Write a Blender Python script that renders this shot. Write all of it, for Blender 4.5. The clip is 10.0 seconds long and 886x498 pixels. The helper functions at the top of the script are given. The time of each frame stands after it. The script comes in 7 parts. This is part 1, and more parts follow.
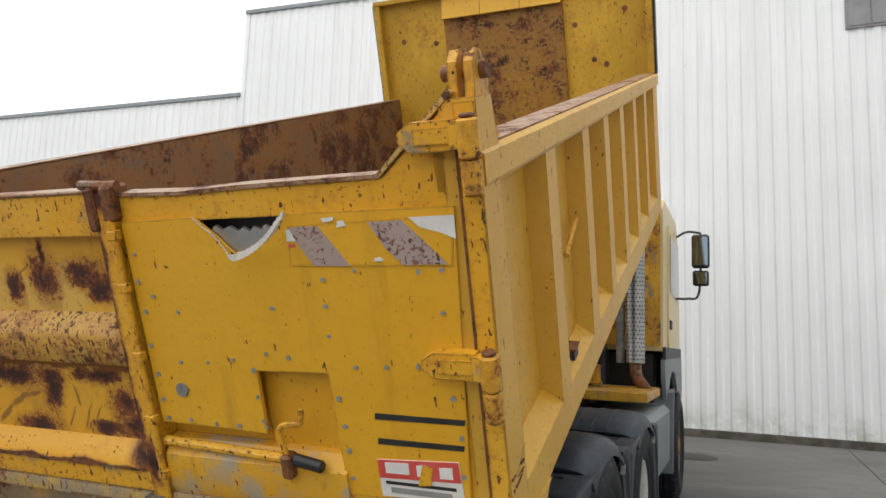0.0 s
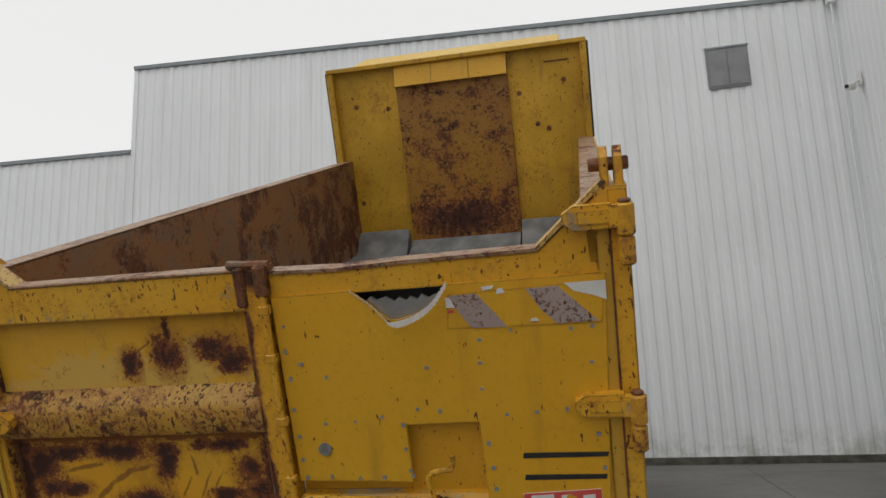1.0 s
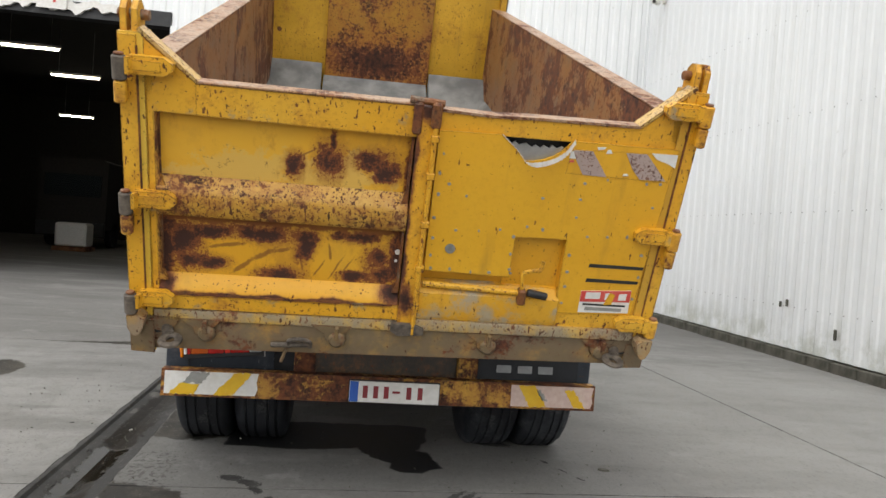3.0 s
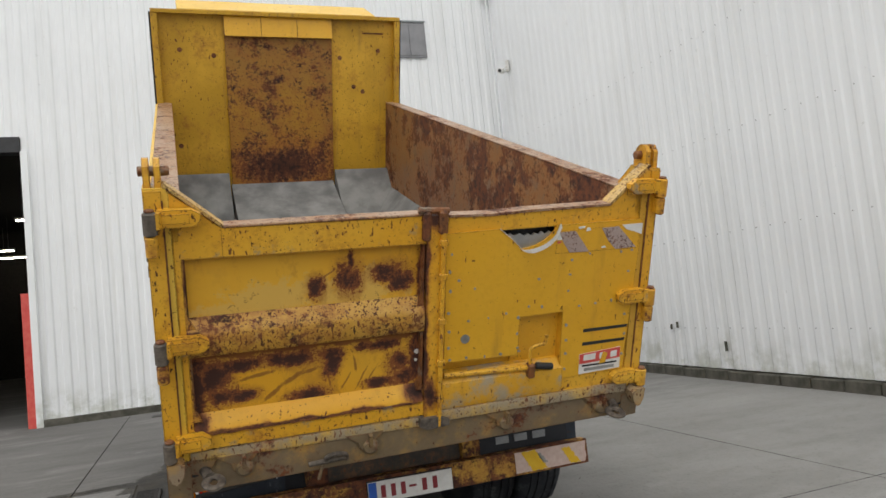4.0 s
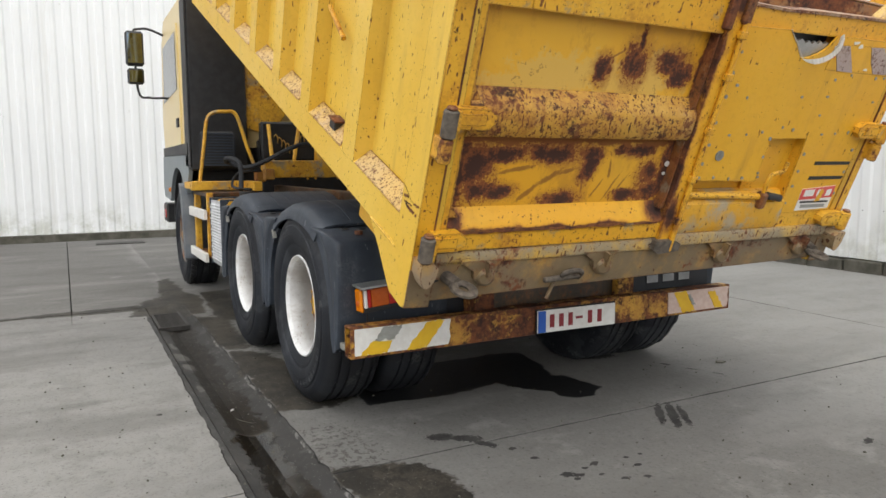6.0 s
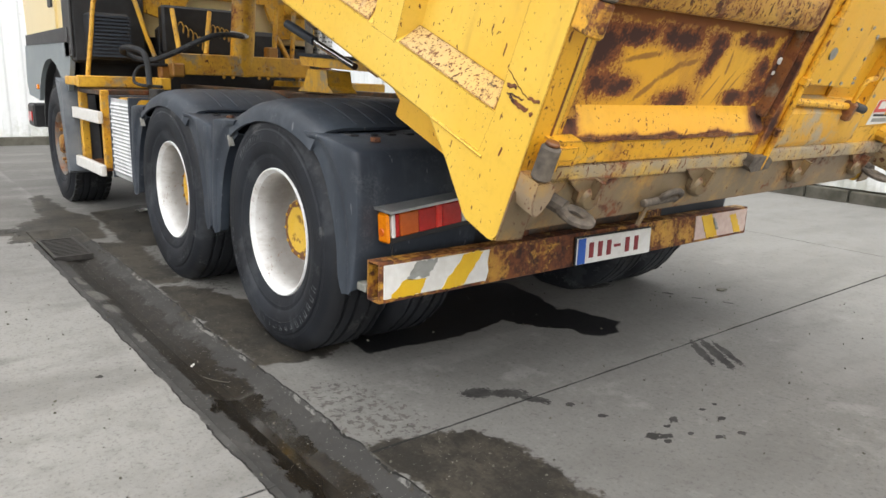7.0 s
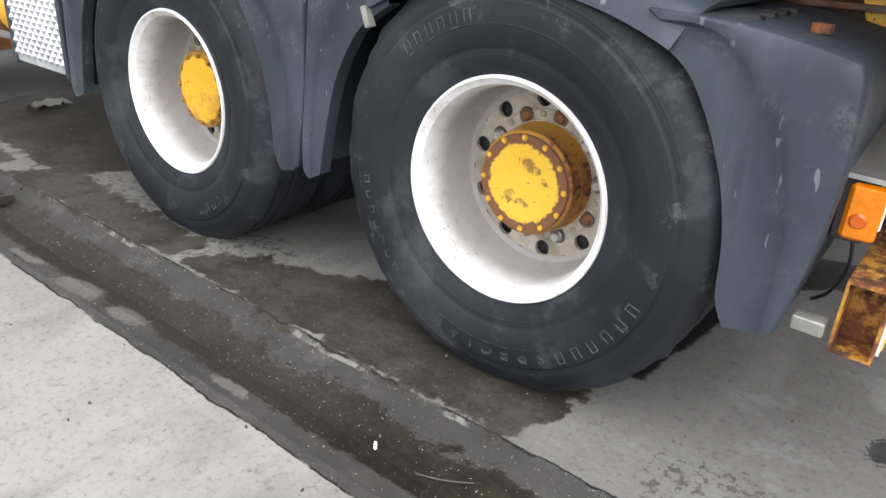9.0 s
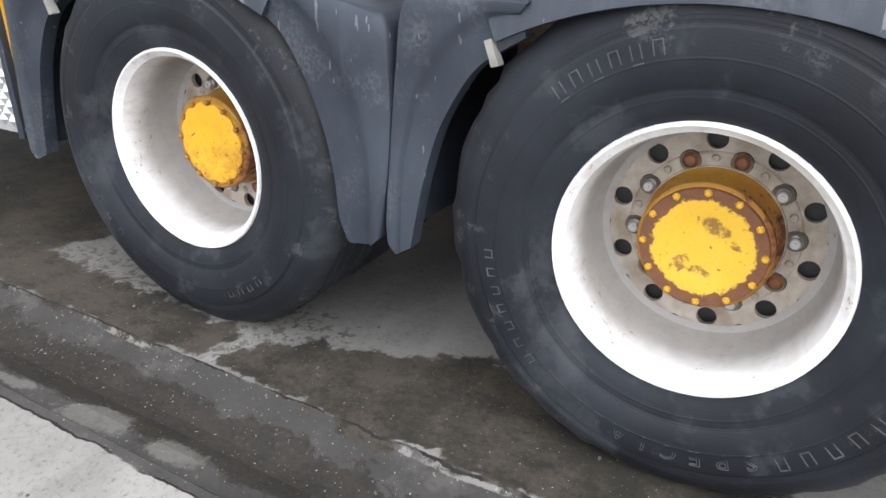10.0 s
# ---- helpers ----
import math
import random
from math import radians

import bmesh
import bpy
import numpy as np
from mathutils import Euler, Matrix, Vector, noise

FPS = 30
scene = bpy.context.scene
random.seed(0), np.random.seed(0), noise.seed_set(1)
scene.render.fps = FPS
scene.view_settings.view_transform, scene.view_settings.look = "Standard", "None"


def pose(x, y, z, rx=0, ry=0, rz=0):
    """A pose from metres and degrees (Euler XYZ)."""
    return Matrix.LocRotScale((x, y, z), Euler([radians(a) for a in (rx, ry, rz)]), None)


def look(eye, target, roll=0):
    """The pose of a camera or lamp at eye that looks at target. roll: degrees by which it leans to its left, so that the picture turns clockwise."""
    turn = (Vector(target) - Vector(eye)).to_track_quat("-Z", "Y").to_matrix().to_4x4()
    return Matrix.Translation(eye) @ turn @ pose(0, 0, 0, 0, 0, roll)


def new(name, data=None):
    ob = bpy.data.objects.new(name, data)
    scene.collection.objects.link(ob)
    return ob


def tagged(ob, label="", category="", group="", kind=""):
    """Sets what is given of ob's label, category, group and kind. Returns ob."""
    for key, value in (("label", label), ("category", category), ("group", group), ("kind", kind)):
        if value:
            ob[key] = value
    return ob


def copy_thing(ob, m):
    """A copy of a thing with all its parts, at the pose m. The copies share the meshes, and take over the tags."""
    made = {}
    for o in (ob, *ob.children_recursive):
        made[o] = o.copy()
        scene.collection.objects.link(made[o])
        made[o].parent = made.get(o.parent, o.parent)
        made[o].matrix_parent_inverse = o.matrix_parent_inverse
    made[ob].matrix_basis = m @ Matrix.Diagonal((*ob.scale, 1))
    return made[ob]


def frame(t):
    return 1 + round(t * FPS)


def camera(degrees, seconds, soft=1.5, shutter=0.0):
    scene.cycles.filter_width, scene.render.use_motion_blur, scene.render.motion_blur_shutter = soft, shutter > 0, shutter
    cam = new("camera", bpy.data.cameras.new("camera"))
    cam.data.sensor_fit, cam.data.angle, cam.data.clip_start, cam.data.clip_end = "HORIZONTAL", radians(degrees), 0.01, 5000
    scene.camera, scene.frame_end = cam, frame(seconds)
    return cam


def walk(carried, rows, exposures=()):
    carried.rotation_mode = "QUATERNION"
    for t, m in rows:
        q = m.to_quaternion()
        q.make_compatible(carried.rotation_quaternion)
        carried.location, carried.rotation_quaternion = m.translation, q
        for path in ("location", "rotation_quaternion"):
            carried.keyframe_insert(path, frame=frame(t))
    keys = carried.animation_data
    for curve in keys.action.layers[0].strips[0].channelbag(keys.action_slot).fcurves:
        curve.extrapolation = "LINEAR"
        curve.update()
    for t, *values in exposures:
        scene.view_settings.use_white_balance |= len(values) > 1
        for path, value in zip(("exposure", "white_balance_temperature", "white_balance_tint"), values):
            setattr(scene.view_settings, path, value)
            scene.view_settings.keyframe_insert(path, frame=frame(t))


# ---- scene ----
cam = camera(63.5, 10.0)
PATH = [
    (0, (1.841, -2.655, 1.542), (1.074, -0.825, 1.792), 2.0),
    (0.5, (1.535, -3.003, 1.599), (0.916, -1.132, 1.941), 0.3),
    (1, (1.153, -3.242, 1.546), (0.738, -1.323, 1.927), -2.2),
    (1.5, (0.796, -3.525, 1.495), (0.557, -1.547, 1.665), 1.1),
    (1.6, (0.709, -3.564, 1.432), (0.488, -1.579, 1.533), 1.1),
    (2, (0.463, -3.727, 1.422), (0.411, -1.732, 1.286), 4.5),
    (2.5, (0.076, -3.857, 1.417), (0.265, -1.871, 1.277), 3.4),
    (3, (-0.325, -4.11, 1.41), (-0.04, -2.131, 1.373), 4.1),
    (3.2, (-0.47, -4.155, 1.447), (-0.143, -2.182, 1.503), 1.6),
    (4.3, (-1.304, -4.205, 1.556), (-0.533, -2.365, 1.707), -4.9),
    (4.5, (-1.44, -4.136, 1.477), (-0.601, -2.323, 1.562), -2.0),
    (5, (-1.787, -3.803, 1.393), (-0.937, -1.995, 1.291), -1.4),
    (5.5, (-2.134, -3.459, 1.335), (-1.259, -1.678, 1.091), 0.5),
    (5.7, (-2.234, -3.312, 1.326), (-1.346, -1.532, 1.117), -0.5),
    (6.8, (-2.627, -2.265, 1.252), (-1.491, -0.669, 0.85), 3.6),
    (7, (-2.619, -2.058, 1.212), (-1.398, -0.542, 0.754), 1.9),
    (7.5, (-2.61, -1.475, 1.202), (-1.392, 0.002, 0.622), 0.7),
    (8, (-2.69, -0.992, 1.21), (-1.398, 0.407, 0.599), 1.6),
    (8.5, (-2.621, -0.481, 1.1), (-1.257, 0.73, 0.281), 2.4),
    (9, (-2.644, -0.048, 1.122), (-1.191, 1.053, 0.298), 3.4),
    (9.5, (-2.648, 0.301, 1.138), (-1.168, 1.365, 0.314), 0.8),
    (10, (-2.559, 0.662, 1.142), (-0.981, 1.554, 0.297), 0.8),
]
walk(cam, [(t, look(eye, target, roll)) for t, eye, target, roll in PATH],
     exposures=[(0, 0.5, 6500, 10), (0.5, 0.0, 6500, 10), (1, -0.3, 6500, 10), (1.5, -0.12, 6500, 10), (2, 0.37, 6500, 10), (2.5, 0.72, 6500, 10), (3, 0.74, 6500, 10), (4.5, 0.17, 6500, 10), (5, 0.33, 6500, 10), (5.5, 0.58, 6500, 10), (7, 1.2, 6500, 10), (7.5, 1.4, 6500, 10), (8, 1.5, 6500, 10), (8.5, 1.76, 6430, 10.5), (9, 1.7, 6290, 12), (9.5, 1.74, 6240, 12.5), (10, 1.74, 6200, 13)])

# ---------------------------------------------------------------- world and light
world = bpy.data.worlds.new("overcast")
scene.world = world
world.use_nodes = True
_w = world.node_tree
_sky = _w.nodes.new("ShaderNodeTexSky")
_sky.sky_type, _sky.sun_disc = "NISHITA", False
_sky.sun_elevation, _sky.sun_rotation = radians(55), radians(200)
_sky.air_density, _sky.dust_density, _sky.ozone_density = 1.0, 4.0, 1.0
_hs = _w.nodes.new("ShaderNodeHueSaturation")
_hs.inputs["Saturation"].default_value = 0.12
_bg = _w.nodes["Background"]
_bg.inputs["Strength"].default_value = 0.15
_cloud = _w.nodes.new("ShaderNodeMix")
_cloud.data_type = "RGBA"
_cloud.inputs[0].default_value = 0.8
_cloud.inputs[7].default_value = (7.9, 7.9, 7.8, 1)
_w.links.new(_sky.outputs[0], _hs.inputs["Color"])
_w.links.new(_hs.outputs[0], _cloud.inputs[6])
_w.links.new(_cloud.outputs[2], _bg.inputs["Color"])

sun = new("sun", bpy.data.lights.new("sun", "SUN"))
sun.data.energy, sun.data.angle, sun.data.color = 0.22, radians(60), (1.0, 0.97, 0.93)
sun.matrix_world = look((-4, -8, 14), (0, 0, 0))


# ---------------------------------------------------------------- material helpers
class Nodes:
    """A small builder for node materials."""

    def __init__(self, name):
        self.mat = bpy.data.materials.new(name)
        self.mat.use_nodes = True
        self.t = self.mat.node_tree
        self.bsdf = self.t.nodes["Principled BSDF"]
        self.co = self.t.nodes.new("ShaderNodeTexCoord").outputs["Object"]

    def put(self, socket, value):
        if hasattr(value, "is_linked"):
            self.t.links.new(value, socket)
        else:
            socket.default_value = value

    def math(self, op, a, b=0.0, clamp=False):
        n = self.t.nodes.new("ShaderNodeMath")
        n.operation, n.use_clamp = op, clamp
        self.put(n.inputs[0], a), self.put(n.inputs[1], b)
        return n.outputs[0]

    def noise(self, scale, detail=4.0, rough=0.55, co=None, kind="Fac"):
        n = self.t.nodes.new("ShaderNodeTexNoise")
        n.inputs["Scale"].default_value, n.inputs["Detail"].default_value = scale, detail
        n.inputs["Roughness"].default_value = rough
        self.t.links.new(co or self.co, n.inputs["Vector"])
        return n.outputs[kind]

    def step(self, value, lo, hi):
        n = self.t.nodes.new("ShaderNodeMapRange")
        n.interpolation_type = "SMOOTHSTEP"
        self.put(n.inputs[0], value)
        n.inputs[1].default_value, n.inputs[2].default_value = lo, hi
        return n.outputs[0]

    def mix(self, fac, a, b):
        n = self.t.nodes.new("ShaderNodeMix")
        n.data_type = "RGBA"
        self.put(n.inputs[0], fac)
        self.put(n.inputs[6], a if hasattr(a, "is_linked") else (*a, 1))
        self.put(n.inputs[7], b if hasattr(b, "is_linked") else (*b, 1))
        return n.outputs[2]

    def fmix(self, fac, a, b):
        n = self.t.nodes.new("ShaderNodeMix")
        self.put(n.inputs[0], fac), self.put(n.inputs[2], a), self.put(n.inputs[3], b)
        return n.outputs[0]

    def scaled(self, sx, sy, sz, co=None, shift=(0, 0, 0)):
        n = self.t.nodes.new("ShaderNodeMapping")
        n.inputs["Scale"].default_value = (sx, sy, sz)
        n.inputs["Location"].default_value = shift
        self.t.links.new(co or self.co, n.inputs["Vector"])
        return n.outputs[0]

    def axes(self, co=None):
        n = self.t.nodes.new("ShaderNodeSeparateXYZ")
        self.t.links.new(co or self.co, n.inputs[0])
        return n.outputs

    def warp(self, scale, amount, detail=3.0, co=None):
        n = self.t.nodes.new("ShaderNodeVectorMath")
        n.operation = "MULTIPLY_ADD"
        c = self.t.nodes.new("ShaderNodeVectorMath")
        c.operation = "SUBTRACT"
        c.inputs[1].default_value = (0.5, 0.5, 0.5)
        self.t.links.new(self.noise(scale, detail, 0.6, co, "Color"), c.inputs[0])
        self.t.links.new(c.outputs[0], n.inputs[0])
        n.inputs[1].default_value = (amount,) * 3
        self.t.links.new(co or self.co, n.inputs[2])
        return n.outputs[0]

    def blobs(self, ax, ay, spots):
        """The largest of 1 - distance over several turned ellipses (x, y, rx, ry, degrees) in two coordinates."""
        best = None
        for x, y, rx, ry, turn in spots:
            c, s = math.cos(radians(turn)), math.sin(radians(turn))
            dx, dy = self.math("SUBTRACT", ax, x), self.math("SUBTRACT", ay, y)
            u = self.math("ADD", self.math("MULTIPLY", dx, c / rx), self.math("MULTIPLY", dy, s / rx))
            v = self.math("ADD", self.math("MULTIPLY", dx, -s / ry), self.math("MULTIPLY", dy, c / ry))
            d = self.math("SQRT", self.math("ADD", self.math("MULTIPLY", u, u), self.math("MULTIPLY", v, v)))
            d = self.math("SUBTRACT", 1.0, d)
            best = d if best is None else self.math("MAXIMUM", best, d)
        return best

    def poly(self, ax, ay, shapes):
        """The depth inside the nearest of several convex outlines, in metres."""
        best = None
        for pts in shapes:
            cx, cy = sum(p[0] for p in pts) / len(pts), sum(p[1] for p in pts) / len(pts)
            low = None
            for (x0, y0), (x1, y1) in zip(pts, pts[1:] + pts[:1]):
                n = Vector((y0 - y1, x1 - x0)).normalized()
                if n.x * (cx - x0) + n.y * (cy - y0) < 0:
                    n = -n
                d = self.math("ADD", self.math("MULTIPLY", ax, n.x), self.math("MULTIPLY", ay, n.y))
                d = self.math("SUBTRACT", d, n.x * x0 + n.y * y0)
                low = d if low is None else self.math("MINIMUM", low, d)
            best = low if best is None else self.math("MAXIMUM", best, low)
        return best

    def done(self, color, rough=0.6, metal=0.0, height=None, depth=0.002, strength=0.6, gloss=0.5):
        self.put(self.bsdf.inputs["Base Color"], color if hasattr(color, "is_linked") else (*color, 1))
        self.put(self.bsdf.inputs["Roughness"], rough), self.put(self.bsdf.inputs["Metallic"], metal)
        self.put(self.bsdf.inputs["Specular IOR Level"], gloss)
        if height is not None:
            b = self.t.nodes.new("ShaderNodeBump")
            b.inputs["Distance"].default_value, b.inputs["Strength"].default_value = depth, strength
            self.t.links.new(height, b.inputs["Height"])
            self.t.links.new(b.outputs[0], self.bsdf.inputs["Normal"])
        return self.mat


RUST_D, RUST_L = (0.032, 0.011, 0.008), (0.16, 0.05, 0.017)
YELLOW, YELLOW_PALE = (0.69, 0.345, 0.014), (0.71, 0.4, 0.034)


def paint_rust(name, base=YELLOW, pale=YELLOW_PALE, chips=0.5, rust=0.0, spots=(), dirt=0.0, streak=0.0, plane="xz", sheen=0.45, flecks=0.25, edge=0.5, grime=((0.17, 0.15, 0.11), (0.3, 0.27, 0.2)), freckle=0.0, fsize=34, dent=0.0, rag=1.0):
    """Old paint: chips from 0 to 1, rust from 0 to 1 over the whole, rust spots as ellipses in the plane of the piece."""
    g = Nodes(name)
    big, mid, fine = g.noise(1.3, 3), g.noise(7, 5, 0.65), g.noise(38, 4, 0.7)
    color = g.mix(g.step(big, 0.35, 0.7), base, pale)
    color = g.mix(g.math("MULTIPLY", g.step(fine, 0.45, 0.75), 0.25), color, tuple(c * 0.7 for c in base))
    long = g.noise(9, 4, 0.6, g.scaled(1, 1, 0.12))
    color = g.mix(g.math("MULTIPLY", g.step(long, 0.55, 0.8), 0.2 + streak), color, (0.2, 0.11, 0.03))
    rusty = g.noise(16, 5, 0.75, g.scaled(1, 1, 1, None, (3, 1, 2)))
    rcol = g.mix(g.step(rusty, 0.35, 0.62), RUST_D, RUST_L)
    mask = g.step(g.math("ADD", g.math("MULTIPLY", mid, 0.6), g.math("MULTIPLY", fine, 0.4)), 0.72 - 0.14 * chips, 0.75 - 0.14 * chips)
    fleck = g.noise(56, 2, 0.5, g.scaled(1, 1, 0.4, None, (5, 2, 4)))
    pits = g.noise(90, 2, 0.5, g.scaled(1, 1, 0.8, None, (1, 6, 4)))
    lo = 0.71 - 0.06 * flecks
    dark = g.math("MAXIMUM", g.step(fleck, lo, lo + 0.015), g.step(pits, lo + 0.01, lo + 0.025))
    mask = g.math("MAXIMUM", mask, g.math("MULTIPLY", dark, 0.92))
    if rust:
        wide = g.math("ADD", g.math("MULTIPLY", g.noise(3.2, 6, 0.7), 0.7), g.math("MULTIPLY", fine, 0.3))
        bleed = g.math("MULTIPLY", g.step(wide, 0.54 - 0.3 * rust, 0.68 - 0.3 * rust), g.step(rusty, 0.3, 0.6))
        color = g.mix(g.math("MULTIPLY", bleed, 0.6), color, (0.3, 0.105, 0.016))
        mask = g.math("MAXIMUM", mask, g.step(wide, 0.66 - 0.3 * rust, 0.74 - 0.3 * rust))
    if spots:
        ax = g.axes(g.warp(6, 0.04 + 0.08 * rag, 6))
        pair = (ax[0], ax[2]) if plane == "xz" else (ax[1], ax[2])
        d = g.blobs(*pair, spots)
        d = g.math("ADD", d, g.math("ADD", g.math("MULTIPLY", g.math("SUBTRACT", fine, 0.5), 1.3 * rag), g.math("MULTIPLY", g.math("SUBTRACT", g.noise(20, 7, 0.8, g.scaled(1, 1, 0.6)), 0.5), 2.0 * rag)))
        mask = g.math("MAXIMUM", mask, g.step(d, 0.12, 0.5))
        rcol = g.mix(g.math("MULTIPLY", g.step(d, 0.4, 0.9), 0.6), rcol, (0.018, 0.007, 0.005))
        color = g.mix(g.math("MULTIPLY", g.step(d, -0.6, 0.1), 0.45), color, (0.42, 0.17, 0.016))
        color = g.mix(g.math("MULTIPLY", g.step(d, -0.15, 0.3), 0.75), color, (0.24, 0.075, 0.014))
    if dirt:
        m = g.step(g.noise(5, 6, 0.7, g.scaled(1, 1, 1, None, (7, 7, 1))), 0.62 - 0.35 * dirt, 0.72 - 0.2 * dirt)
        color = g.mix(g.math("MULTIPLY", m, 0.85), color, g.mix(fine, *grime))
    color = g.mix(mask, color, rcol)
    if edge:
        n = g.t.nodes.new("ShaderNodeBevel")
        n.samples, n.inputs["Radius"].default_value = 4, 0.012
        dot = g.t.nodes.new("ShaderNodeVectorMath")
        dot.operation = "DOT_PRODUCT"
        g.t.links.new(n.outputs[0], dot.inputs[0])
        g.t.links.new(g.t.nodes.new("ShaderNodeNewGeometry").outputs["True Normal"], dot.inputs[1])
        worn = g.math("SUBTRACT", 1.0, dot.outputs["Value"])
        worn = g.math("ADD", worn, g.math("MULTIPLY", g.math("SUBTRACT", g.noise(11, 5, 0.7, g.scaled(1, 1, 1, None, (4, 4, 4))), 0.5), 0.9))
        worn = g.step(worn, 0.3 - 0.16 * edge, 0.36 - 0.16 * edge)
        flat = g.step(g.math("SUBTRACT", 1.0, dot.outputs["Value"]), 0.015, 0.05)
        worn = g.math("MULTIPLY", worn, flat)
        color = g.mix(g.math("MULTIPLY", worn, 0.85), color, rcol)
        mask = g.math("MAXIMUM", mask, worn)
    if freckle:
        f = g.step(g.math("ADD", g.math("MULTIPLY", g.noise(fsize, 5, 0.7, g.scaled(1, 1, 1.3, None, (1, 1, 9))), 0.65), g.math("MULTIPLY", mid, 0.35)), 0.61 - 0.1 * freckle, 0.65 - 0.1 * freckle)
        color = g.mix(g.math("MULTIPLY", f, 0.8), color, rcol)
    rough = g.fmix(mask, g.fmix(mid, sheen - 0.1, sheen + 0.15), 0.85)
    h = g.math("ADD", g.math("MULTIPLY", mask, -0.6), g.math("MULTIPLY", fine, 0.35))
    if dent:
        h = g.math("ADD", h, g.math("MULTIPLY", g.noise(2.6, 2, 0.4), dent))
    return g.done(color, rough, 0.0, h, 0.0025, 0.55)


def gate_rust(name, spots, streaks, worn=(), speckle=0.5, band=None):
    """Yellow paint that has burst into ragged rust patches with spatter round them, soft brown streaks and greyed scrapes."""
    g = Nodes(name)
    big, mid, fine = g.noise(1.3, 3), g.noise(9, 5, 0.65), g.noise(48, 5, 0.75)
    tiny = g.noise(105, 3, 0.6)
    color = g.mix(g.step(big, 0.35, 0.7), YELLOW, YELLOW_PALE)
    color = g.mix(g.math("MULTIPLY", g.step(mid, 0.5, 0.7), 0.3), color, (0.5, 0.27, 0.03))
    wa = g.axes(g.warp(14, 0.022, 5))
    if worn:
        w = g.math("ADD", g.blobs(wa[0], wa[2], worn), g.math("MULTIPLY", g.math("SUBTRACT", g.noise(15, 8, 0.8), 0.5), 4.0))
        color = g.mix(g.math("MULTIPLY", g.step(w, 0.0, 0.35), 0.7), color, g.mix(mid, (0.6, 0.38, 0.085), (0.66, 0.44, 0.12)))
        curl = g.noise(13, 4, 0.6, g.scaled(1, 1, 1, None, (6, 6, 6)))
        rims = g.math("SUBTRACT", 1.0, g.step(g.math("ABSOLUTE", g.math("SUBTRACT", curl, 0.6)), 0.006, 0.02))
        rims = g.math("MULTIPLY", g.math("MULTIPLY", rims, g.step(fine, 0.42, 0.55)), g.step(w, 0.0, 0.4))
        color = g.mix(g.math("MULTIPLY", rims, 0.75), color, (0.16, 0.07, 0.02))
    stain = g.step(g.noise(6, 7, 0.75, g.scaled(1, 1, 0.45, None, (8, 3, 3))), 0.56 - 0.06 * speckle, 0.68 - 0.06 * speckle)
    color = g.mix(g.math("MULTIPLY", stain, 0.45), color, (0.36, 0.16, 0.018))
    sa = g.axes(g.warp(5, 0.03, 3))
    st = g.blobs(sa[0], sa[2], streaks)
    color = g.mix(g.math("MULTIPLY", g.step(g.math("ADD", st, g.math("MULTIPLY", g.math("SUBTRACT", fine, 0.5), 1.6)), 0.1, 0.6), 0.75), color, (0.17, 0.055, 0.012))
    wide = g.warp(5, 0.05, 3)
    ra = g.axes(g.warp(26, 0.035, 6, wide))
    d = g.blobs(ra[0], ra[2], spots)
    rag = g.math("ADD", d, g.math("MULTIPLY", g.math("SUBTRACT", g.noise(11, 9, 0.72), 0.5), 3.2))
    rag = g.math("ADD", rag, g.math("MULTIPLY", g.math("SUBTRACT", fine, 0.5), 1.0))
    core = g.step(rag, 0.14, 0.24)
    close = g.math("MAXIMUM", g.math("MULTIPLY", d, 0.2), -0.16)
    spatter = g.step(g.math("ADD", g.noise(46, 4, 0.65, g.scaled(1, 1, 0.85, None, (2, 7, 1))), close), 0.605 - 0.03 * speckle, 0.625 - 0.03 * speckle)
    spatter = g.math("MAXIMUM", spatter, g.step(g.math("ADD", tiny, close), 0.63 - 0.03 * speckle, 0.65 - 0.03 * speckle))
    halo = g.math("MULTIPLY", g.step(g.math("ADD", d, g.math("MULTIPLY", g.math("SUBTRACT", fine, 0.5), 1.2)), -0.6, 0.25), 0.62)
    color = g.mix(halo, color, (0.3, 0.115, 0.016))
    rcol = g.mix(g.step(g.math("ADD", rag, g.math("MULTIPLY", g.math("SUBTRACT", tiny, 0.5), 1.2)), 0.2, 0.75), (0.2, 0.06, 0.016), (0.048, 0.0165, 0.01))
    mask = g.math("MAXIMUM", core, g.math("MULTIPLY", spatter, 0.85))
    if band:
        up = g.math("ADD", g.axes()[2], g.math("MULTIPLY", g.math("SUBTRACT", g.noise(7, 6, 0.75), 0.5), 0.16))
        mask = g.math("MAXIMUM", mask, g.math("MULTIPLY", g.step(up, band - 0.008, band + 0.008), 0.9))
    color = g.mix(mask, color, rcol)
    h = g.math("ADD", g.math("MULTIPLY", mask, -0.6), g.math("MULTIPLY", fine, 0.35))
    h = g.math("ADD", h, g.math("MULTIPLY", g.noise(2.6, 2, 0.4), 4.0))
    return g.done(color, g.fmix(mask, g.fmix(mid, 0.38, 0.62), 0.88), 0.0, h, 0.0025, 0.6)


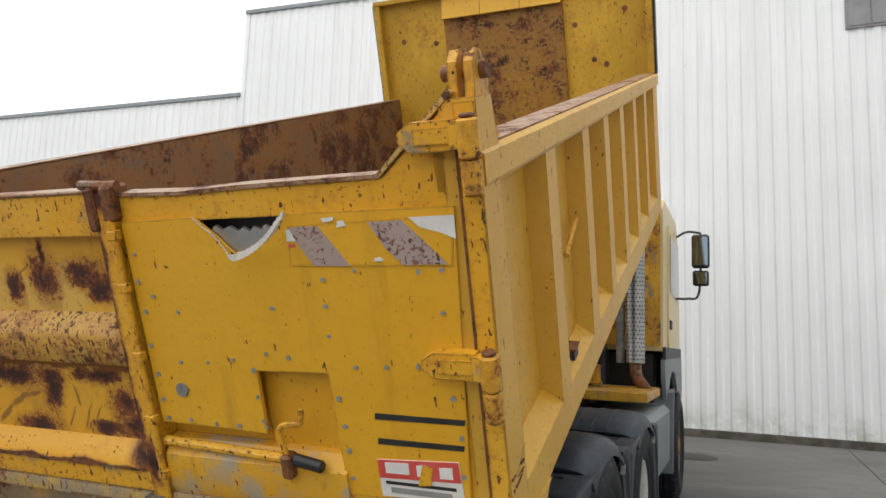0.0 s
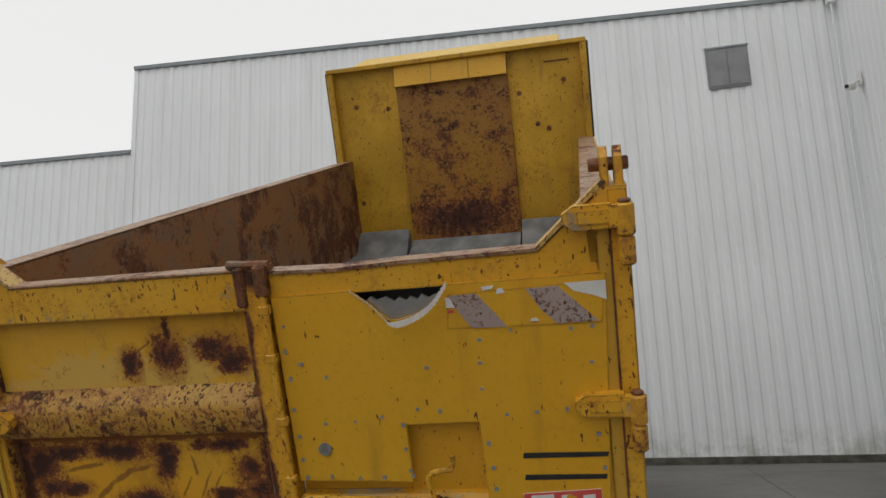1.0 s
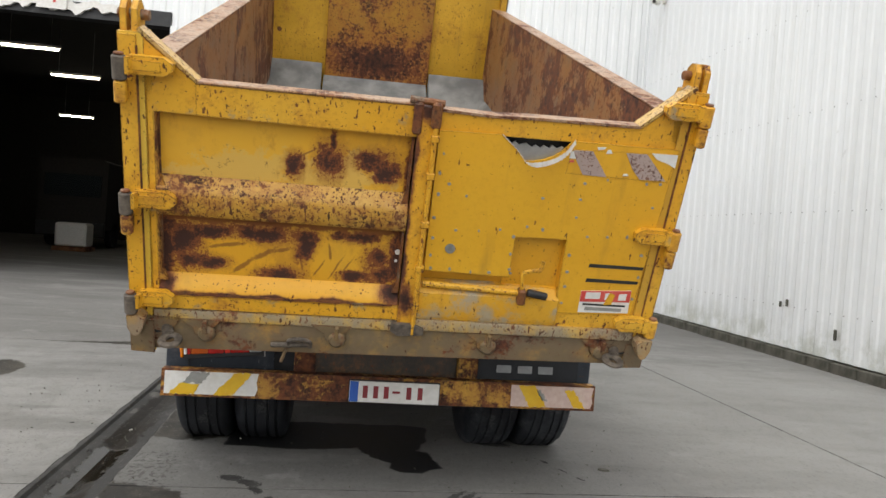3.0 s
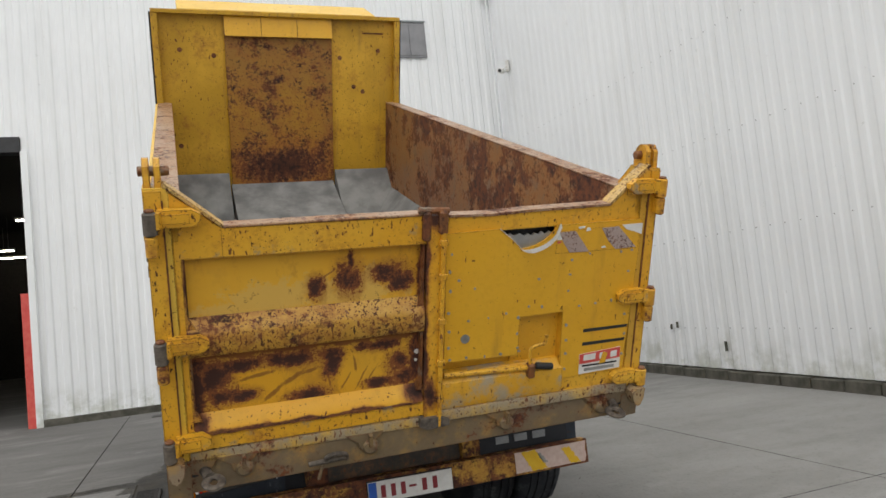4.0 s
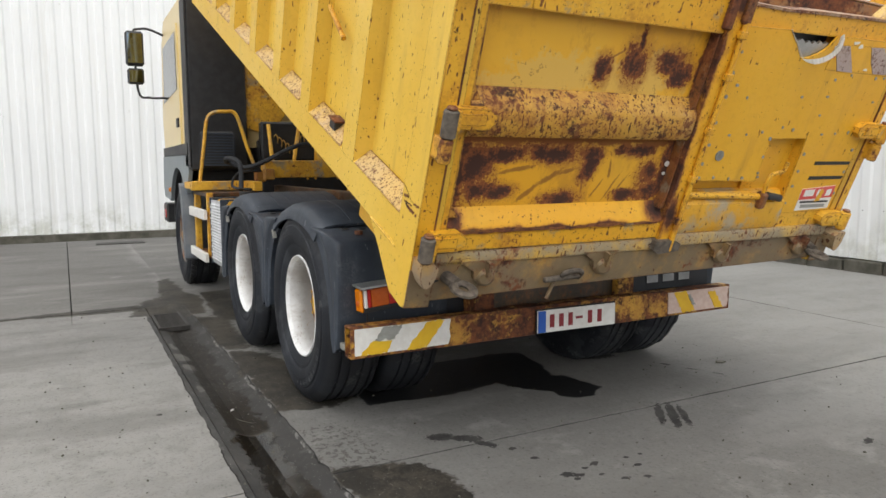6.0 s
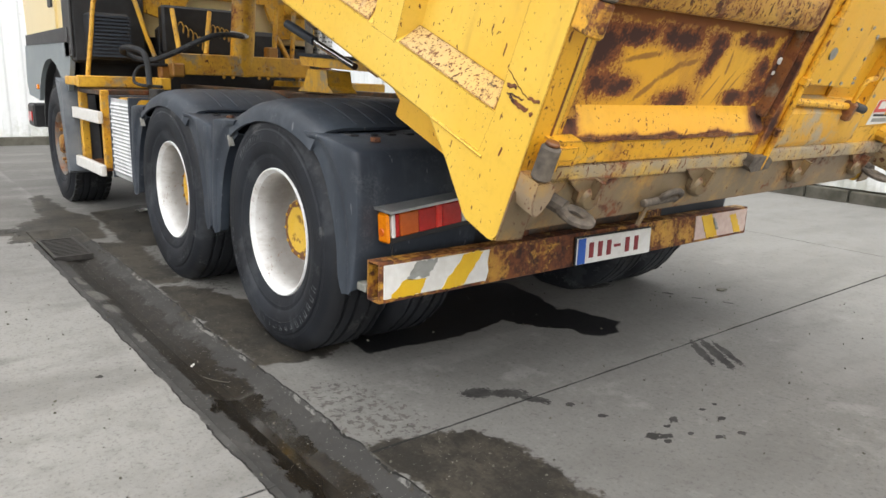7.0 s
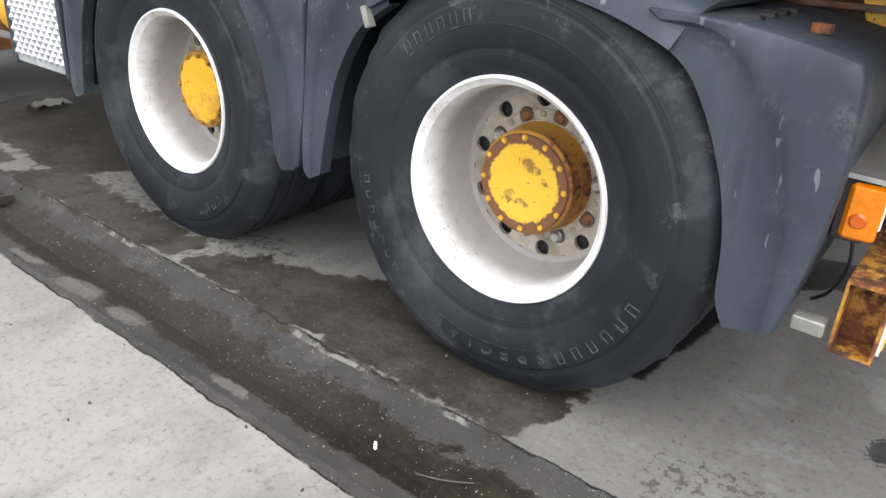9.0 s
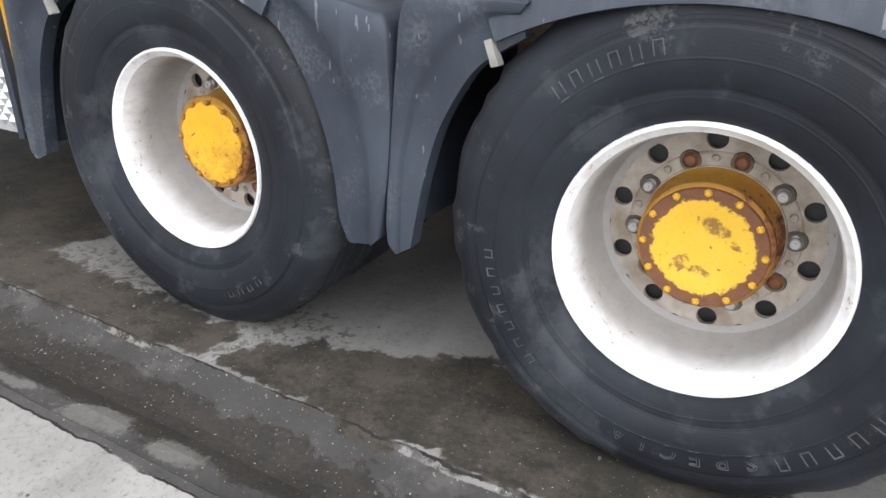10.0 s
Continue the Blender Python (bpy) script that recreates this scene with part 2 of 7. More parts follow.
def plain(name, a, b, rough=0.6, metal=0.0, scale=12, fine=60, scuff=None, bump=0.3, depth=0.001):
    """One material with variation at two scales and, if given, pale scuffs."""
    g = Nodes(name)
    big, small = g.noise(scale, 4), g.noise(fine, 4, 0.7)
    color = g.mix(g.step(big, 0.3, 0.7), a, b)
    color = g.mix(g.math("MULTIPLY", small, 0.3), color, tuple(c * 0.6 for c in a))
    r = g.fmix(big, rough - 0.08, rough + 0.1)
    if scuff:
        m = g.math("MULTIPLY", g.step(g.noise(6, 6, 0.75), 0.55, 0.75), g.step(small, 0.42, 0.7))
        color = g.mix(g.math("MULTIPLY", m, 0.7), color, scuff)
        r = g.math("ADD", r, g.math("MULTIPLY", m, 0.15))
    return g.done(color, r, metal, small, depth, bump)


def worn_hub(name):
    """Yellow paint that has flaked to rust along the rim of a hub cap and in a few patches."""
    g = Nodes(name)
    ax = g.axes()
    r = g.math("SQRT", g.math("ADD", g.math("MULTIPLY", ax[1], ax[1]), g.math("MULTIPLY", ax[2], ax[2])))
    big, mid, fine = g.noise(12, 4), g.noise(38, 5, 0.7), g.noise(150, 4, 0.7)
    color = g.mix(big, (0.58, 0.35, 0.018), (0.66, 0.42, 0.035))
    color = g.mix(g.math("MULTIPLY", g.step(fine, 0.5, 0.75), 0.3), color, (0.42, 0.2, 0.02))
    rust = g.mix(mid, (0.07, 0.028, 0.014), (0.2, 0.085, 0.035))
    ring = g.step(g.math("ADD", r, g.math("MULTIPLY", g.math("SUBTRACT", mid, 0.5), 0.045)), 0.101, 0.107)
    wa = g.axes(g.warp(30, 0.03, 4))
    patch = g.step(g.blobs(wa[1], wa[2], ((-0.012, 0.055, 0.034, 0.02, 10), (0.03, -0.05, 0.018, 0.032, 30), (-0.01, -0.05, 0.03, 0.012, 5), (-0.06, 0.03, 0.015, 0.012, 0))), 0.0, 0.25)
    patch = g.math("MULTIPLY", patch, g.step(mid, 0.42, 0.55))
    flake = g.step(g.noise(60, 4, 0.7, g.scaled(1, 1, 1, None, (3, 3, 3))), 0.64, 0.67)
    mask = g.math("MAXIMUM", ring, g.math("MAXIMUM", g.math("MULTIPLY", patch, 0.8), g.math("MULTIPLY", flake, 0.75)))
    color = g.mix(mask, color, rust)
    return g.done(color, g.fmix(mask, 0.5, 0.85), 0.0, g.math("SUBTRACT", g.math("MULTIPLY", fine, 0.4), g.math("MULTIPLY", mask, 0.5)), 0.0015, 0.6)


# ---------------------------------------------------------------- materials
M_YELLOW = paint_rust("yellow_paint", chips=0.35)
M_SIDE = paint_rust("side_yellow_paint", base=(0.7, 0.43, 0.04), pale=(0.74, 0.49, 0.075), chips=0.06, flecks=0.32, streak=0.15, edge=0.35, dent=5.0)
M_SIDECLEAN = paint_rust("cleaner_side_paint", base=(0.6, 0.33, 0.03), pale=(0.64, 0.38, 0.05), chips=0.05, flecks=0.1, edge=0.25)
M_FRAME = paint_rust("chassis_yellow_paint", base=(0.58, 0.31, 0.015), chips=0.7, rust=0.32, dirt=0.3, streak=0.2)
# grime and rust, blackened further for the shade among the underbody parts
M_UNDER = paint_rust("grimy_shaded_chassis_paint", base=(0.075, 0.045, 0.018), pale=(0.04, 0.03, 0.022), chips=0.9, rust=0.4, dirt=0.8, grime=((0.018, 0.015, 0.012), (0.045, 0.036, 0.027)))
M_CHIPPED = paint_rust("chipped_yellow_paint", chips=0.8, rust=0.16, dirt=0.15, flecks=0.9, edge=1.0)
M_SLOPE = paint_rust("sloped_ledge_paint", chips=0.3, flecks=0.4, rag=0.5, spots=((-1.1, 0.33, 0.05, 0.06, 0), (-0.06, 0.34, 0.07, 0.06, 0), (-0.55, 0.29, 0.7, 0.012, 0)))
M_LEDGE = paint_rust("dirty_ledge_paint", chips=0.5, rust=0.1, dirt=0.25, base=(0.58, 0.37, 0.1), pale=(0.54, 0.37, 0.15), flecks=1.3, freckle=0.85, fsize=85, grime=((0.4, 0.27, 0.15), (0.5, 0.36, 0.22)))
M_GATE_UP = gate_rust("upper_gate_panel_paint",
                      ((-0.55, 0.93, 0.045, 0.062, 0), (-0.395, 0.96, 0.07, 0.1, 8), (-0.39, 1.05, 0.018, 0.07, 0), (-0.2, 0.985, 0.1, 0.055, 5), (-0.13, 0.93, 0.075, 0.055, 20), (-0.045, 0.9, 0.022, 0.16, 0)),
                      ((-0.5, 0.99, 0.09, 0.006, 32), (-0.27, 0.97, 0.06, 0.005, 20)),
                      ((-0.72, 0.9, 0.32, 0.085, 6), (-0.4, 0.87, 0.3, 0.06, 0), (-0.97, 0.86, 0.16, 0.05, 0), (-0.3, 0.94, 0.05, 0.1, 0)), 0.4)
M_GATE_MID = paint_rust("rusty_gate_rail_paint", base=(0.54, 0.28, 0.025), pale=(0.52, 0.31, 0.06), chips=1.1, rust=0.46, dirt=0.25, freckle=0.75, fsize=48, flecks=1.6, edge=1.0, grime=((0.42, 0.23, 0.05), (0.48, 0.3, 0.1)))
M_GATE_LOW = gate_rust("lower_gate_panel_paint",
                       ((-1.02, 0.525, 0.085, 0.11, 0), (-0.99, 0.44, 0.085, 0.06, 0), (-0.9, 0.42, 0.08, 0.035, 10), (-1.1, 0.47, 0.05, 0.2, 0), (-0.68, 0.59, 0.18, 0.045, 0), (-0.9, 0.577, 0.14, 0.035, 0), (-0.497, 0.59, 0.075, 0.04, 0), (-0.485, 0.535, 0.045, 0.075, -12),
                        (-0.61, 0.388, 0.11, 0.045, 0), (-0.12, 0.42, 0.12, 0.05, 12), (-0.25, 0.405, 0.08, 0.03, 0), (-0.06, 0.52, 0.05, 0.15, 0), (-0.26, 0.605, 0.11, 0.03, 0), (-0.15, 0.49, 0.07, 0.07, 30)),
                       ((-0.765, 0.425, 0.1, 0.016, 42), (-0.67, 0.49, 0.1, 0.016, 30), (-0.58, 0.518, 0.07, 0.014, 12), (-0.83, 0.52, 0.14, 0.014, 12), (-0.34, 0.44, 0.1, 0.007, 60), (-0.29, 0.45, 0.09, 0.006, 60), (-0.42, 0.43, 0.08, 0.007, 58), (-0.37, 0.52, 0.06, 0.009, 100), (-0.5, 0.45, 0.05, 0.008, 95)),
                       (), 1.5, 0.625)
M_GATE_POST = paint_rust("rusty_post_paint", chips=0.8, rust=0.42, edge=1.0)
M_RAIL = paint_rust("grey_worn_rail_paint", chips=0.3, rust=0.06, flecks=0.4, rag=0.6, dirt=0.45, grime=((0.3, 0.27, 0.2), (0.44, 0.4, 0.31)))
M_CENTRE = paint_rust("centre_post_paint", chips=0.6, rust=0.24, flecks=0.7, edge=1.0, rag=0.7, spots=((-0.03, 0.55, 0.018, 0.36, 0), (-0.03, 1.0, 0.016, 0.2, 0), (0.0, 0.33, 0.04, 0.09, 0), (0.0, 1.24, 0.06, 0.05, 0)))
M_GREYED = paint_rust("dust_greyed_paint", base=(0.56, 0.34, 0.05), pale=(0.5, 0.33, 0.09), chips=0.8, rust=0.25, dirt=0.78, flecks=1.2, freckle=0.4, edge=0.8, grime=((0.17, 0.147, 0.107), (0.31, 0.277, 0.215)))
M_CAKED = paint_rust("caked_dirt_steel", base=(0.4, 0.25, 0.09), pale=(0.38, 0.27, 0.13), chips=0.8, rust=0.3, dirt=0.5, flecks=1.0, grime=((0.2, 0.15, 0.1), (0.34, 0.27, 0.19)))
M_PLATE = paint_rust("gate_sheet_paint", base=(0.68, 0.35, 0.012), pale=(0.7, 0.38, 0.018), chips=0.1, flecks=0.05, edge=0.3, dent=9.0, streak=0.15)
M_RUST = paint_rust("rusty_steel", base=(0.1, 0.04, 0.016), pale=(0.16, 0.07, 0.03), chips=0.8, rust=0.6, dirt=0.2)
M_BARPAINT = paint_rust("rusty_bar_paint", base=(0.44, 0.23, 0.025), chips=1.0, rust=0.79, edge=0.8)
M_BEAM = paint_rust("dirty_beam_paint", base=(0.4, 0.24, 0.05), pale=(0.3, 0.2, 0.08), chips=0.6, rust=0.4, dirt=0.95, streak=0.5, edge=0.9, grime=((0.085, 0.064, 0.04), (0.18, 0.142, 0.095)))
M_INSIDE = paint_rust("worn_inner_wall", base=(0.26, 0.13, 0.05), pale=(0.18, 0.1, 0.06), chips=0.4, rust=0.62, dirt=0.35, streak=0.6, grime=((0.13, 0.075, 0.05), (0.24, 0.16, 0.1)))
M_WEAR = paint_rust("worn_wear_plate", base=(0.4, 0.2, 0.02), pale=(0.3, 0.15, 0.03), chips=1.0, rust=0.5, freckle=0.8, fsize=26, spots=((-0.03, 0.72, 0.65, 0.26, 0),))
M_CAPRAIL = paint_rust("worn_rail_cap", base=(0.36, 0.24, 0.15), pale=(0.33, 0.2, 0.1), chips=0.9, rust=0.42, freckle=0.9)
M_HEAD = paint_rust("headboard_paint", base=(0.5, 0.28, 0.015), chips=0.5, rust=0.14, streak=0.4, flecks=0.6, dent=6.0)
M_HUB = paint_rust("hub_paint", base=(0.66, 0.37, 0.01), pale=(0.62, 0.36, 0.02), chips=0.9, rust=0.24, flecks=0.4, edge=0.8)
M_HUBWORN = worn_hub("worn_hub_paint")
M_HUBSIDE = paint_rust("rusty_hub_side", base=(0.36, 0.19, 0.02), pale=(0.22, 0.11, 0.02), chips=1.0, rust=0.48)
M_FRONTRIM = paint_rust("dirty_front_rim", base=(0.15, 0.14, 0.125), pale=(0.1, 0.09, 0.08), chips=0.6, rust=0.3)
M_HINGE = plain("worn_hinge_steel", (0.05, 0.04, 0.032), (0.16, 0.13, 0.1), 0.75, 0.0, 26, 80, (0.28, 0.15, 0.05), 0.6, 0.003)
M_FLOORDUST = plain("concrete_dust", (0.14, 0.14, 0.135), (0.29, 0.29, 0.275), 0.9, 0, 4, 25, (0.12, 0.08, 0.05), 0.5, 0.004)


def rubber_material():
    g = Nodes("worn_rubber")
    big, mid, fine = g.noise(2.6, 5, 0.6), g.noise(9, 6, 0.7), g.noise(70, 4, 0.7)
    ax = g.axes()
    r = g.math("SQRT", g.math("ADD", g.math("MULTIPLY", ax[1], ax[1]), g.math("MULTIPLY", ax[2], ax[2])))
    color = g.mix(g.step(big, 0.35, 0.65), (0.006, 0.0072, 0.0105), (0.0145, 0.0175, 0.0235))
    band = g.noise(3.0, 5, 0.65, g.scaled(1, 1, 1, None, (2, 5, 3)))
    color = g.mix(g.math("MULTIPLY", g.math("MULTIPLY", g.step(band, 0.53, 0.58), g.step(mid, 0.35, 0.6)), 0.32), color, (0.07, 0.075, 0.082))
    scuff = g.math("MULTIPLY", g.step(g.noise(7, 6, 0.75, g.scaled(1, 1, 1, None, (8, 1, 1))), 0.56, 0.62), g.step(r, 0.4, 0.46))
    color = g.mix(g.math("MULTIPLY", g.math("MULTIPLY", scuff, g.step(fine, 0.4, 0.55)), 0.28), color, (0.16, 0.16, 0.157))
    worn = g.math("MULTIPLY", g.step(r, 0.5, 0.525), 0.16)
    color = g.mix(worn, color, (0.05, 0.049, 0.047))
    rings = g.math("SINE", g.math("MULTIPLY", r, 900.0))
    h = g.math("ADD", fine, g.math("MULTIPLY", rings, 0.12))
    for at in (0.335, 0.352, 0.405, 0.462, 0.478):
        groove = g.math("SUBTRACT", 1.0, g.step(g.math("ABSOLUTE", g.math("SUBTRACT", r, at), 0.0), 0.0012, 0.003))
        h = g.math("ADD", h, g.math("MULTIPLY", groove, 3.0))
    return g.done(color, g.fmix(big, 0.52, 0.76), 0.0, h, 0.001, 0.35, 0.3)


M_RUBBER = rubber_material()
M_EMBOSS = plain("scuffed_raised_rubber", (0.035, 0.038, 0.042), (0.085, 0.09, 0.095), 0.65, 0, 9, 60, (0.19, 0.19, 0.19))
M_TREAD = plain("tread_rubber", (0.011, 0.0115, 0.0125), (0.026, 0.026, 0.026), 0.85, 0, 7, 60, (0.07, 0.068, 0.064), 0.5)


def fender_material():
    g = Nodes("scuffed_grey_plastic")
    big, mid, fine = g.noise(2.0, 5, 0.6), g.noise(9, 6, 0.7), g.noise(90, 3, 0.7)
    color = g.mix(g.step(big, 0.35, 0.65), (0.022, 0.028, 0.039), (0.042, 0.052, 0.068))
    run = g.noise(7, 5, 0.65, g.scaled(1, 1, 0.15))
    color = g.mix(g.math("MULTIPLY", g.step(run, 0.5, 0.68), 0.4), color, (0.075, 0.085, 0.1))
    dust = g.math("MULTIPLY", g.step(g.noise(4, 6, 0.75, g.scaled(1, 1, 1, None, (3, 3, 5))), 0.52, 0.66), g.step(fine, 0.38, 0.6))
    color = g.mix(g.math("MULTIPLY", dust, 0.28), color, (0.15, 0.157, 0.167))
    nick = g.noise(45, 2, 0.5, g.scaled(1, 1, 0.25, None, (6, 2, 2)))
    color = g.mix(g.math("MULTIPLY", g.step(nick, 0.7, 0.72), 0.45), color, (0.22, 0.23, 0.24))
    spot = g.step(g.noise(7, 3, 0.6, g.scaled(1, 1, 1, None, (1, 8, 8))), 0.73, 0.76)
    color = g.mix(g.math("MULTIPLY", spot, 0.6), color, (0.1, 0.045, 0.02))
    return g.done(color, g.fmix(mid, 0.4, 0.64), 0.0, g.math("ADD", fine, mid), 0.0015, 0.3, 0.36)


M_FENDER = fender_material()
M_FLAPGREY = plain("scuffed_flap_plastic", (0.1, 0.115, 0.135), (0.17, 0.185, 0.2), 0.55, 0, 5, 60, (0.35, 0.36, 0.37), 0.3)
M_BLACK = plain("black_plastic", (0.012, 0.012, 0.013), (0.025, 0.025, 0.027), 0.5)


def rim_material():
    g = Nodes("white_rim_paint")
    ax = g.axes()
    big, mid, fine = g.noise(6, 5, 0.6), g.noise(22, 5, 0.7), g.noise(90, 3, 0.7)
    # paint turns darker and browner with depth toward the disc
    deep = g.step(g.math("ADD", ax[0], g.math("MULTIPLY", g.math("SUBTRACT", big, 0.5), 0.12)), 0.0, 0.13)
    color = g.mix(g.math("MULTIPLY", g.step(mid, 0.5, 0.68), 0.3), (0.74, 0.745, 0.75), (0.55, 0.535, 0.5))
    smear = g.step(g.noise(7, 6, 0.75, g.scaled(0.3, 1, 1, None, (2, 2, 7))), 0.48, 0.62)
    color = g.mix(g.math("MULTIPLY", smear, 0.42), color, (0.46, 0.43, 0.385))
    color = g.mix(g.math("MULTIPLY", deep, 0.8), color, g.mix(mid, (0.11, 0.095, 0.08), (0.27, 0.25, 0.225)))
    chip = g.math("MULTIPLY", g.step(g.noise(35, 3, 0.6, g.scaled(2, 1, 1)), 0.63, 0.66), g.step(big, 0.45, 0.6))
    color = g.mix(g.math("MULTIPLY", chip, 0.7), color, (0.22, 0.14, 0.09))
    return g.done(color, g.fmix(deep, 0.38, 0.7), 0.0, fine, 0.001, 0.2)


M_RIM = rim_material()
M_DISC = plain("dirty_wheel_disc", (0.25, 0.205, 0.155), (0.46, 0.41, 0.35), 0.75, 0, 16, 60, (0.1, 0.055, 0.03), 0.5)
M_STEEL = plain("bare_steel", (0.4, 0.4, 0.4), (0.55, 0.55, 0.54), 0.38, 0.8, 10, 70, (0.25, 0.2, 0.16))
M_DULL = plain("dull_dirty_metal", (0.2, 0.2, 0.18), (0.34, 0.33, 0.3), 0.6, 0.3, 18, 70, (0.12, 0.08, 0.05), 0.5)
M_BRIGHTRED = plain("bright_red_lens", (0.8, 0.03, 0.02), (0.85, 0.05, 0.03), 0.12, 0, 60, 200)
M_QUILT = plain("dull_quilted_aluminium", (0.5, 0.51, 0.52), (0.66, 0.67, 0.68), 0.38, 0.5, 10, 80, (0.25, 0.24, 0.22), 0.4)
M_CHROME = plain("chrome", (0.6, 0.6, 0.6), (0.7, 0.7, 0.7), 0.12, 1.0)
M_CAB = plain("cream_cab_paint", (0.72, 0.56, 0.25), (0.76, 0.6, 0.3), 0.3, 0, 3, 50)
M_CABGREY = plain("grey_cab_plastic", (0.2, 0.23, 0.24), (0.26, 0.29, 0.3), 0.5, 0, 3, 60)
M_WHITE = plain("white_film", (0.68, 0.66, 0.62), (0.78, 0.77, 0.74), 0.5, 0, 20, 60, (0.4, 0.3, 0.22))
M_WHITEPINK = plain("faded_red_film", (0.58, 0.42, 0.36), (0.66, 0.52, 0.46), 0.5, 0, 30, 80, (0.3, 0.22, 0.17))
M_FADED = paint_rust("faded_stripe", base=(0.4, 0.31, 0.28), pale=(0.34, 0.25, 0.22), chips=0.6, freckle=0.8, fsize=60, edge=0, flecks=1.0)
M_STRIPEY = plain("yellow_film", (0.72, 0.42, 0.01), (0.78, 0.5, 0.02), 0.4, 0, 14, 45, (0.8, 0.78, 0.7))
M_STRIPEG = plain("grey_film", (0.24, 0.24, 0.22), (0.32, 0.32, 0.3), 0.5, 0, 20, 60)
M_BLACKTAPE = plain("black_tape", (0.015, 0.015, 0.014), (0.03, 0.028, 0.025), 0.6)
M_RED = plain("red_print", (0.6, 0.06, 0.05), (0.66, 0.12, 0.09), 0.5)
M_DARKRED = plain("dark_red_print", (0.2, 0.012, 0.018), (0.24, 0.02, 0.025), 0.5)
M_BLUE = plain("blue_print", (0.015, 0.09, 0.42), (0.02, 0.11, 0.48), 0.4)
M_NAVY = plain("flap_rubber", (0.008, 0.01, 0.014), (0.02, 0.023, 0.03), 0.6, 0, 6, 50)
M_PALEGREY = plain("pale_grey_print", (0.3, 0.31, 0.32), (0.42, 0.43, 0.44), 0.6)
M_AMBER = plain("amber_lens", (0.62, 0.17, 0.0), (0.72, 0.22, 0.005), 0.15, 0, 60, 200)
M_REDLENS = plain("red_lens", (0.42, 0.01, 0.006), (0.5, 0.015, 0.01), 0.15, 0, 60, 200)
M_ORANGELENS = plain("orange_lens", (0.5, 0.09, 0.005), (0.55, 0.11, 0.01), 0.15, 0, 60, 200)
M_BRASS = plain("coiled_hose", (0.4, 0.22, 0.03), (0.5, 0.3, 0.05), 0.4)
# near-black that carries the shade of the hall in its colour
M_SHADE = plain("hall_shade_black", (0.02, 0.018, 0.016), (0.035, 0.03, 0.027), 0.9)
M_PLINTH = plain("mossy_concrete_plinth", (0.05, 0.048, 0.036), (0.13, 0.122, 0.1), 0.9, 0, 5, 25, (0.05, 0.055, 0.025), 0.6, 0.006)
M_IRON = plain("cast_iron", (0.03, 0.028, 0.026), (0.06, 0.055, 0.05), 0.65, 0.3, 20, 60, (0.12, 0.07, 0.04))
M_PANE = plain("grey_window_film", (0.2, 0.2, 0.21), (0.26, 0.26, 0.27), 0.3, 0, 3, 30)


def sheet_material():
    g = Nodes("white_profiled_sheet")
    big, small = g.noise(0.35, 4), g.noise(6, 5, 0.65)
    long = g.noise(1.6, 5, 0.6, g.scaled(1.6, 1.6, 0.09))
    color = g.mix(g.step(big, 0.35, 0.7), (0.745, 0.76, 0.768), (0.795, 0.81, 0.818))
    color = g.mix(g.math("MULTIPLY", g.step(long, 0.5, 0.8), 0.35), color, (0.52, 0.52, 0.49))
    color = g.mix(g.math("MULTIPLY", g.step(small, 0.66, 0.74), 0.25), color, (0.35, 0.35, 0.32))
    up = g.axes()[2]
    moss = g.math("MULTIPLY", g.math("SUBTRACT", 1.0, g.step(g.math("ADD", up, g.math("MULTIPLY", long, -0.9)), -0.3, 0.35)), g.step(g.noise(2.2, 6, 0.7), 0.4, 0.62))
    color = g.mix(g.math("MULTIPLY", moss, 0.55), color, (0.33, 0.34, 0.26))
    runs = g.noise(2.4, 5, 0.7, g.scaled(2.2, 2.2, 0.05, None, (3, 3, 0)))
    color = g.mix(g.math("MULTIPLY", g.step(runs, 0.58, 0.72), 0.22), color, (0.5, 0.49, 0.44))
    return g.done(color, g.fmix(big, 0.4, 0.55), 0.0, small, 0.002, 0.15)


M_SHEET = sheet_material()


def glass_material():
    g = Nodes("window_glass")
    g.bsdf.inputs["Transmission Weight"].default_value = 0.6
    return g.done((0.05, 0.07, 0.08), 0.06)


M_GLASS = glass_material()


def mirror_material():
    g = Nodes("mirror_glass")
    return g.done((0.16, 0.2, 0.24), g.fmix(g.noise(20), 0.02, 0.06), 1.0)


M_MIRROR = mirror_material()


def lamp_material():
    g = Nodes("tube_light")
    g.bsdf.inputs["Emission Color"].default_value = (1.0, 0.9, 0.7, 1)
    g.bsdf.inputs["Emission Strength"].default_value = 14.0
    return g.done((0.9, 0.9, 0.85), 0.4)


M_TUBE = lamp_material()

WET = (((-1.44, 0.64), (-1.1, 0.58), (-0.9, 0.75), (-1.0, 1.38), (-1.17, 1.8), (-1.25, 1.99), (-1.44, 2.06)),
       ((-1.44, -0.16), (-1.02, -0.3), (-0.97, -0.6), (-1.02, -0.95), (-1.44, -1.3)),
       ((-1.3, 3.1), (-0.3, 2.9), (-0.2, 5.0), (-1.2, 4.6)),
       ((-1.95, 3.62), (-1.3, 3.5), (-1.2, 4.5), (-1.45, 4.75), (-1.8, 4.3)),
       ((-1.6, 4.6), (-1.3, 4.5), (-1.35, 5.8), (-1.5, 5.6)),
       ((-3.4, 3.99), (-1.8, 3.9), (-1.8, 4.2), (-2.6, 4.13)),
       ((-3.5, 2.6), (-3.42, 2.8), (-3.2, 2.92), (-3.02, 2.75), (-2.96, 2.5), (-3.0, 2.25), (-3.15, 2.12), (-3.35, 2.25)),
       ((-1.44, 2.1), (-1.24, 2.05), (-1.18, 3.3), (-1.44, 3.4)))
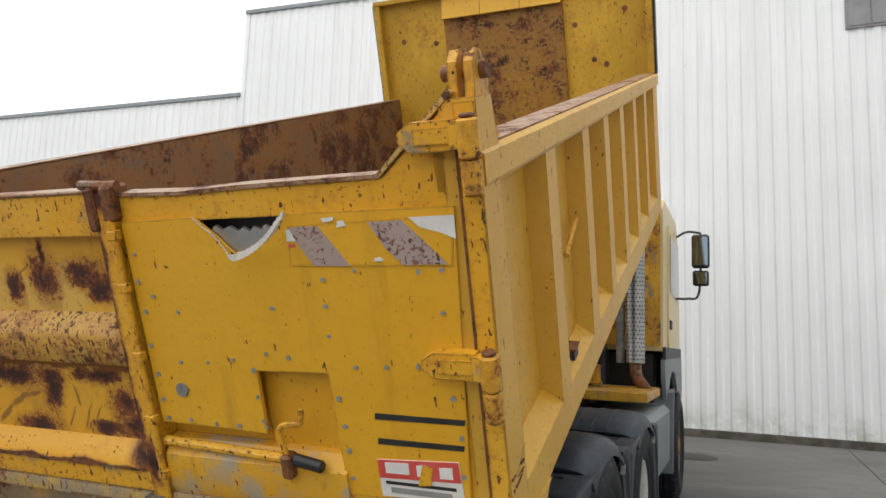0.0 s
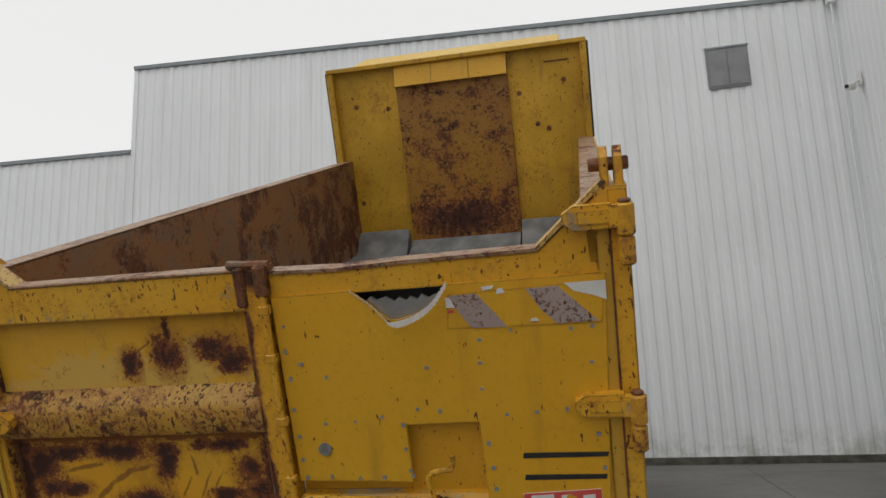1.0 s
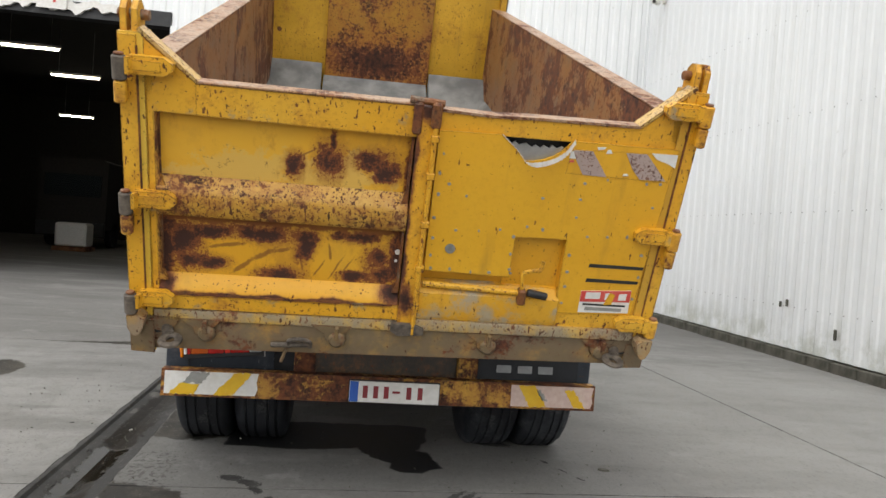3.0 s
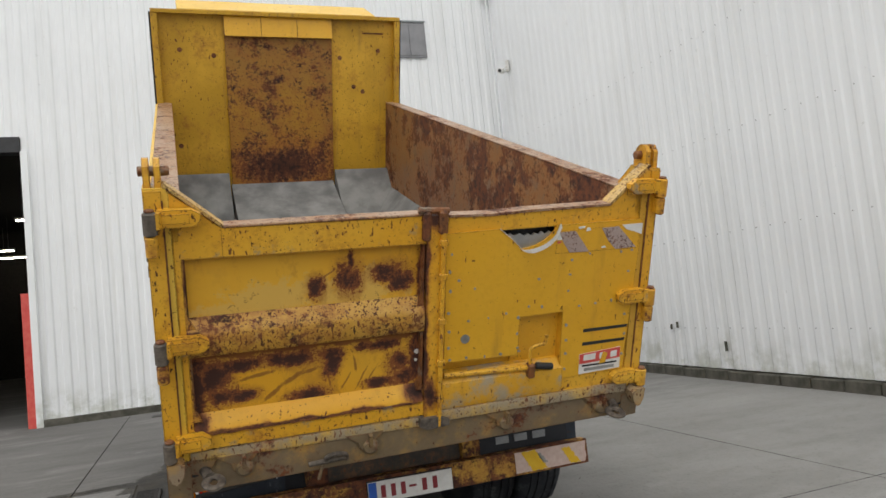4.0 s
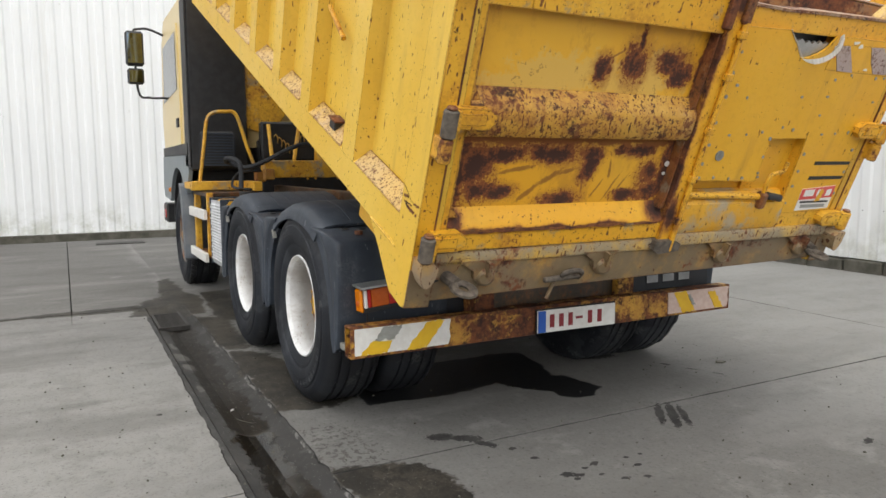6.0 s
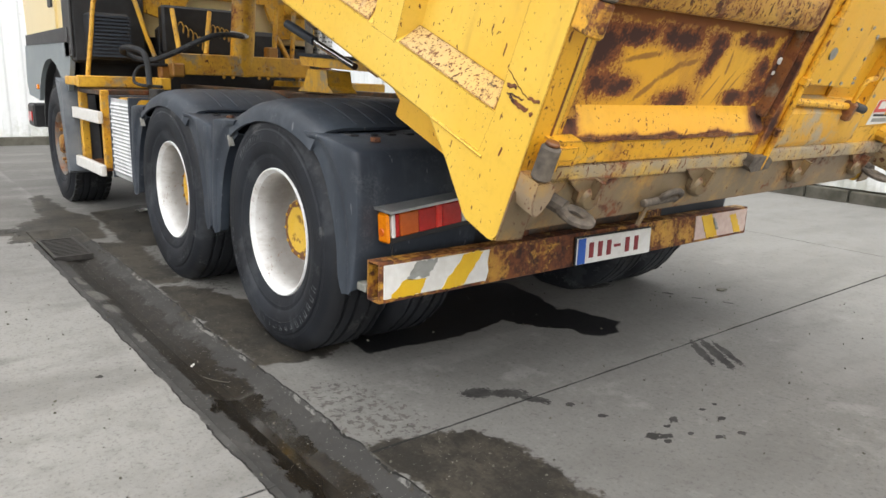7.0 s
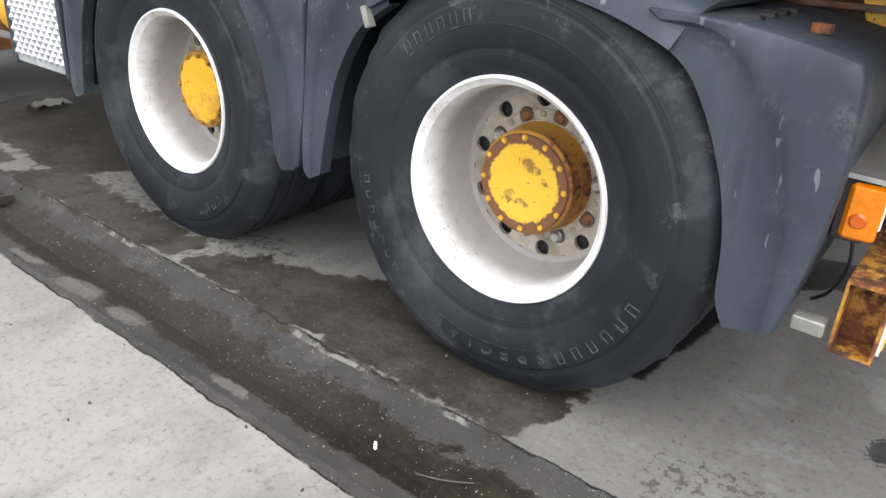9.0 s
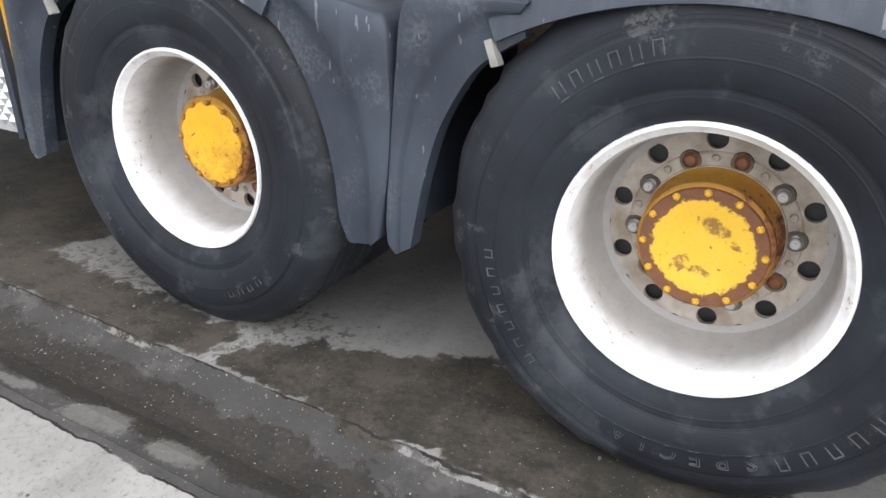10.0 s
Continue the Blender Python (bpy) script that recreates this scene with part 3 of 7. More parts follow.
SPLASH = (((-1.43, 0.36), (-1.16, 0.33), (-1.12, -0.2), (-1.22, -0.3), (-1.43, -0.1)),
          ((-1.43, 1.95), (-1.05, 1.7), (-0.95, 2.6), (-1.1, 3.2), (-1.44, 3.2)))
MARKS = ((-0.83, -0.085, 0.062, 0.042, -20), (-0.73, -0.16, 0.072, 0.034, -35), (-0.68, -0.26, 0.056, 0.026, -60), (-0.6, -0.37, 0.02, 0.015, 0),
         (0.352, -0.345, 0.02, 0.14, -39), (0.395, -0.395, 0.024, 0.17, -37), (0.44, -0.43, 0.018, 0.14, -34), (0.33, -0.5, 0.014, 0.05, -40), (0.42, -0.33, 0.008, 0.07, -38),
         (-0.57, -0.507, 0.018, 0.012, 0), (-0.372, -0.683, 0.022, 0.016, 30), (-0.546, -0.715, 0.028, 0.018, 10), (-0.51, -0.745, 0.03, 0.014, -20), (-0.435, -0.7, 0.016, 0.01, 0),
         (-0.418, -0.782, 0.012, 0.01, 0), (-0.208, -0.783, 0.018, 0.012, 0), (-0.256, -0.893, 0.014, 0.012, 0), (-0.206, -0.702, 0.012, 0.01, 0), (-0.118, -0.697, 0.01, 0.008, 0),
         (-0.536, -0.773, 0.016, 0.012, 0), (-0.349, -0.861, 0.018, 0.01, 0), (0.8, 0.7, 0.12, 0.05, -15), (1.071, 0.33, 0.03, 0.012, -60), (1.14, 0.17, 0.04, 0.008, -60), (1.21, 0.018, 0.03, 0.01, -60),
         (-2.0, 0.9, 0.014, 0.012, 0), (0.95, -1.1, 0.04, 0.016, 20), (1.5, -0.9, 0.02, 0.02, 0))
OIL = (((-0.06, 0.36), (0.1, 0.2), (0.3, 0.2), (0.34, 0.48), (0.05, 0.6)),
       ((-0.97, 0.52), (-0.9, 0.33), (-0.58, 0.4), (-0.36, 0.46), (-0.1, 0.44), (-0.1, 1.1), (-0.9, 1.1)),
       ((-0.12, 0.41), (0.12, 0.3), (0.34, 0.42), (0.36, 0.72), (0.5, 1.05), (-0.12, 1.1)),
       ((0.06, 0.14), (0.12, 0.07), (0.24, 0.055), (0.38, 0.16), (0.34, 0.46), (0.12, 0.36)))


def ground_material():
    g = Nodes("stained_concrete")
    ax = g.axes()
    big, mid, fine = g.noise(0.45, 4, 0.6), g.noise(3.5, 6, 0.65), g.noise(60, 5, 0.75)
    grainy = g.math("ADD", g.math("MULTIPLY", g.noise(26, 6, 0.8, g.scaled(1, 0.5, 1)), 0.6), g.math("MULTIPLY", fine, 0.4))
    grit = g.noise(130, 2, 0.5)
    color = g.mix(g.step(big, 0.3, 0.7), (0.2, 0.196, 0.188), (0.265, 0.26, 0.248))
    # darker concrete right of the channel and far left, paler again to the right
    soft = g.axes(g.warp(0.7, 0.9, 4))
    slab_tone = g.math("MULTIPLY", g.step(g.axes(g.warp(6, 0.04, 5))[0], -1.47, -1.43), g.math("SUBTRACT", 1.0, g.step(soft[0], 0.9, 3.2)))
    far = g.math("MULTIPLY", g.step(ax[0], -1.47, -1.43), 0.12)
    slab_tone = g.math("MAXIMUM", far, g.math("MULTIPLY", slab_tone, 0.9))
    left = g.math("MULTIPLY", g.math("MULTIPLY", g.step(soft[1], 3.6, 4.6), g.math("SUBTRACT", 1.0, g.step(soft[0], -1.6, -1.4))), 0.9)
    color = g.mix(g.math("MAXIMUM", slab_tone, left), color, g.mix(big, (0.125, 0.121, 0.114), (0.165, 0.161, 0.152)))
    brushed = g.noise(1.9, 5, 0.65, g.scaled(0.35, 1.5, 1))
    color = g.mix(g.math("MULTIPLY", g.step(brushed, 0.55, 0.7), 0.38), color, (0.1, 0.097, 0.09))
    color = g.mix(g.math("MULTIPLY", g.step(mid, 0.45, 0.72), 0.38), color, (0.13, 0.127, 0.118))
    color = g.mix(g.math("MULTIPLY", g.step(g.noise(1.6, 6, 0.7, g.scaled(1, 1, 1, None, (4, 9, 0))), 0.58, 0.68), 0.3), color, (0.33, 0.325, 0.31))
    color = g.mix(g.math("MULTIPLY", g.step(fine, 0.53, 0.68), 0.5), color, (0.09, 0.087, 0.08))
    color = g.mix(g.math("MULTIPLY", g.step(g.noise(27, 3, 0.6), 0.71, 0.73), 0.4), color, (0.075, 0.07, 0.065))
    color = g.mix(g.math("MULTIPLY", g.step(grainy, 0.47, 0.36), 0.22), color, (0.3, 0.295, 0.28))
    # broad drying streaks, a darker foreground, paler concrete to the right, darker beyond it
    cloud = g.noise(0.9, 6, 0.6, g.scaled(0.55, 1.5, 1, None, (2, 5, 0)))
    color = g.mix(g.math("MULTIPLY", g.step(cloud, 0.5, 0.66), 0.42), color, (0.105, 0.101, 0.094))
    color = g.mix(g.math("MULTIPLY", g.step(cloud, 0.47, 0.34), 0.3), color, (0.31, 0.304, 0.288))
    front = g.math("MULTIPLY", g.math("SUBTRACT", 1.0, g.step(soft[1], -2.3, -0.9)), g.math("SUBTRACT", 1.0, g.step(soft[0], 0.0, 1.4)))
    color = g.mix(g.math("MULTIPLY", front, 0.45), color, (0.1, 0.097, 0.09))
    open_yard = g.math("SUBTRACT", 1.0, g.step(soft[1], 2.5, 5.5))
    color = g.mix(g.math("MULTIPLY", g.math("MULTIPLY", g.step(soft[0], 1.0, 2.6), open_yard), 0.4), color, (0.31, 0.304, 0.288))
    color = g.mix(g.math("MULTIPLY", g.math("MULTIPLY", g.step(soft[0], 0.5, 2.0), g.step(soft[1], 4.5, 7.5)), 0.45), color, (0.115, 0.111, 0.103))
    # the drain channel: smooth grey flanks, a brown gritty bed, pale dried edges and a tarred joint
    edge = g.axes(g.warp(8, 0.045, 7))
    gx = edge[0]
    chan = g.math("MULTIPLY", g.step(gx, -1.806, -1.799), g.math("MULTIPLY", g.math("SUBTRACT", 1.0, g.step(gx, -1.434, -1.426)), g.math("SUBTRACT", 1.0, g.step(edge[1], 3.55, 3.62))))
    bed = g.axes(g.warp(2.6, 0.12, 6))
    color = g.mix(g.math("MULTIPLY", chan, 0.92), color, g.mix(g.step(mid, 0.35, 0.65), (0.024, 0.0235, 0.023), (0.044, 0.0425, 0.041)))
    torn = g.math("MULTIPLY", g.math("SUBTRACT", g.noise(16, 8, 0.8, g.scaled(1, 0.5, 1, None, (4, 4, 0))), 0.5), 0.16)
    flank = g.math("MULTIPLY", g.step(g.math("ADD", bed[0], torn), -1.53, -1.517), chan)
    color = g.mix(g.math("MULTIPLY", flank, 0.7), color, g.mix(mid, (0.028, 0.027, 0.026), (0.056, 0.054, 0.051)))
    silt = g.math("SUBTRACT", 1.0, g.math("DIVIDE", g.math("ABSOLUTE", g.math("ADD", bed[0], 1.61)), 0.1))
    rip = g.math("MULTIPLY", g.math("SUBTRACT", g.noise(13, 9, 0.8, g.scaled(1, 0.6, 1)), 0.5), 2.6)
    silt = g.math("MULTIPLY", g.step(g.math("ADD", silt, rip), 0.0, 0.2), chan)
    silt = g.math("MULTIPLY", silt, g.math("SUBTRACT", 1.0, g.math("MULTIPLY", g.step(edge[1], 0.85, 1.3), 0.35)))
    color = g.mix(silt, color, g.mix(g.step(grainy, 0.4, 0.6), (0.022, 0.017, 0.011), (0.007, 0.0055, 0.004)))
    shells = g.blobs(bed[0], bed[1], ((-1.72, 2.15, 0.05, 0.17, 8), (-1.7, 1.86, 0.055, 0.1, 0), (-1.73, 2.5, 0.035, 0.14, 0), (-1.71, 1.35, 0.03, 0.1, 0)))
    shells = g.step(g.math("ADD", shells, g.math("MULTIPLY", g.math("SUBTRACT", g.noise(18, 8, 0.75), 0.5), 2.0)), 0.1, 0.45)
    color = g.mix(g.math("MULTIPLY", shells, 0.55), color, (0.17, 0.165, 0.153))
    crust = g.math("MULTIPLY", g.math("MULTIPLY", g.step(g.noise(4.5, 5, 0.65, g.scaled(1, 0.7, 1)), 0.53, 0.6), g.step(mid, 0.42, 0.55)), g.math("MULTIPLY", chan, g.math("SUBTRACT", 1.0, silt)))
    color = g.mix(g.math("MULTIPLY", crust, 0.25), color, (0.13, 0.126, 0.118))
    color = g.mix(g.math("MULTIPLY", g.step(grainy, 0.5, 0.66), 0.3), color, (0.02, 0.018, 0.016))
    # wet areas with crisp edges
    wa = g.axes(g.warp(4, 0.16, 6))
    wet = g.math("ADD", g.poly(wa[0], wa[1], WET), g.math("MULTIPLY", g.math("SUBTRACT", g.noise(17, 4, 0.6), 0.5), 0.14))
    wet = g.step(wet, 0.0, 0.02)
    drops = g.noise(34, 5, 0.65, g.scaled(1, 0.8, 1))
    spread = g.poly(edge[0], edge[1], SPLASH)
    splash = g.step(g.math("ADD", drops, g.math("MINIMUM", g.math("MULTIPLY", spread, 1.2), 0.06)), 0.585, 0.61)
    splash = g.math("MULTIPLY", splash, g.step(spread, -0.1, -0.02))
    ma = g.axes(g.warp(22, 0.03, 3))
    marks = g.step(g.math("ADD", g.blobs(ma[0], ma[1], MARKS), g.math("MULTIPLY", g.math("SUBTRACT", g.noise(60, 5, 0.75), 0.5), 2.4)), -0.2, -0.05)
    wet = g.math("MAXIMUM", wet, g.math("MULTIPLY", splash, 0.65))
    color = g.mix(g.math("MULTIPLY", wet, 0.92), color, g.mix(g.step(g.math("ADD", g.math("MULTIPLY", mid, 0.5), g.math("MULTIPLY", grainy, 0.5)), 0.44, 0.56), (0.046, 0.039, 0.029), (0.014, 0.012, 0.009)))
    color = g.mix(g.math("MULTIPLY", marks, g.fmix(g.step(mid, 0.4, 0.6), 0.95, 0.75)), color, (0.022, 0.021, 0.02))
    # pale dried line along the channel
    line = g.math("SUBTRACT", 1.0, g.math("DIVIDE", g.math("ABSOLUTE", g.math("ADD", gx, 1.438)), 0.009))
    line = g.math("MULTIPLY", g.step(line, 0.0, 0.5), g.step(g.noise(1.4, 7, 0.75), 0.53, 0.58))
    line = g.math("MULTIPLY", line, g.math("SUBTRACT", 1.0, g.step(ax[1], 3.3, 3.6)))
    color = g.mix(g.math("MULTIPLY", line, 0.5), color, (0.28, 0.272, 0.255))
    for at, wide in ((1.803, 0.004), (1.43, 0.0035)):
        crack = g.step(g.math("SUBTRACT", wide, g.math("ABSOLUTE", g.math("ADD", gx, at))), 0.0, 0.0015)
        crack = g.math("MULTIPLY", crack, g.math("SUBTRACT", 1.0, g.step(ax[1], 3.4, 3.6)))
        color = g.mix(g.math("MULTIPLY", crack, g.step(g.noise(5, 4), 0.4, 0.5)), color, (0.014, 0.013, 0.012))
    # dark sealed joints
    ja = g.axes(g.warp(9, 0.006, 4))
    near = lambda v, c: g.step(g.math("SUBTRACT", 0.0075, g.math("ABSOLUTE", g.math("SUBTRACT", v, c))), 0.0, 0.003)
    seam = g.math("MAXIMUM", g.math("MULTIPLY", near(ja[1], -0.24), g.math("ADD", g.step(ax[0], -1.44, -1.42), g.math("SUBTRACT", 1.0, g.step(ax[0], -1.82, -1.8)))), near(ja[0], 3.4))
    seam = g.math("MAXIMUM", seam, g.math("MULTIPLY", near(ja[1], 4.02), g.math("SUBTRACT", 1.0, g.step(ax[0], -1.82, -1.8))))
    seam = g.math("MAXIMUM", seam, g.math("MULTIPLY", near(ja[0], -2.38), g.step(ax[1], 4.0, 4.05)))
    color = g.mix(g.math("MULTIPLY", seam, 0.92), color, (0.016, 0.0155, 0.0145))
    # oil
    oa = g.axes(g.warp(5, 0.15, 7))
    oil = g.step(g.poly(oa[0], oa[1], OIL), -0.004, 0.012)
    color = g.mix(oil, color, (0.006, 0.006, 0.007))
    specks = g.math("MULTIPLY", g.step(grit, 0.7, 0.73), g.math("MAXIMUM", wet, chan))
    color = g.mix(g.math("MULTIPLY", specks, 0.8), color, (0.36, 0.35, 0.32))
    pool = g.math("MULTIPLY", g.step(silt, 0.5, 0.9), g.math("MULTIPLY", g.step(g.noise(1.3, 2), 0.42, 0.5), g.math("SUBTRACT", 1.0, g.step(ax[1], 0.45, 0.75))))
    shine = g.math("MAXIMUM", g.math("MULTIPLY", oil, 0.35), g.math("MULTIPLY", pool, 0.9))
    rough = g.fmix(shine, g.fmix(g.math("MAXIMUM", wet, g.math("MULTIPLY", chan, 0.45)), 0.92, 0.62), 0.06)
    h = g.math("ADD", g.math("MULTIPLY", fine, 0.5), g.math("MULTIPLY", grit, 0.25))
    h = g.math("MULTIPLY", g.math("ADD", h, mid), g.math("SUBTRACT", 1.0, shine))
    return g.done(color, rough, 0.0, h, 0.004, 0.6, g.fmix(shine, 0.22, 0.5))


M_GROUND = ground_material()


# ---------------------------------------------------------------- mesh helpers
def part(name, bm, material, parent=None, label="", m=None, bevel=0.0, smooth=35, seg=1):
    """Links a bmesh as one mesh object, with softened edges, under a thing or a part."""
    if bevel:
        edges = [e for e in bm.edges if len(e.link_faces) == 2 and e.calc_face_angle(0) > radians(30)]
        bmesh.ops.bevel(bm, geom=edges, offset=bevel, segments=seg, affect="EDGES", clamp_overlap=True)
    bmesh.ops.recalc_face_normals(bm, faces=bm.faces)
    for f in bm.faces:
        f.smooth = True
    for e in bm.edges:
        e.smooth = len(e.link_faces) == 2 and e.calc_face_angle(0) < radians(smooth)
    me = bpy.data.meshes.new(name)
    bm.to_mesh(me)
    bm.free()
    me.materials.append(material)
    ob = new(name, me)
    if parent:
        ob.parent = parent
    if m is not None:
        ob.matrix_local = m
    if label:
        ob["label"] = label
    return ob


def again(ob, parent=None, m=None):
    """Another object on the same mesh."""
    o = new(ob.name.split(".")[0], ob.data)
    o.parent = parent or ob.parent
    o.matrix_local = m if m is not None else Matrix()
    if "label" in ob:
        o["label"] = ob["label"]
    return o


def box(x0, x1, y0, y1, z0, z1, bm=None):
    bm = bm or bmesh.new()
    bmesh.ops.create_cube(bm, size=1, matrix=Matrix.LocRotScale(((x0 + x1) / 2, (y0 + y1) / 2, (z0 + z1) / 2), None, (x1 - x0, y1 - y0, z1 - z0)))
    return bm


def prism(points, axis, a, b, bm=None):
    """A polygon drawn out along an axis from a to b. Its points lie in the other two axes, in their order."""
    bm = bm or bmesh.new()
    at = {"x": lambda p, s: (s, p[0], p[1]), "y": lambda p, s: (p[0], s, p[1]), "z": lambda p, s: (p[0], p[1], s)}[axis]
    low, high = [bm.verts.new(at(p, a)) for p in points], [bm.verts.new(at(p, b)) for p in points]
    bm.faces.new(low), bm.faces.new(high)
    n = len(points)
    for i in range(n):
        bm.faces.new((low[i], low[(i + 1) % n], high[(i + 1) % n], high[i]))
    return bm


def rod(p, q, r, seg=12, bm=None, r2=None):
    bm = bm or bmesh.new()
    p, q = Vector(p), Vector(q)
    m = Matrix.Translation((p + q) / 2) @ (q - p).to_track_quat("Z", "Y").to_matrix().to_4x4()
    bmesh.ops.create_cone(bm, cap_ends=True, segments=seg, radius1=r, radius2=r if r2 is None else r2, depth=(q - p).length, matrix=m)
    return bm


def tube(points, r, seg=8, bm=None, closed=False):
    """A bent pipe through points."""
    bm = bm or bmesh.new()
    pts = [Vector(p) for p in points]
    rings, side = [], None
    for i, p in enumerate(pts):
        a, b = (pts[i - 1], pts[(i + 1) % len(pts)]) if closed else (pts[max(i - 1, 0)], pts[min(i + 1, len(pts) - 1)])
        d = (b - a).normalized()
        side = d.orthogonal().normalized() if side is None else (side - d * side.dot(d)).normalized()
        up = d.cross(side)
        rings.append([bm.verts.new(p + r * (math.cos(k) * side + math.sin(k) * up)) for k in (2 * math.pi * j / seg for j in range(seg))])
    for i in range(len(rings) if closed else len(rings) - 1):
        a, b = rings[i], rings[(i + 1) % len(rings)]
        for j in range(seg):
            bm.faces.new((a[j], a[(j + 1) % seg], b[(j + 1) % seg], b[j]))
    if not closed:
        bm.faces.new(rings[0]), bm.faces.new(rings[-1])
    return bm


def curve(points, n=8):
    """Points of a smooth line through the given ones."""
    p = [Vector(points[0])] + [Vector(q) for q in points] + [Vector(points[-1])]
    out = []
    for i in range(1, len(p) - 2):
        for k in range(n):
            t = k / n
            a, b, c, d = p[i - 1], p[i], p[i + 1], p[i + 2]
            out.append(0.5 * (2 * b + (c - a) * t + (2 * a - 5 * b + 4 * c - d) * t * t + (3 * b - a - 3 * c + d) * t**3))
    return out + [p[-2]]


def lathe(profile, seg=48, bm=None, close=False):
    """A profile of (radius, x) turned round the x axis."""
    bm = bm or bmesh.new()
    rings = []
    for r, x in profile:
        if r < 1e-5:
            rings.append([bm.verts.new((x, 0, 0))])
        else:
            rings.append([bm.verts.new((x, r * math.cos(2 * math.pi * j / seg), r * math.sin(2 * math.pi * j / seg))) for j in range(seg)])
    pairs = list(zip(rings, rings[1:])) + ([(rings[-1], rings[0])] if close else [])
    for a, b in pairs:
        for j in range(seg):
            k = (j + 1) % seg
            if len(a) == 1 and len(b) > 1:
                bm.faces.new((a[0], b[j], b[k]))
            elif len(b) == 1 and len(a) > 1:
                bm.faces.new((a[j], a[k], b[0]))
            elif len(a) > 1:
                bm.faces.new((a[j], a[k], b[k], b[j]))
    return bm


def empty(name, m=None):
    ob = new(name)
    ob.empty_display_size = 0.2
    if m is not None:
        ob.matrix_world = m
    return ob


# ---------------------------------------------------------------- the yard
WALL_Y, WALL_X = 11.04, 6.11


def ground():
    """One sheet with the drain channel, its kerb edges and the slab joints as real grooves."""
    j = 0.007
    xs = [-300, -60, -20, -12, -8, -5, -3.5, -2.38 - j, -2.38, -2.38 + j, -2.1, -1.775, -1.762, -1.7, -1.63, -1.59, -1.52, -1.44, -1.43, -1.2, -0.6, 0, 1, 2, 3.4 - j, 3.4, 3.4 + j, 4.5, WALL_X - 0.1, 9, 20, 60, 300]
    ys = [-300, -60, -20, -10, -6.25 - j, -6.25, -6.25 + j, -3, -1.5, -0.7, -0.24 - j, -0.24, -0.24 + j, 0.5, 1.2, 2, 2.8, 2.95, 3.56, 4.02 - j, 4.02, 4.02 + j, 6, 8.2 - j, 8.2, 8.2 + j, 10, 11, 16, 30, 60, 300]
    chan = {-1.762: -0.018, -1.7: -0.026, -1.63: -0.05, -1.59: -0.052, -1.52: -0.034, -1.44: -0.014}

    def level(x, y):
        if x in chan:
            return chan[x] if y < 3.6 else 0.0
        if -14 < x < 8 and ((y in (-0.24, -6.25) and x > -1.4) or (y in (4.02, -0.24) and x < -1.8) or (y == 8.2 and x > -1.4)):
            return -0.012
        if (x == -2.38 and 4.0 < y < 11) or (x == 3.4 and -20 < y < 11):
            return -0.012
        return 0.0

    bm = bmesh.new()
    grid = [[bm.verts.new((x, y, level(x, y))) for x in xs] for y in ys]
    for a, b in zip(grid, grid[1:]):
        for i in range(len(xs) - 1):
            bm.faces.new((a[i], a[i + 1], b[i + 1], b[i]))
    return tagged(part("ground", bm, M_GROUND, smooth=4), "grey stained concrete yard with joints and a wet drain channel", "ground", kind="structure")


ground()


def profiled(name, along, start, stop, low, high_a, high_b, place, facing, label, holes=(), deep=0.025):
    """A wall of trapezoid-profiled sheet with a flat back. along: 'x' or 'y'; holes as (start, stop, low, high)."""
    pitch = 0.25
    holes = [(max(h[0], start), min(h[1], stop), h[2], h[3]) for h in holes]
    shape = ((0.0, 0.0), (0.09, 0.0), (0.125, deep), (0.215, deep))
    cuts = []
    n = int((stop - start) / pitch) + 1
    for k in range(n):
        cuts += [(start + k * pitch + s, d) for s, d in shape]
    extra = [e for h in holes for e in (h[0], h[1])]

    def depth_at(s):
        t = (s - start) % pitch
        for (a, d0), (b, d1) in zip(shape, shape[1:] + ((pitch, 0.0),)):
            if a <= t <= b:
                return d0 + (d1 - d0) * (t - a) / max(b - a, 1e-9)
        return 0.0

    cuts = sorted([c for c in cuts if start <= c[0] <= stop] + [(e, depth_at(e)) for e in extra] + [(stop, depth_at(stop))])
    bm = bmesh.new()

    def vert(s, d, z):
        return bm.verts.new((s, place + facing * d, z) if along == "x" else (place + facing * d, s, z))

    def top(s):
        return high_a + (high_b - high_a) * (s - start) / (stop - start)

    for (s0, d0), (s1, d1) in zip(cuts, cuts[1:]):
        if s1 - s0 < 1e-5:
            continue
        mid = (s0 + s1) / 2
        spans = [(low, None)]
        for h in holes:
            if h[0] < mid < h[1]:
                spans = [(low, h[2]), (h[3], None)]
        for z0, z1 in spans:
            if z1 is not None and z1 - z0 < 0.01:
                continue
            a, b = (vert(s0, d0, z0), vert(s1, d1, z0))
            c, d = (vert(s1, d1, top(s1) if z1 is None else z1), vert(s0, d0, top(s0) if z1 is None else z1))
            bm.faces.new((a, b, c, d))
            # the back of the wall, a hand behind the sheet
            e, f = vert(s0, -0.12, z0), vert(s1, -0.12, z0)
            g, h2 = vert(s1, -0.12, top(s1) if z1 is None else z1), vert(s0, -0.12, top(s0) if z1 is None else z1)
            bm.faces.new((e, h2, g, f)), bm.faces.new((d, c, g, h2)), bm.faces.new((a, e, f, b))
    bmesh.ops.remove_doubles(bm, verts=bm.verts, dist=0.0005)
    return tagged(part(name, bm, M_SHEET, smooth=20), label, "wall", kind="structure")


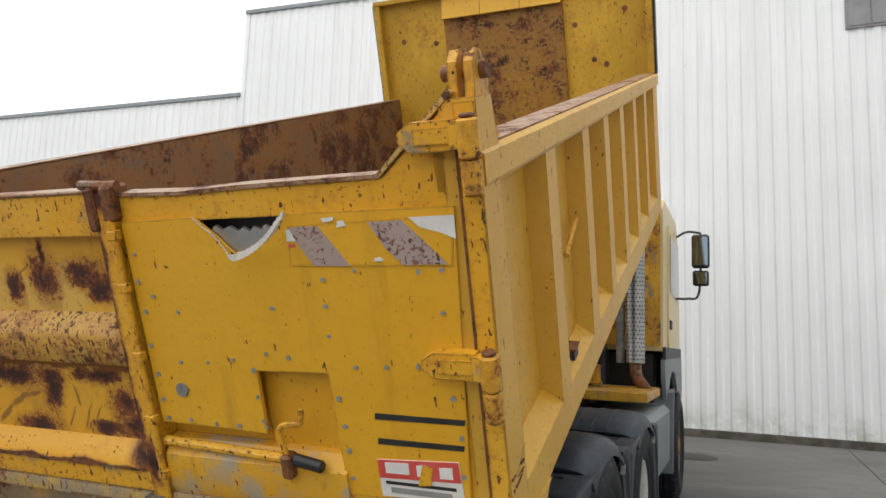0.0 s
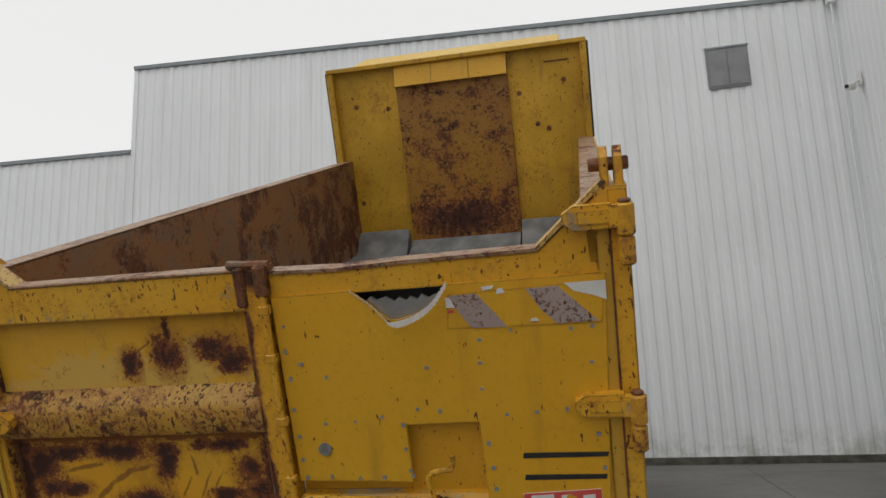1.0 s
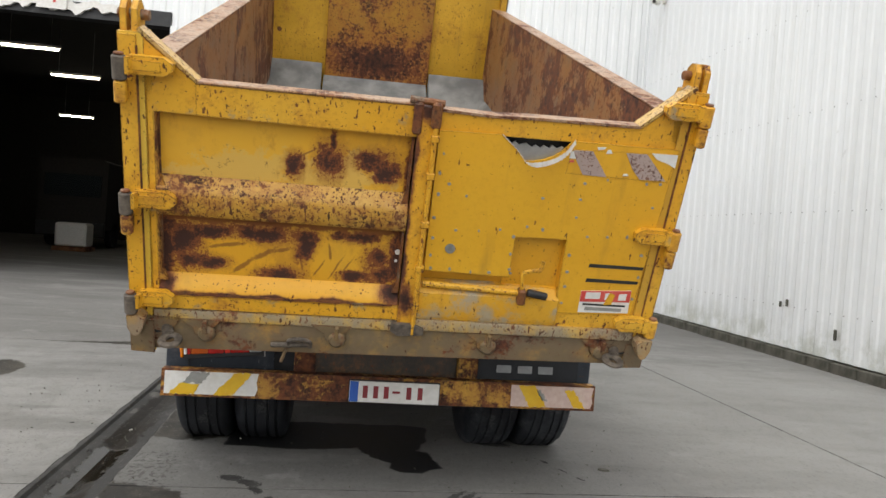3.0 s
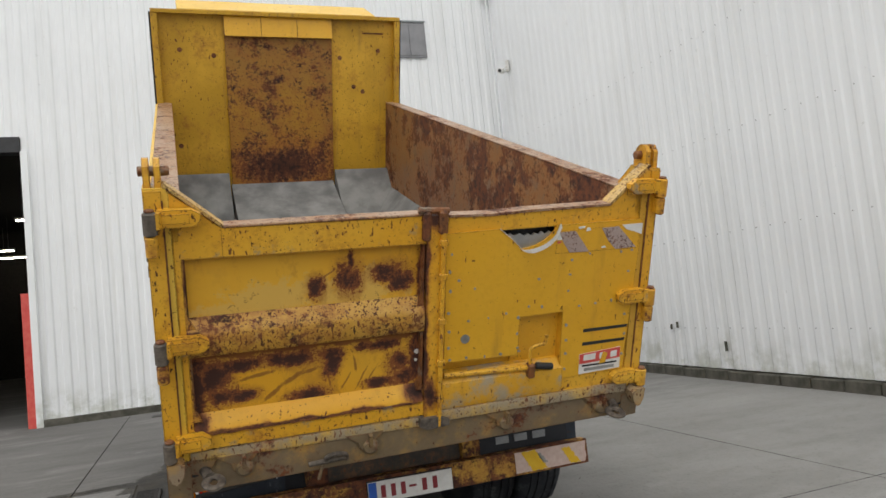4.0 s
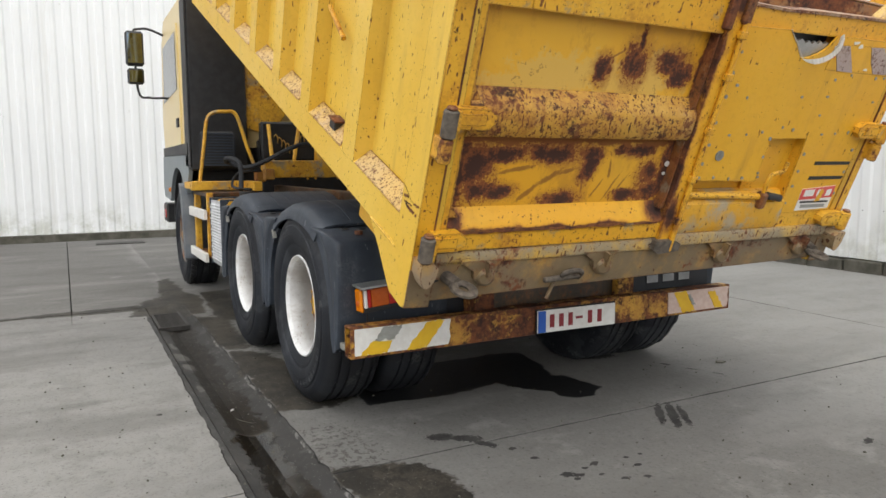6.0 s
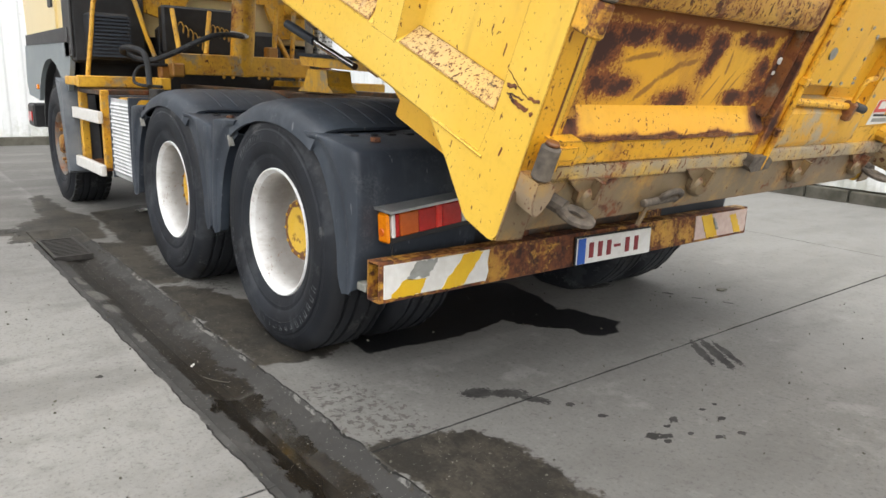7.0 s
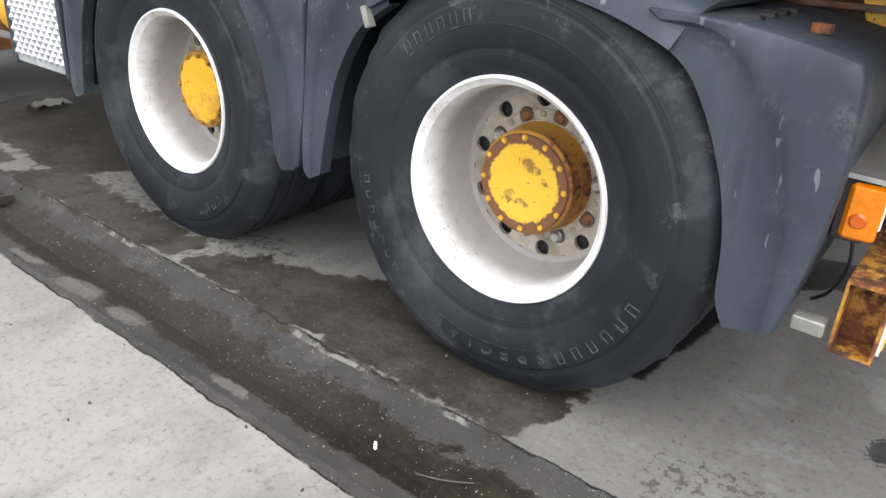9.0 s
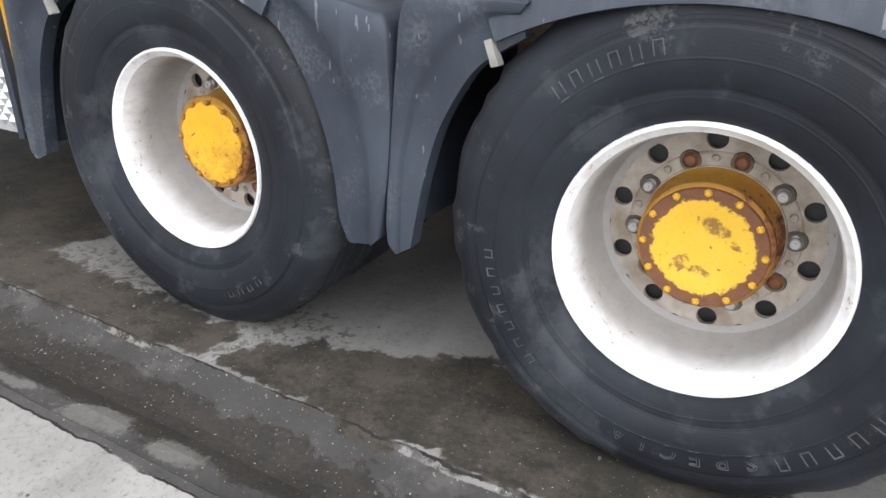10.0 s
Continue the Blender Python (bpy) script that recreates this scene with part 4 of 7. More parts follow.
DOOR = (-8.75, -3.95, 0.0, 5.2)
wall_north = profiled("wall_north", "x", -9.33, WALL_X, 0.12, 9.4, 8.8, WALL_Y, -1, "white profiled metal sheet wall of the hall", (( DOOR[0], DOOR[1], 0.0, DOOR[3]),))
wall_low = profiled("wall_north_low", "x", -30.0, -9.33, 0.12, 7.73, 7.29, WALL_Y, -1, "lower white profiled metal sheet wall beside the tall hall")
wall_east = profiled("wall_east", "y", -16.0, WALL_Y - 0.04, 0.16, 10.2, 10.2, WALL_X, -1, "white profiled metal sheet wall running along the yard", deep=0.014)


def trims():
    """Roof edge caps, plinths, the corner pipe and the jamb of the hall door."""
    bm = prism(((-9.4, 9.38), (WALL_X, 8.78), (WALL_X, 8.87), (-9.4, 9.47)), "y", WALL_Y - 0.07, WALL_Y + 0.14)
    tagged(part("trim_roof", bm, M_CABGREY), "grey metal roof edge cap", "trim", kind="structure")
    bm = prism(((-30, 7.71), (-9.4, 7.27), (-9.4, 7.36), (-30, 7.8)), "y", WALL_Y - 0.07, WALL_Y + 0.14)
    tagged(part("trim_roof_low", bm, M_CABGREY), "grey metal cap on the lower roof edge", "trim", kind="structure")
    bm = box(-9.4, -9.29, WALL_Y - 0.032, WALL_Y + 0.1, 0.14, 9.43)
    tagged(part("trim_step", bm, M_SHEET), "white metal cover strip at the roof step", "trim", kind="structure")
    bm = box(DOOR[1], WALL_X, WALL_Y - 0.09, WALL_Y + 0.1, -0.02, 0.13)
    tagged(part("plinth_north", bm, M_PLINTH, bevel=0.01), "mossy concrete plinth below the sheet wall", "plinth", kind="structure")
    bm = box(-30, DOOR[0], WALL_Y - 0.09, WALL_Y + 0.1, -0.02, 0.13)
    tagged(part("plinth_north_far", bm, M_PLINTH, bevel=0.01), "mossy concrete plinth below the lower sheet wall", "plinth", kind="structure")
    plinth = tagged(part("plinth_east", box(WALL_X + 0.02, WALL_X + 0.12, -16, WALL_Y, -0.02, 0.17), M_PLINTH), "mossy concrete block plinth below the sheet wall", "plinth", kind="structure")
    rng = random.Random(4)
    shared = None
    y = -4.0
    while y < WALL_Y - 0.5:
        if shared is None:
            shared = part("block", box(WALL_X - 0.07, WALL_X + 0.02, 0, 0.47, -0.02, 0.14), M_PLINTH, plinth, bevel=0.012)
            shared.location = (0, y, 0)
        else:
            again(shared, plinth, Matrix.Translation((rng.uniform(-0.012, 0.008), y, rng.uniform(-0.008, 0.006))))
        y += 0.49
    bm = rod((WALL_X - 0.12, WALL_Y - 0.13, 0), (WALL_X - 0.12, WALL_Y - 0.13, 8.75), 0.022, 10)
    box(WALL_X - 0.2, WALL_X - 0.06, WALL_Y - 0.2, WALL_Y - 0.07, 8.6, 8.85, bm)
    tagged(part("downpipe", bm, M_SHEET), "white rain pipe in the corner of the walls", "pipe", kind="structure")
    bm = box(DOOR[1] - 0.02, DOOR[1] + 0.1, WALL_Y - 0.1, WALL_Y + 0.16, 0.0, DOOR[3])
    jamb = tagged(part("door_jamb", bm, M_SHEET, bevel=0.006), "white metal door jamb of the hall", "jamb", kind="structure")
    part("guard_strip", box(DOOR[1] - 0.16, DOOR[1] - 0.02, WALL_Y - 0.06, WALL_Y + 0.02, 0.0, 2.5), M_RED, jamb, "faded red guard strip", bevel=0.004)
    far = tagged(part("door_jamb", box(DOOR[0] - 0.1, DOOR[0] + 0.02, WALL_Y - 0.1, WALL_Y + 0.16, 0.0, DOOR[3]), M_SHEET, bevel=0.006), "white metal door jamb of the hall", "jamb", kind="structure")
    part("guard_strip", box(DOOR[0] - 0.06, DOOR[0] + 0.14, WALL_Y - 0.16, WALL_Y - 0.1, 0.0, 1.65), M_DARKRED, far, "dark red guard strip", bevel=0.006)
    bm = box(DOOR[0], DOOR[1] - 0.02, WALL_Y - 0.08, WALL_Y + 0.2, DOOR[3] - 0.02, DOOR[3] + 0.28)
    tagged(part("door_head", bm, M_BLACK, bevel=0.006), "dark lintel over the open hall door", "lintel", kind="structure")
    bm = bmesh.new()
    top, low = [], []
    for i in range(40):
        x = -7.6 + (DOOR[1] - 0.5 + 7.6) * i / 39
        sag = 0.1 * math.sin(i * 0.75) * math.sin(i * 0.31) + 0.03 * math.sin(i * 2.1)
        top.append((x, DOOR[3] + 0.27 + 0.5 * sag)), low.append((x, DOOR[3] + 0.1 + sag))
    for i in range(39):
        prism((low[i], low[i + 1], top[i + 1], top[i]), "y", WALL_Y - 0.16, WALL_Y - 0.1, bm)
    bmesh.ops.remove_doubles(bm, verts=bm.verts, dist=0.001)
    tagged(part("door_curtain", bm, M_WHITE), "crumpled rolled-up white door curtain under the lintel", "door curtain", kind="structure")


trims()


def hall_inside():
    """The hall behind the open door, its dimness put into a near-black colour."""
    x0, x1, y0, y1, z1 = -22.0, -2.2, WALL_Y + 0.25, WALL_Y + 24, 7.0
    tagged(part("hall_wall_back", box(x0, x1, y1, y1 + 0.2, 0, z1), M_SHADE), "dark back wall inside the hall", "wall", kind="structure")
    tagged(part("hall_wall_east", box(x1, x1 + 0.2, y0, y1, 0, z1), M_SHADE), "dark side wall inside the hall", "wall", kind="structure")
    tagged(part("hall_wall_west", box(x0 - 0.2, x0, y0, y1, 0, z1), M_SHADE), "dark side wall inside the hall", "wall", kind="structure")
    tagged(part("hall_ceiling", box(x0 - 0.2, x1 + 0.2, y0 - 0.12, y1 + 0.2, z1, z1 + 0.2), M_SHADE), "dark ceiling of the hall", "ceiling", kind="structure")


hall_inside()


def tube_lamp():
    lamp = empty("strip_lamp")
    tagged(lamp, "glowing fluorescent strip lamp hanging in the dark hall", "strip lamp", "strip lamps in the hall")
    part("housing", box(-0.75, 0.75, -0.06, 0.06, 0.0, 0.07), M_WHITE, lamp, bevel=0.006)
    part("tube", rod((-0.7, 0, -0.03), (0.7, 0, -0.03), 0.03, 10), M_TUBE, lamp, "glowing white tube")
    part("hanger", rod((-0.5, 0, 0.07), (-0.5, 0, 1.4), 0.006, 6), M_STEEL, lamp)
    part("hanger", rod((0.5, 0, 0.07), (0.5, 0, 1.4), 0.006, 6), M_STEEL, lamp)
    return lamp


lamp0 = tube_lamp()
lamp0.matrix_world = pose(-8.7, 16.15, 5.6)
for lx, ly in ((-8.9, 19.95), (-12.4, 30.2), (-8.8, 30.3), (-5.6, 22.0), (-8.6, 33.2)):
    copy_thing(lamp0, pose(lx, ly, 5.6))


def hall_things():
    """Dim things that stand in the hall: a van and a pale tank."""
    van = empty("parked_lorry", pose(-10.2, WALL_Y + 13, 0))
    tagged(van, "dim pale lorry parked inside the dark hall", "lorry")
    # pale body in the hall's near-black, so its shade is painted on
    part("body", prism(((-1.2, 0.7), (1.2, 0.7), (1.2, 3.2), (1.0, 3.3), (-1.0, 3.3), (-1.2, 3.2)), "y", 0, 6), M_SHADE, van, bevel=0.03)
    part("windscreen", box(-1.0, 1.0, -0.02, 0.01, 1.9, 2.7), M_GLASS, van, bevel=0.01)
    part("bumper", box(-1.2, 1.2, -0.1, 0.05, 0.45, 0.95), M_BLACK, van, bevel=0.02)
    for sx in (-1, 1):
        part("wheel", rod((sx * 0.95, 1.2, 0.5), (sx * 1.2, 1.2, 0.5), 0.5, 24), M_RUBBER, van, bevel=0.02)
    tank = empty("plastic_tank", pose(-9.3, WALL_Y + 10.8, 0))
    tagged(tank, "pale plastic tank on a pallet inside the hall", "tank")
    part("shell", box(-0.5, 0.5, -0.4, 0.4, 0.16, 0.95), M_WHITE, tank, bevel=0.06)
    part("pallet", box(-0.55, 0.55, -0.45, 0.45, 0.0, 0.15), M_RUST, tank, bevel=0.01)

    drum = tagged(part("drum", lathe(((0, 0), (0.28, 0), (0.29, 0.02), (0.285, 0.3), (0.295, 0.31), (0.285, 0.32), (0.285, 0.6), (0.295, 0.61), (0.285, 0.62), (0.29, 0.88), (0.28, 0.9), (0, 0.88)), 28), M_BLUE, m=pose(-8.25, WALL_Y + 0.9, 0.9, 0, 90, 0)), "blue steel drum standing just inside the hall door", "drum")


hall_things()


def wall_fittings():
    win = tagged(part("window_1", box(3.6, 4.4, WALL_Y - 0.06, WALL_Y - 0.01, 7.16, 7.99), M_PANE), "small grey window high in the sheet wall", "window", kind="structure")
    for x0, x1 in ((3.64, 3.99), (4.01, 4.36)):
        part("pane", box(x0, x1, WALL_Y - 0.075, WALL_Y - 0.062, 7.2, 7.95), M_PANE, win, bevel=0.004)
    part("window_frame", box(3.58, 4.42, WALL_Y - 0.09, WALL_Y - 0.062, 7.99, 8.025), M_CABGREY, win, bevel=0.005)
    cam_box = empty("security_camera", pose(WALL_X - 0.04, WALL_Y - 0.75, 6.62))
    tagged(cam_box, "small white security camera on the wall near the corner", "security camera")
    part("bracket", rod((0, 0, 0.12), (-0.17, -0.05, 0.02), 0.02, 10), M_WHITE, cam_box)
    part("wall_plate", box(-0.03, 0.01, -0.06, 0.06, 0.0, 0.25), M_WHITE, cam_box, bevel=0.006)
    part("housing", rod((-0.13, 0.02, 0.0), (-0.3, -0.18, -0.05), 0.06, 14), M_WHITE, cam_box, bevel=0.008)
    part("lens", rod((-0.3, -0.18, -0.05), (-0.312, -0.194, -0.054), 0.035, 14), M_BLACK, cam_box)
    plate = tagged(part("number_sign", box(-6.45, -5.9, WALL_Y - 0.2, WALL_Y - 0.19, 5.27, 5.85), M_WHITE, bevel=0.002), "white sign with a red figure 4 above the hall door", "sign")
    text = bpy.data.curves.new("four", "FONT")
    text.body, text.size, text.align_x, text.extrude = "4", 0.5, "CENTER", 0.002
    tmp = new("four", text)
    me = bpy.data.meshes.new_from_object(tmp.evaluated_get(bpy.context.evaluated_depsgraph_get()))
    bpy.data.objects.remove(tmp)
    me.materials.clear(), me.materials.append(M_RED)
    figure = new("figure", me)
    figure.parent, figure.matrix_local = plate, pose(-6.17, WALL_Y - 0.203, 5.39, 90, 0, 0)
    figure["label"] = "red figure 4"
    # rows of fixing screws and a few dents and brackets on the east wall
    bm = bmesh.new()
    for z in (0.75, 2.1, 3.5, 5.0):
        y = -6.0
        while y < 10.8:
            rod((WALL_X - 0.036, y + 0.17, z), (WALL_X - 0.044, y + 0.17, z), 0.008, 6, bm)
            y += 0.25
    tagged(part("wall_screws", bm, M_STEEL), "rows of small fixing screws in the sheet wall", "screws", kind="stuff")
    for i, (y, z, h) in enumerate(((4.3, 0.42, 0.14), (5.35, 0.75, 0.1), (5.5, 0.73, 0.08))):
        tagged(part("wall_mark", box(WALL_X - 0.05, WALL_X - 0.03, y - 0.025, y + 0.02, z, z + h), M_PLINTH, bevel=0.004), "small dark bracket on the sheet wall", "bracket", "brackets on the wall")


wall_fittings()


def yard_things():
    grate = empty("drain_grate", pose(-1.64, 3.37, -0.004))
    tagged(grate, "cast iron drain grate set in the concrete channel", "drain grate")
    bm = bmesh.new()
    for a in ((-0.12, -0.1, -0.3, 0.3), (0.1, 0.12, -0.3, 0.3), (-0.1, 0.1, -0.3, -0.275), (-0.1, 0.1, 0.275, 0.3)):
        box(a[0], a[1], a[2], a[3], -0.03, 0.004, bm)
    part("rim", bm, M_IRON, grate)
    bar = part("bar", box(-0.1, 0.1, -0.009, 0.009, -0.03, 0.002), M_IRON, grate)
    bar.location = (0, -0.24, 0)
    for i in range(1, 12):
        again(bar, grate, Matrix.Translation((0, -0.24 + i * 0.0436, 0)))
    cover = tagged(part("manhole_cover", lathe(((0, 0.006), (0.28, 0.006), (0.3, 0.0), (0.34, 0.008), (0.36, 0.0)), 40), M_IRON, m=pose(1.15, 8.45, 0.0, 0, -90, 0)), "round dark iron manhole cover in the concrete", "manhole cover")
    tagged(part("drain_cover", box(-1.95, -1.2, 10.05, 10.35, -0.005, 0.012), M_IRON, bevel=0.004), "flat dark metal drain cover by the wall", "drain cover")
    bm = bmesh.new()
    crumple = random.Random(5)
    grid = [[bm.verts.new((-0.84 + 0.03 * i + crumple.uniform(-0.008, 0.008), 4.36 + 0.035 * j + 0.008 * i + crumple.uniform(-0.01, 0.01), crumple.uniform(0.002, 0.028))) for i in range(9)] for j in range(5)]
    for p, q in zip(grid, grid[1:]):
        for i in range(8):
            bm.faces.new((p[i], p[i + 1], q[i + 1], q[i]))
    bmesh.ops.solidify(bm, geom=bm.faces[:], thickness=0.001)
    tagged(part("paper", bm, M_WHITE, smooth=10), "crumpled white paper lying on the wet concrete", "paper")
    tagged(part("cigarette_end", rod((-1.632, 0.888, -0.036), (-1.616, 0.902, -0.035), 0.0045, 8), M_WHITE), "small white cigarette end in the drain channel", "litter")
    tagged(part("twig", tube(curve([(-1.625, 0.765, -0.044), (-1.6, 0.7, -0.042), (-1.565, 0.64, -0.038)], 4), 0.0022, 5), M_PLINTH), "thin dry twig in the drain channel", "twig")
    leaf = prism(((1.38, 0.19), (1.41, 0.165), (1.45, 0.17), (1.43, 0.2), (1.4, 0.21)), "z", 0.002, 0.012)
    tagged(part("dry_leaf", leaf, M_PLINTH, bevel=0.003), "small brown dry leaf on the concrete", "leaf")
    rng = random.Random(9)
    bm = bmesh.new()
    for i in range(520):
        x, y = rng.uniform(-2.6, 1.8), rng.uniform(-1.8, 4.2)
        z = -0.03 if -1.72 < x < -1.48 else 0.0
        r = rng.uniform(0.002, 0.007)
        bmesh.ops.create_icosphere(bm, subdivisions=1, radius=r, matrix=Matrix.LocRotScale((x, y, z + r * 0.4), Euler((rng.random() * 6, rng.random() * 6, 0)), (1, rng.uniform(0.5, 1.4), 0.6)))
    tagged(part("grit", bm, M_PLINTH), "scattered grit and crumbs on the concrete", "grit", kind="stuff")


yard_things()


# ---------------------------------------------------------------- the tipper truck
truck = tagged(empty("tipper_truck"), "old yellow three-axle tipper truck with a raised, rusty dump body", "truck")
TILT = 21.5
BODY = pose(0.0, -0.583, 0.795, TILT, 0, 0.5)
U1 = 4.72


def tyre_mesh(width=0.3, r=0.546):
    """A tyre with rounded shoulders, sidewall rings, grooves and worn shoulder blocks; its outer face lies at x = 0."""
    w = width
    profile = [(0.283, 0.03), (0.286, 0.01), (0.305, 0.0), (0.34, -0.014), (0.352, -0.014), (0.36, -0.021), (0.41, -0.03), (0.455, -0.026), (0.462, -0.02), (0.472, -0.022), (0.505, -0.008), (0.527, 0.01), (r - 0.004, 0.03), (r, 0.046)]
    for c in (0.2, 0.38, 0.62, 0.8):
        x = w * c
        profile += [(r, x - 0.009), (r - 0.012, x - 0.006), (r - 0.012, x + 0.006), (r, x + 0.009)]
    profile += [(r, w - 0.05), (r - 0.004, w - 0.034), (0.527, w - 0.015), (0.505, w - 0.002), (0.41, w + 0.014), (0.36, w + 0.006), (0.31, w - 0.004), (0.283, w - 0.03)]
    bm = lathe(profile, 96)
    for v in bm.verts:
        rr, a = math.hypot(v.co.y, v.co.z), math.atan2(v.co.z, v.co.y)
        if rr > 0.515 and (v.co.x < 0.06 or v.co.x > w - 0.06):
            k = 1 + (0.003 * math.sin(17 * a) + 0.004 * math.sin(41 * a + 1) * math.sin(5 * a) + 0.0015 * math.sin(29 * a)) / rr
            v.co.y, v.co.z = v.co.y * k, v.co.z * k
    return bm


def shoulder_blocks(w, r):
    bm = bmesh.new()
    for side in (0.024, w - 0.024):
        for k in range(54):
            a = 2 * math.pi * k / 54
            m = Matrix.Rotation(a, 4, "X") @ Matrix.LocRotScale((side, 0, r - 0.016), None, (0.05, 0.042, 0.03))
            bmesh.ops.create_cube(bm, size=1, matrix=m)
    return bm


def arc_bars(r, a0, a1, n, h=0.03):
    """Raised marks in place of lettering on a sidewall."""
    bm = bmesh.new()
    for k in range(n):
        a = radians(a0 + (a1 - a0) * k / max(n - 1, 1))
        for off, wd in ((-0.009, 0.0022), (0.009, 0.0022)):
            m = Matrix.Rotation(a, 4, "X") @ Matrix.LocRotScale((-0.028, off, r), None, (0.003, wd, h))
            bmesh.ops.create_cube(bm, size=1, matrix=m)
        m = Matrix.Rotation(a, 4, "X") @ Matrix.LocRotScale((-0.028, 0, r + h / 2 * (1 if k % 2 else -1)), None, (0.004, 0.02, 0.0022))
        bmesh.ops.create_cube(bm, size=1, matrix=m)
    return bm


def letter_mesh(ch, size):
    """The raised outline of a letter as a mesh, from the built-in font."""
    cu = bpy.data.curves.new("letter", "FONT")
    cu.body, cu.size, cu.align_x, cu.resolution_u = ch, size, "CENTER", 2
    cu.fill_mode, cu.bevel_depth, cu.bevel_resolution = "NONE", 0.0011, 0
    ob = bpy.data.objects.new("letter", cu)
    me = ob.to_mesh()
    bm = bmesh.new()
    bm.from_mesh(me)
    ob.to_mesh_clear()
    bpy.data.objects.remove(ob)
    return bm


def around(text, r, start, stop, size, parent, turn):
    """Letters round a sidewall, their tops outward, clockwise from the top."""
    for k, ch in enumerate(text):
        p = radians(start + (stop - start) * k / (len(text) - 1) - turn)
        rad, tan = Vector((0, -math.sin(p), math.cos(p))), Vector((0, -math.cos(p), -math.sin(p)))
        out = Vector((-1, 0, 0))
        m = Matrix((tan, rad, out)).transposed().to_4x4()
        m.translation = rad * r + Vector((-0.0285, 0, 0))
        part("letter", letter_mesh(ch, size), M_EMBOSS, parent, "", m)


def wheel(x, y, side, kind, turn=0.0, marks=(), scallop=True):
    """side -1: outer face to -x. kind: 'drive' with a deep dish and planetary hub, 'front' with the disc turned outward, 'inner' plain."""
    m = Matrix.Translation((x, y, 0.524)) @ (Matrix() if side < 0 else Matrix.Rotation(math.pi, 4, "Z")) @ Matrix.Rotation(radians(turn), 4, "X")
    if kind == "front":
        prof = [(0.284, 0.03), (0.294, 0.008), (0.289, 0.0), (0.281, 0.006), (0.272, 0.02), (0.262, 0.05), (0.258, 0.12), (0.235, 0.115), (0.21, 0.07), (0.17, 0.045), (0.12, 0.04), (0.1, 0.05), (0, 0.05)]
    else:
        prof = [(0.283, 0.03), (0.29, 0.01), (0.287, 0.001), (0.282, 0.0), (0.278, 0.004), (0.274, 0.013), (0.266, 0.02), (0.259, 0.05), (0.256, 0.1), (0.254, 0.15), (0.25, 0.19), (0.242, 0.205), (0.226, 0.2095)]
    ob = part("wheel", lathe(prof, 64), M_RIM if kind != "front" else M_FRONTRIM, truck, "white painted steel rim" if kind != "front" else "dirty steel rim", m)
    part("tyre", tyre_mesh(), M_RUBBER, ob, "worn black tyre")
    if kind == "front":
        tagged(part("tread", shoulder_blocks(0.3, 0.546), M_TREAD, ob, "worn tread blocks"), kind="stuff")
    if kind == "drive":
        flat = 0 if scallop else 1
        bm = bmesh.new()
        # the disc, pierced by ten round openings
        at = lambda r, a, dx=0.213: bm.verts.new((dx, r * math.cos(a), r * math.sin(a)))
        for k in range(10):
            mid, n = 2 * math.pi * k / 10, 16
            hole, edge, back = [], [], []
            for i in range(n):
                p = 2 * math.pi * (i + 0.5) / n
                c, d = math.cos(p), math.sin(p)
                big = 1 / max(abs(c), abs(d))
                rr, aa = 0.207 + 0.026 * c * big, mid + math.pi / 10 * d * big
                hy, hz = 0.207 * math.cos(mid) + 0.0225 * (c * math.cos(mid) - d * math.sin(mid)), 0.207 * math.sin(mid) + 0.0225 * (c * math.sin(mid) + d * math.cos(mid))
                hole.append(bm.verts.new((0.213, hy, hz)))
                back.append(bm.verts.new((0.227, hy, hz)))
                edge.append(at(rr, aa, 0.211 if rr > 0.225 else 0.213))
            for i in range(n):
                j = (i + 1) % n
                bm.faces.new((edge[i], edge[j], hole[j], hole[i]))
                bm.faces.new((hole[i], hole[j], back[j], back[i]))
        lathe(((0.1815, 0.2132), (0.179, 0.21), (0.176, 0.208), (0.152, 0.208), (0.15, 0.205), (0.13, 0.205)), 80, bm)
        bmesh.ops.remove_doubles(bm, verts=bm.verts, dist=0.0006)
        part("disc", bm, M_DISC, ob, "dirty wheel disc with ten round openings")
        # black ring set behind the openings to give them their shade
        part("backing", lathe(((0.25, 0.24), (0.12, 0.239)), 40), M_BLACK, ob, "black backing sheet, the shade behind the disc openings")
        nut = lathe(((0, 0.184), (0.0045, 0.184), (0.0045, 0.187), (0.0095, 0.187), (0.0125, 0.19), (0.0125, 0.2), (0.0145, 0.2015), (0.0145, 0.209)), 16)
        nut = part("wheel_nut", nut, M_STEEL, ob, "bright wheel nut")
        rusted = part("wheel_nut", lathe(((0, 0.199), (0.011, 0.2), (0.014, 0.203), (0.02, 0.21)), 12), M_RUST, ob, "rusty wheel nut")
        stud = part("stud", lathe(((0, 0.2), (0.007, 0.201), (0.01, 0.21)), 10), M_DISC, ob, "grey stud")
        seen = set()
        for k in range(10):
            a = 2 * math.pi * k / 10 + 0.314
            kind_of = rusted if k in (1, 2, 5, 8) else nut
            m2 = Matrix.Translation((0, 0.167 * math.cos(a), 0.167 * math.sin(a)))
            if kind_of in seen:
                again(kind_of, ob, m2)
            else:
                kind_of.matrix_local = m2
                seen.add(kind_of)
            m2 = Matrix.Translation((0, 0.167 * math.cos(a - 0.314), 0.167 * math.sin(a - 0.314)))
            if k:
                again(stud, ob, m2)
            else:
                stud.matrix_local = m2
        seat = part("nut_seat", lathe(((0, 0.2075), (0.0225, 0.207), (0.0245, 0.2095)), 14), M_HINGE, ob, "dark nut seat")
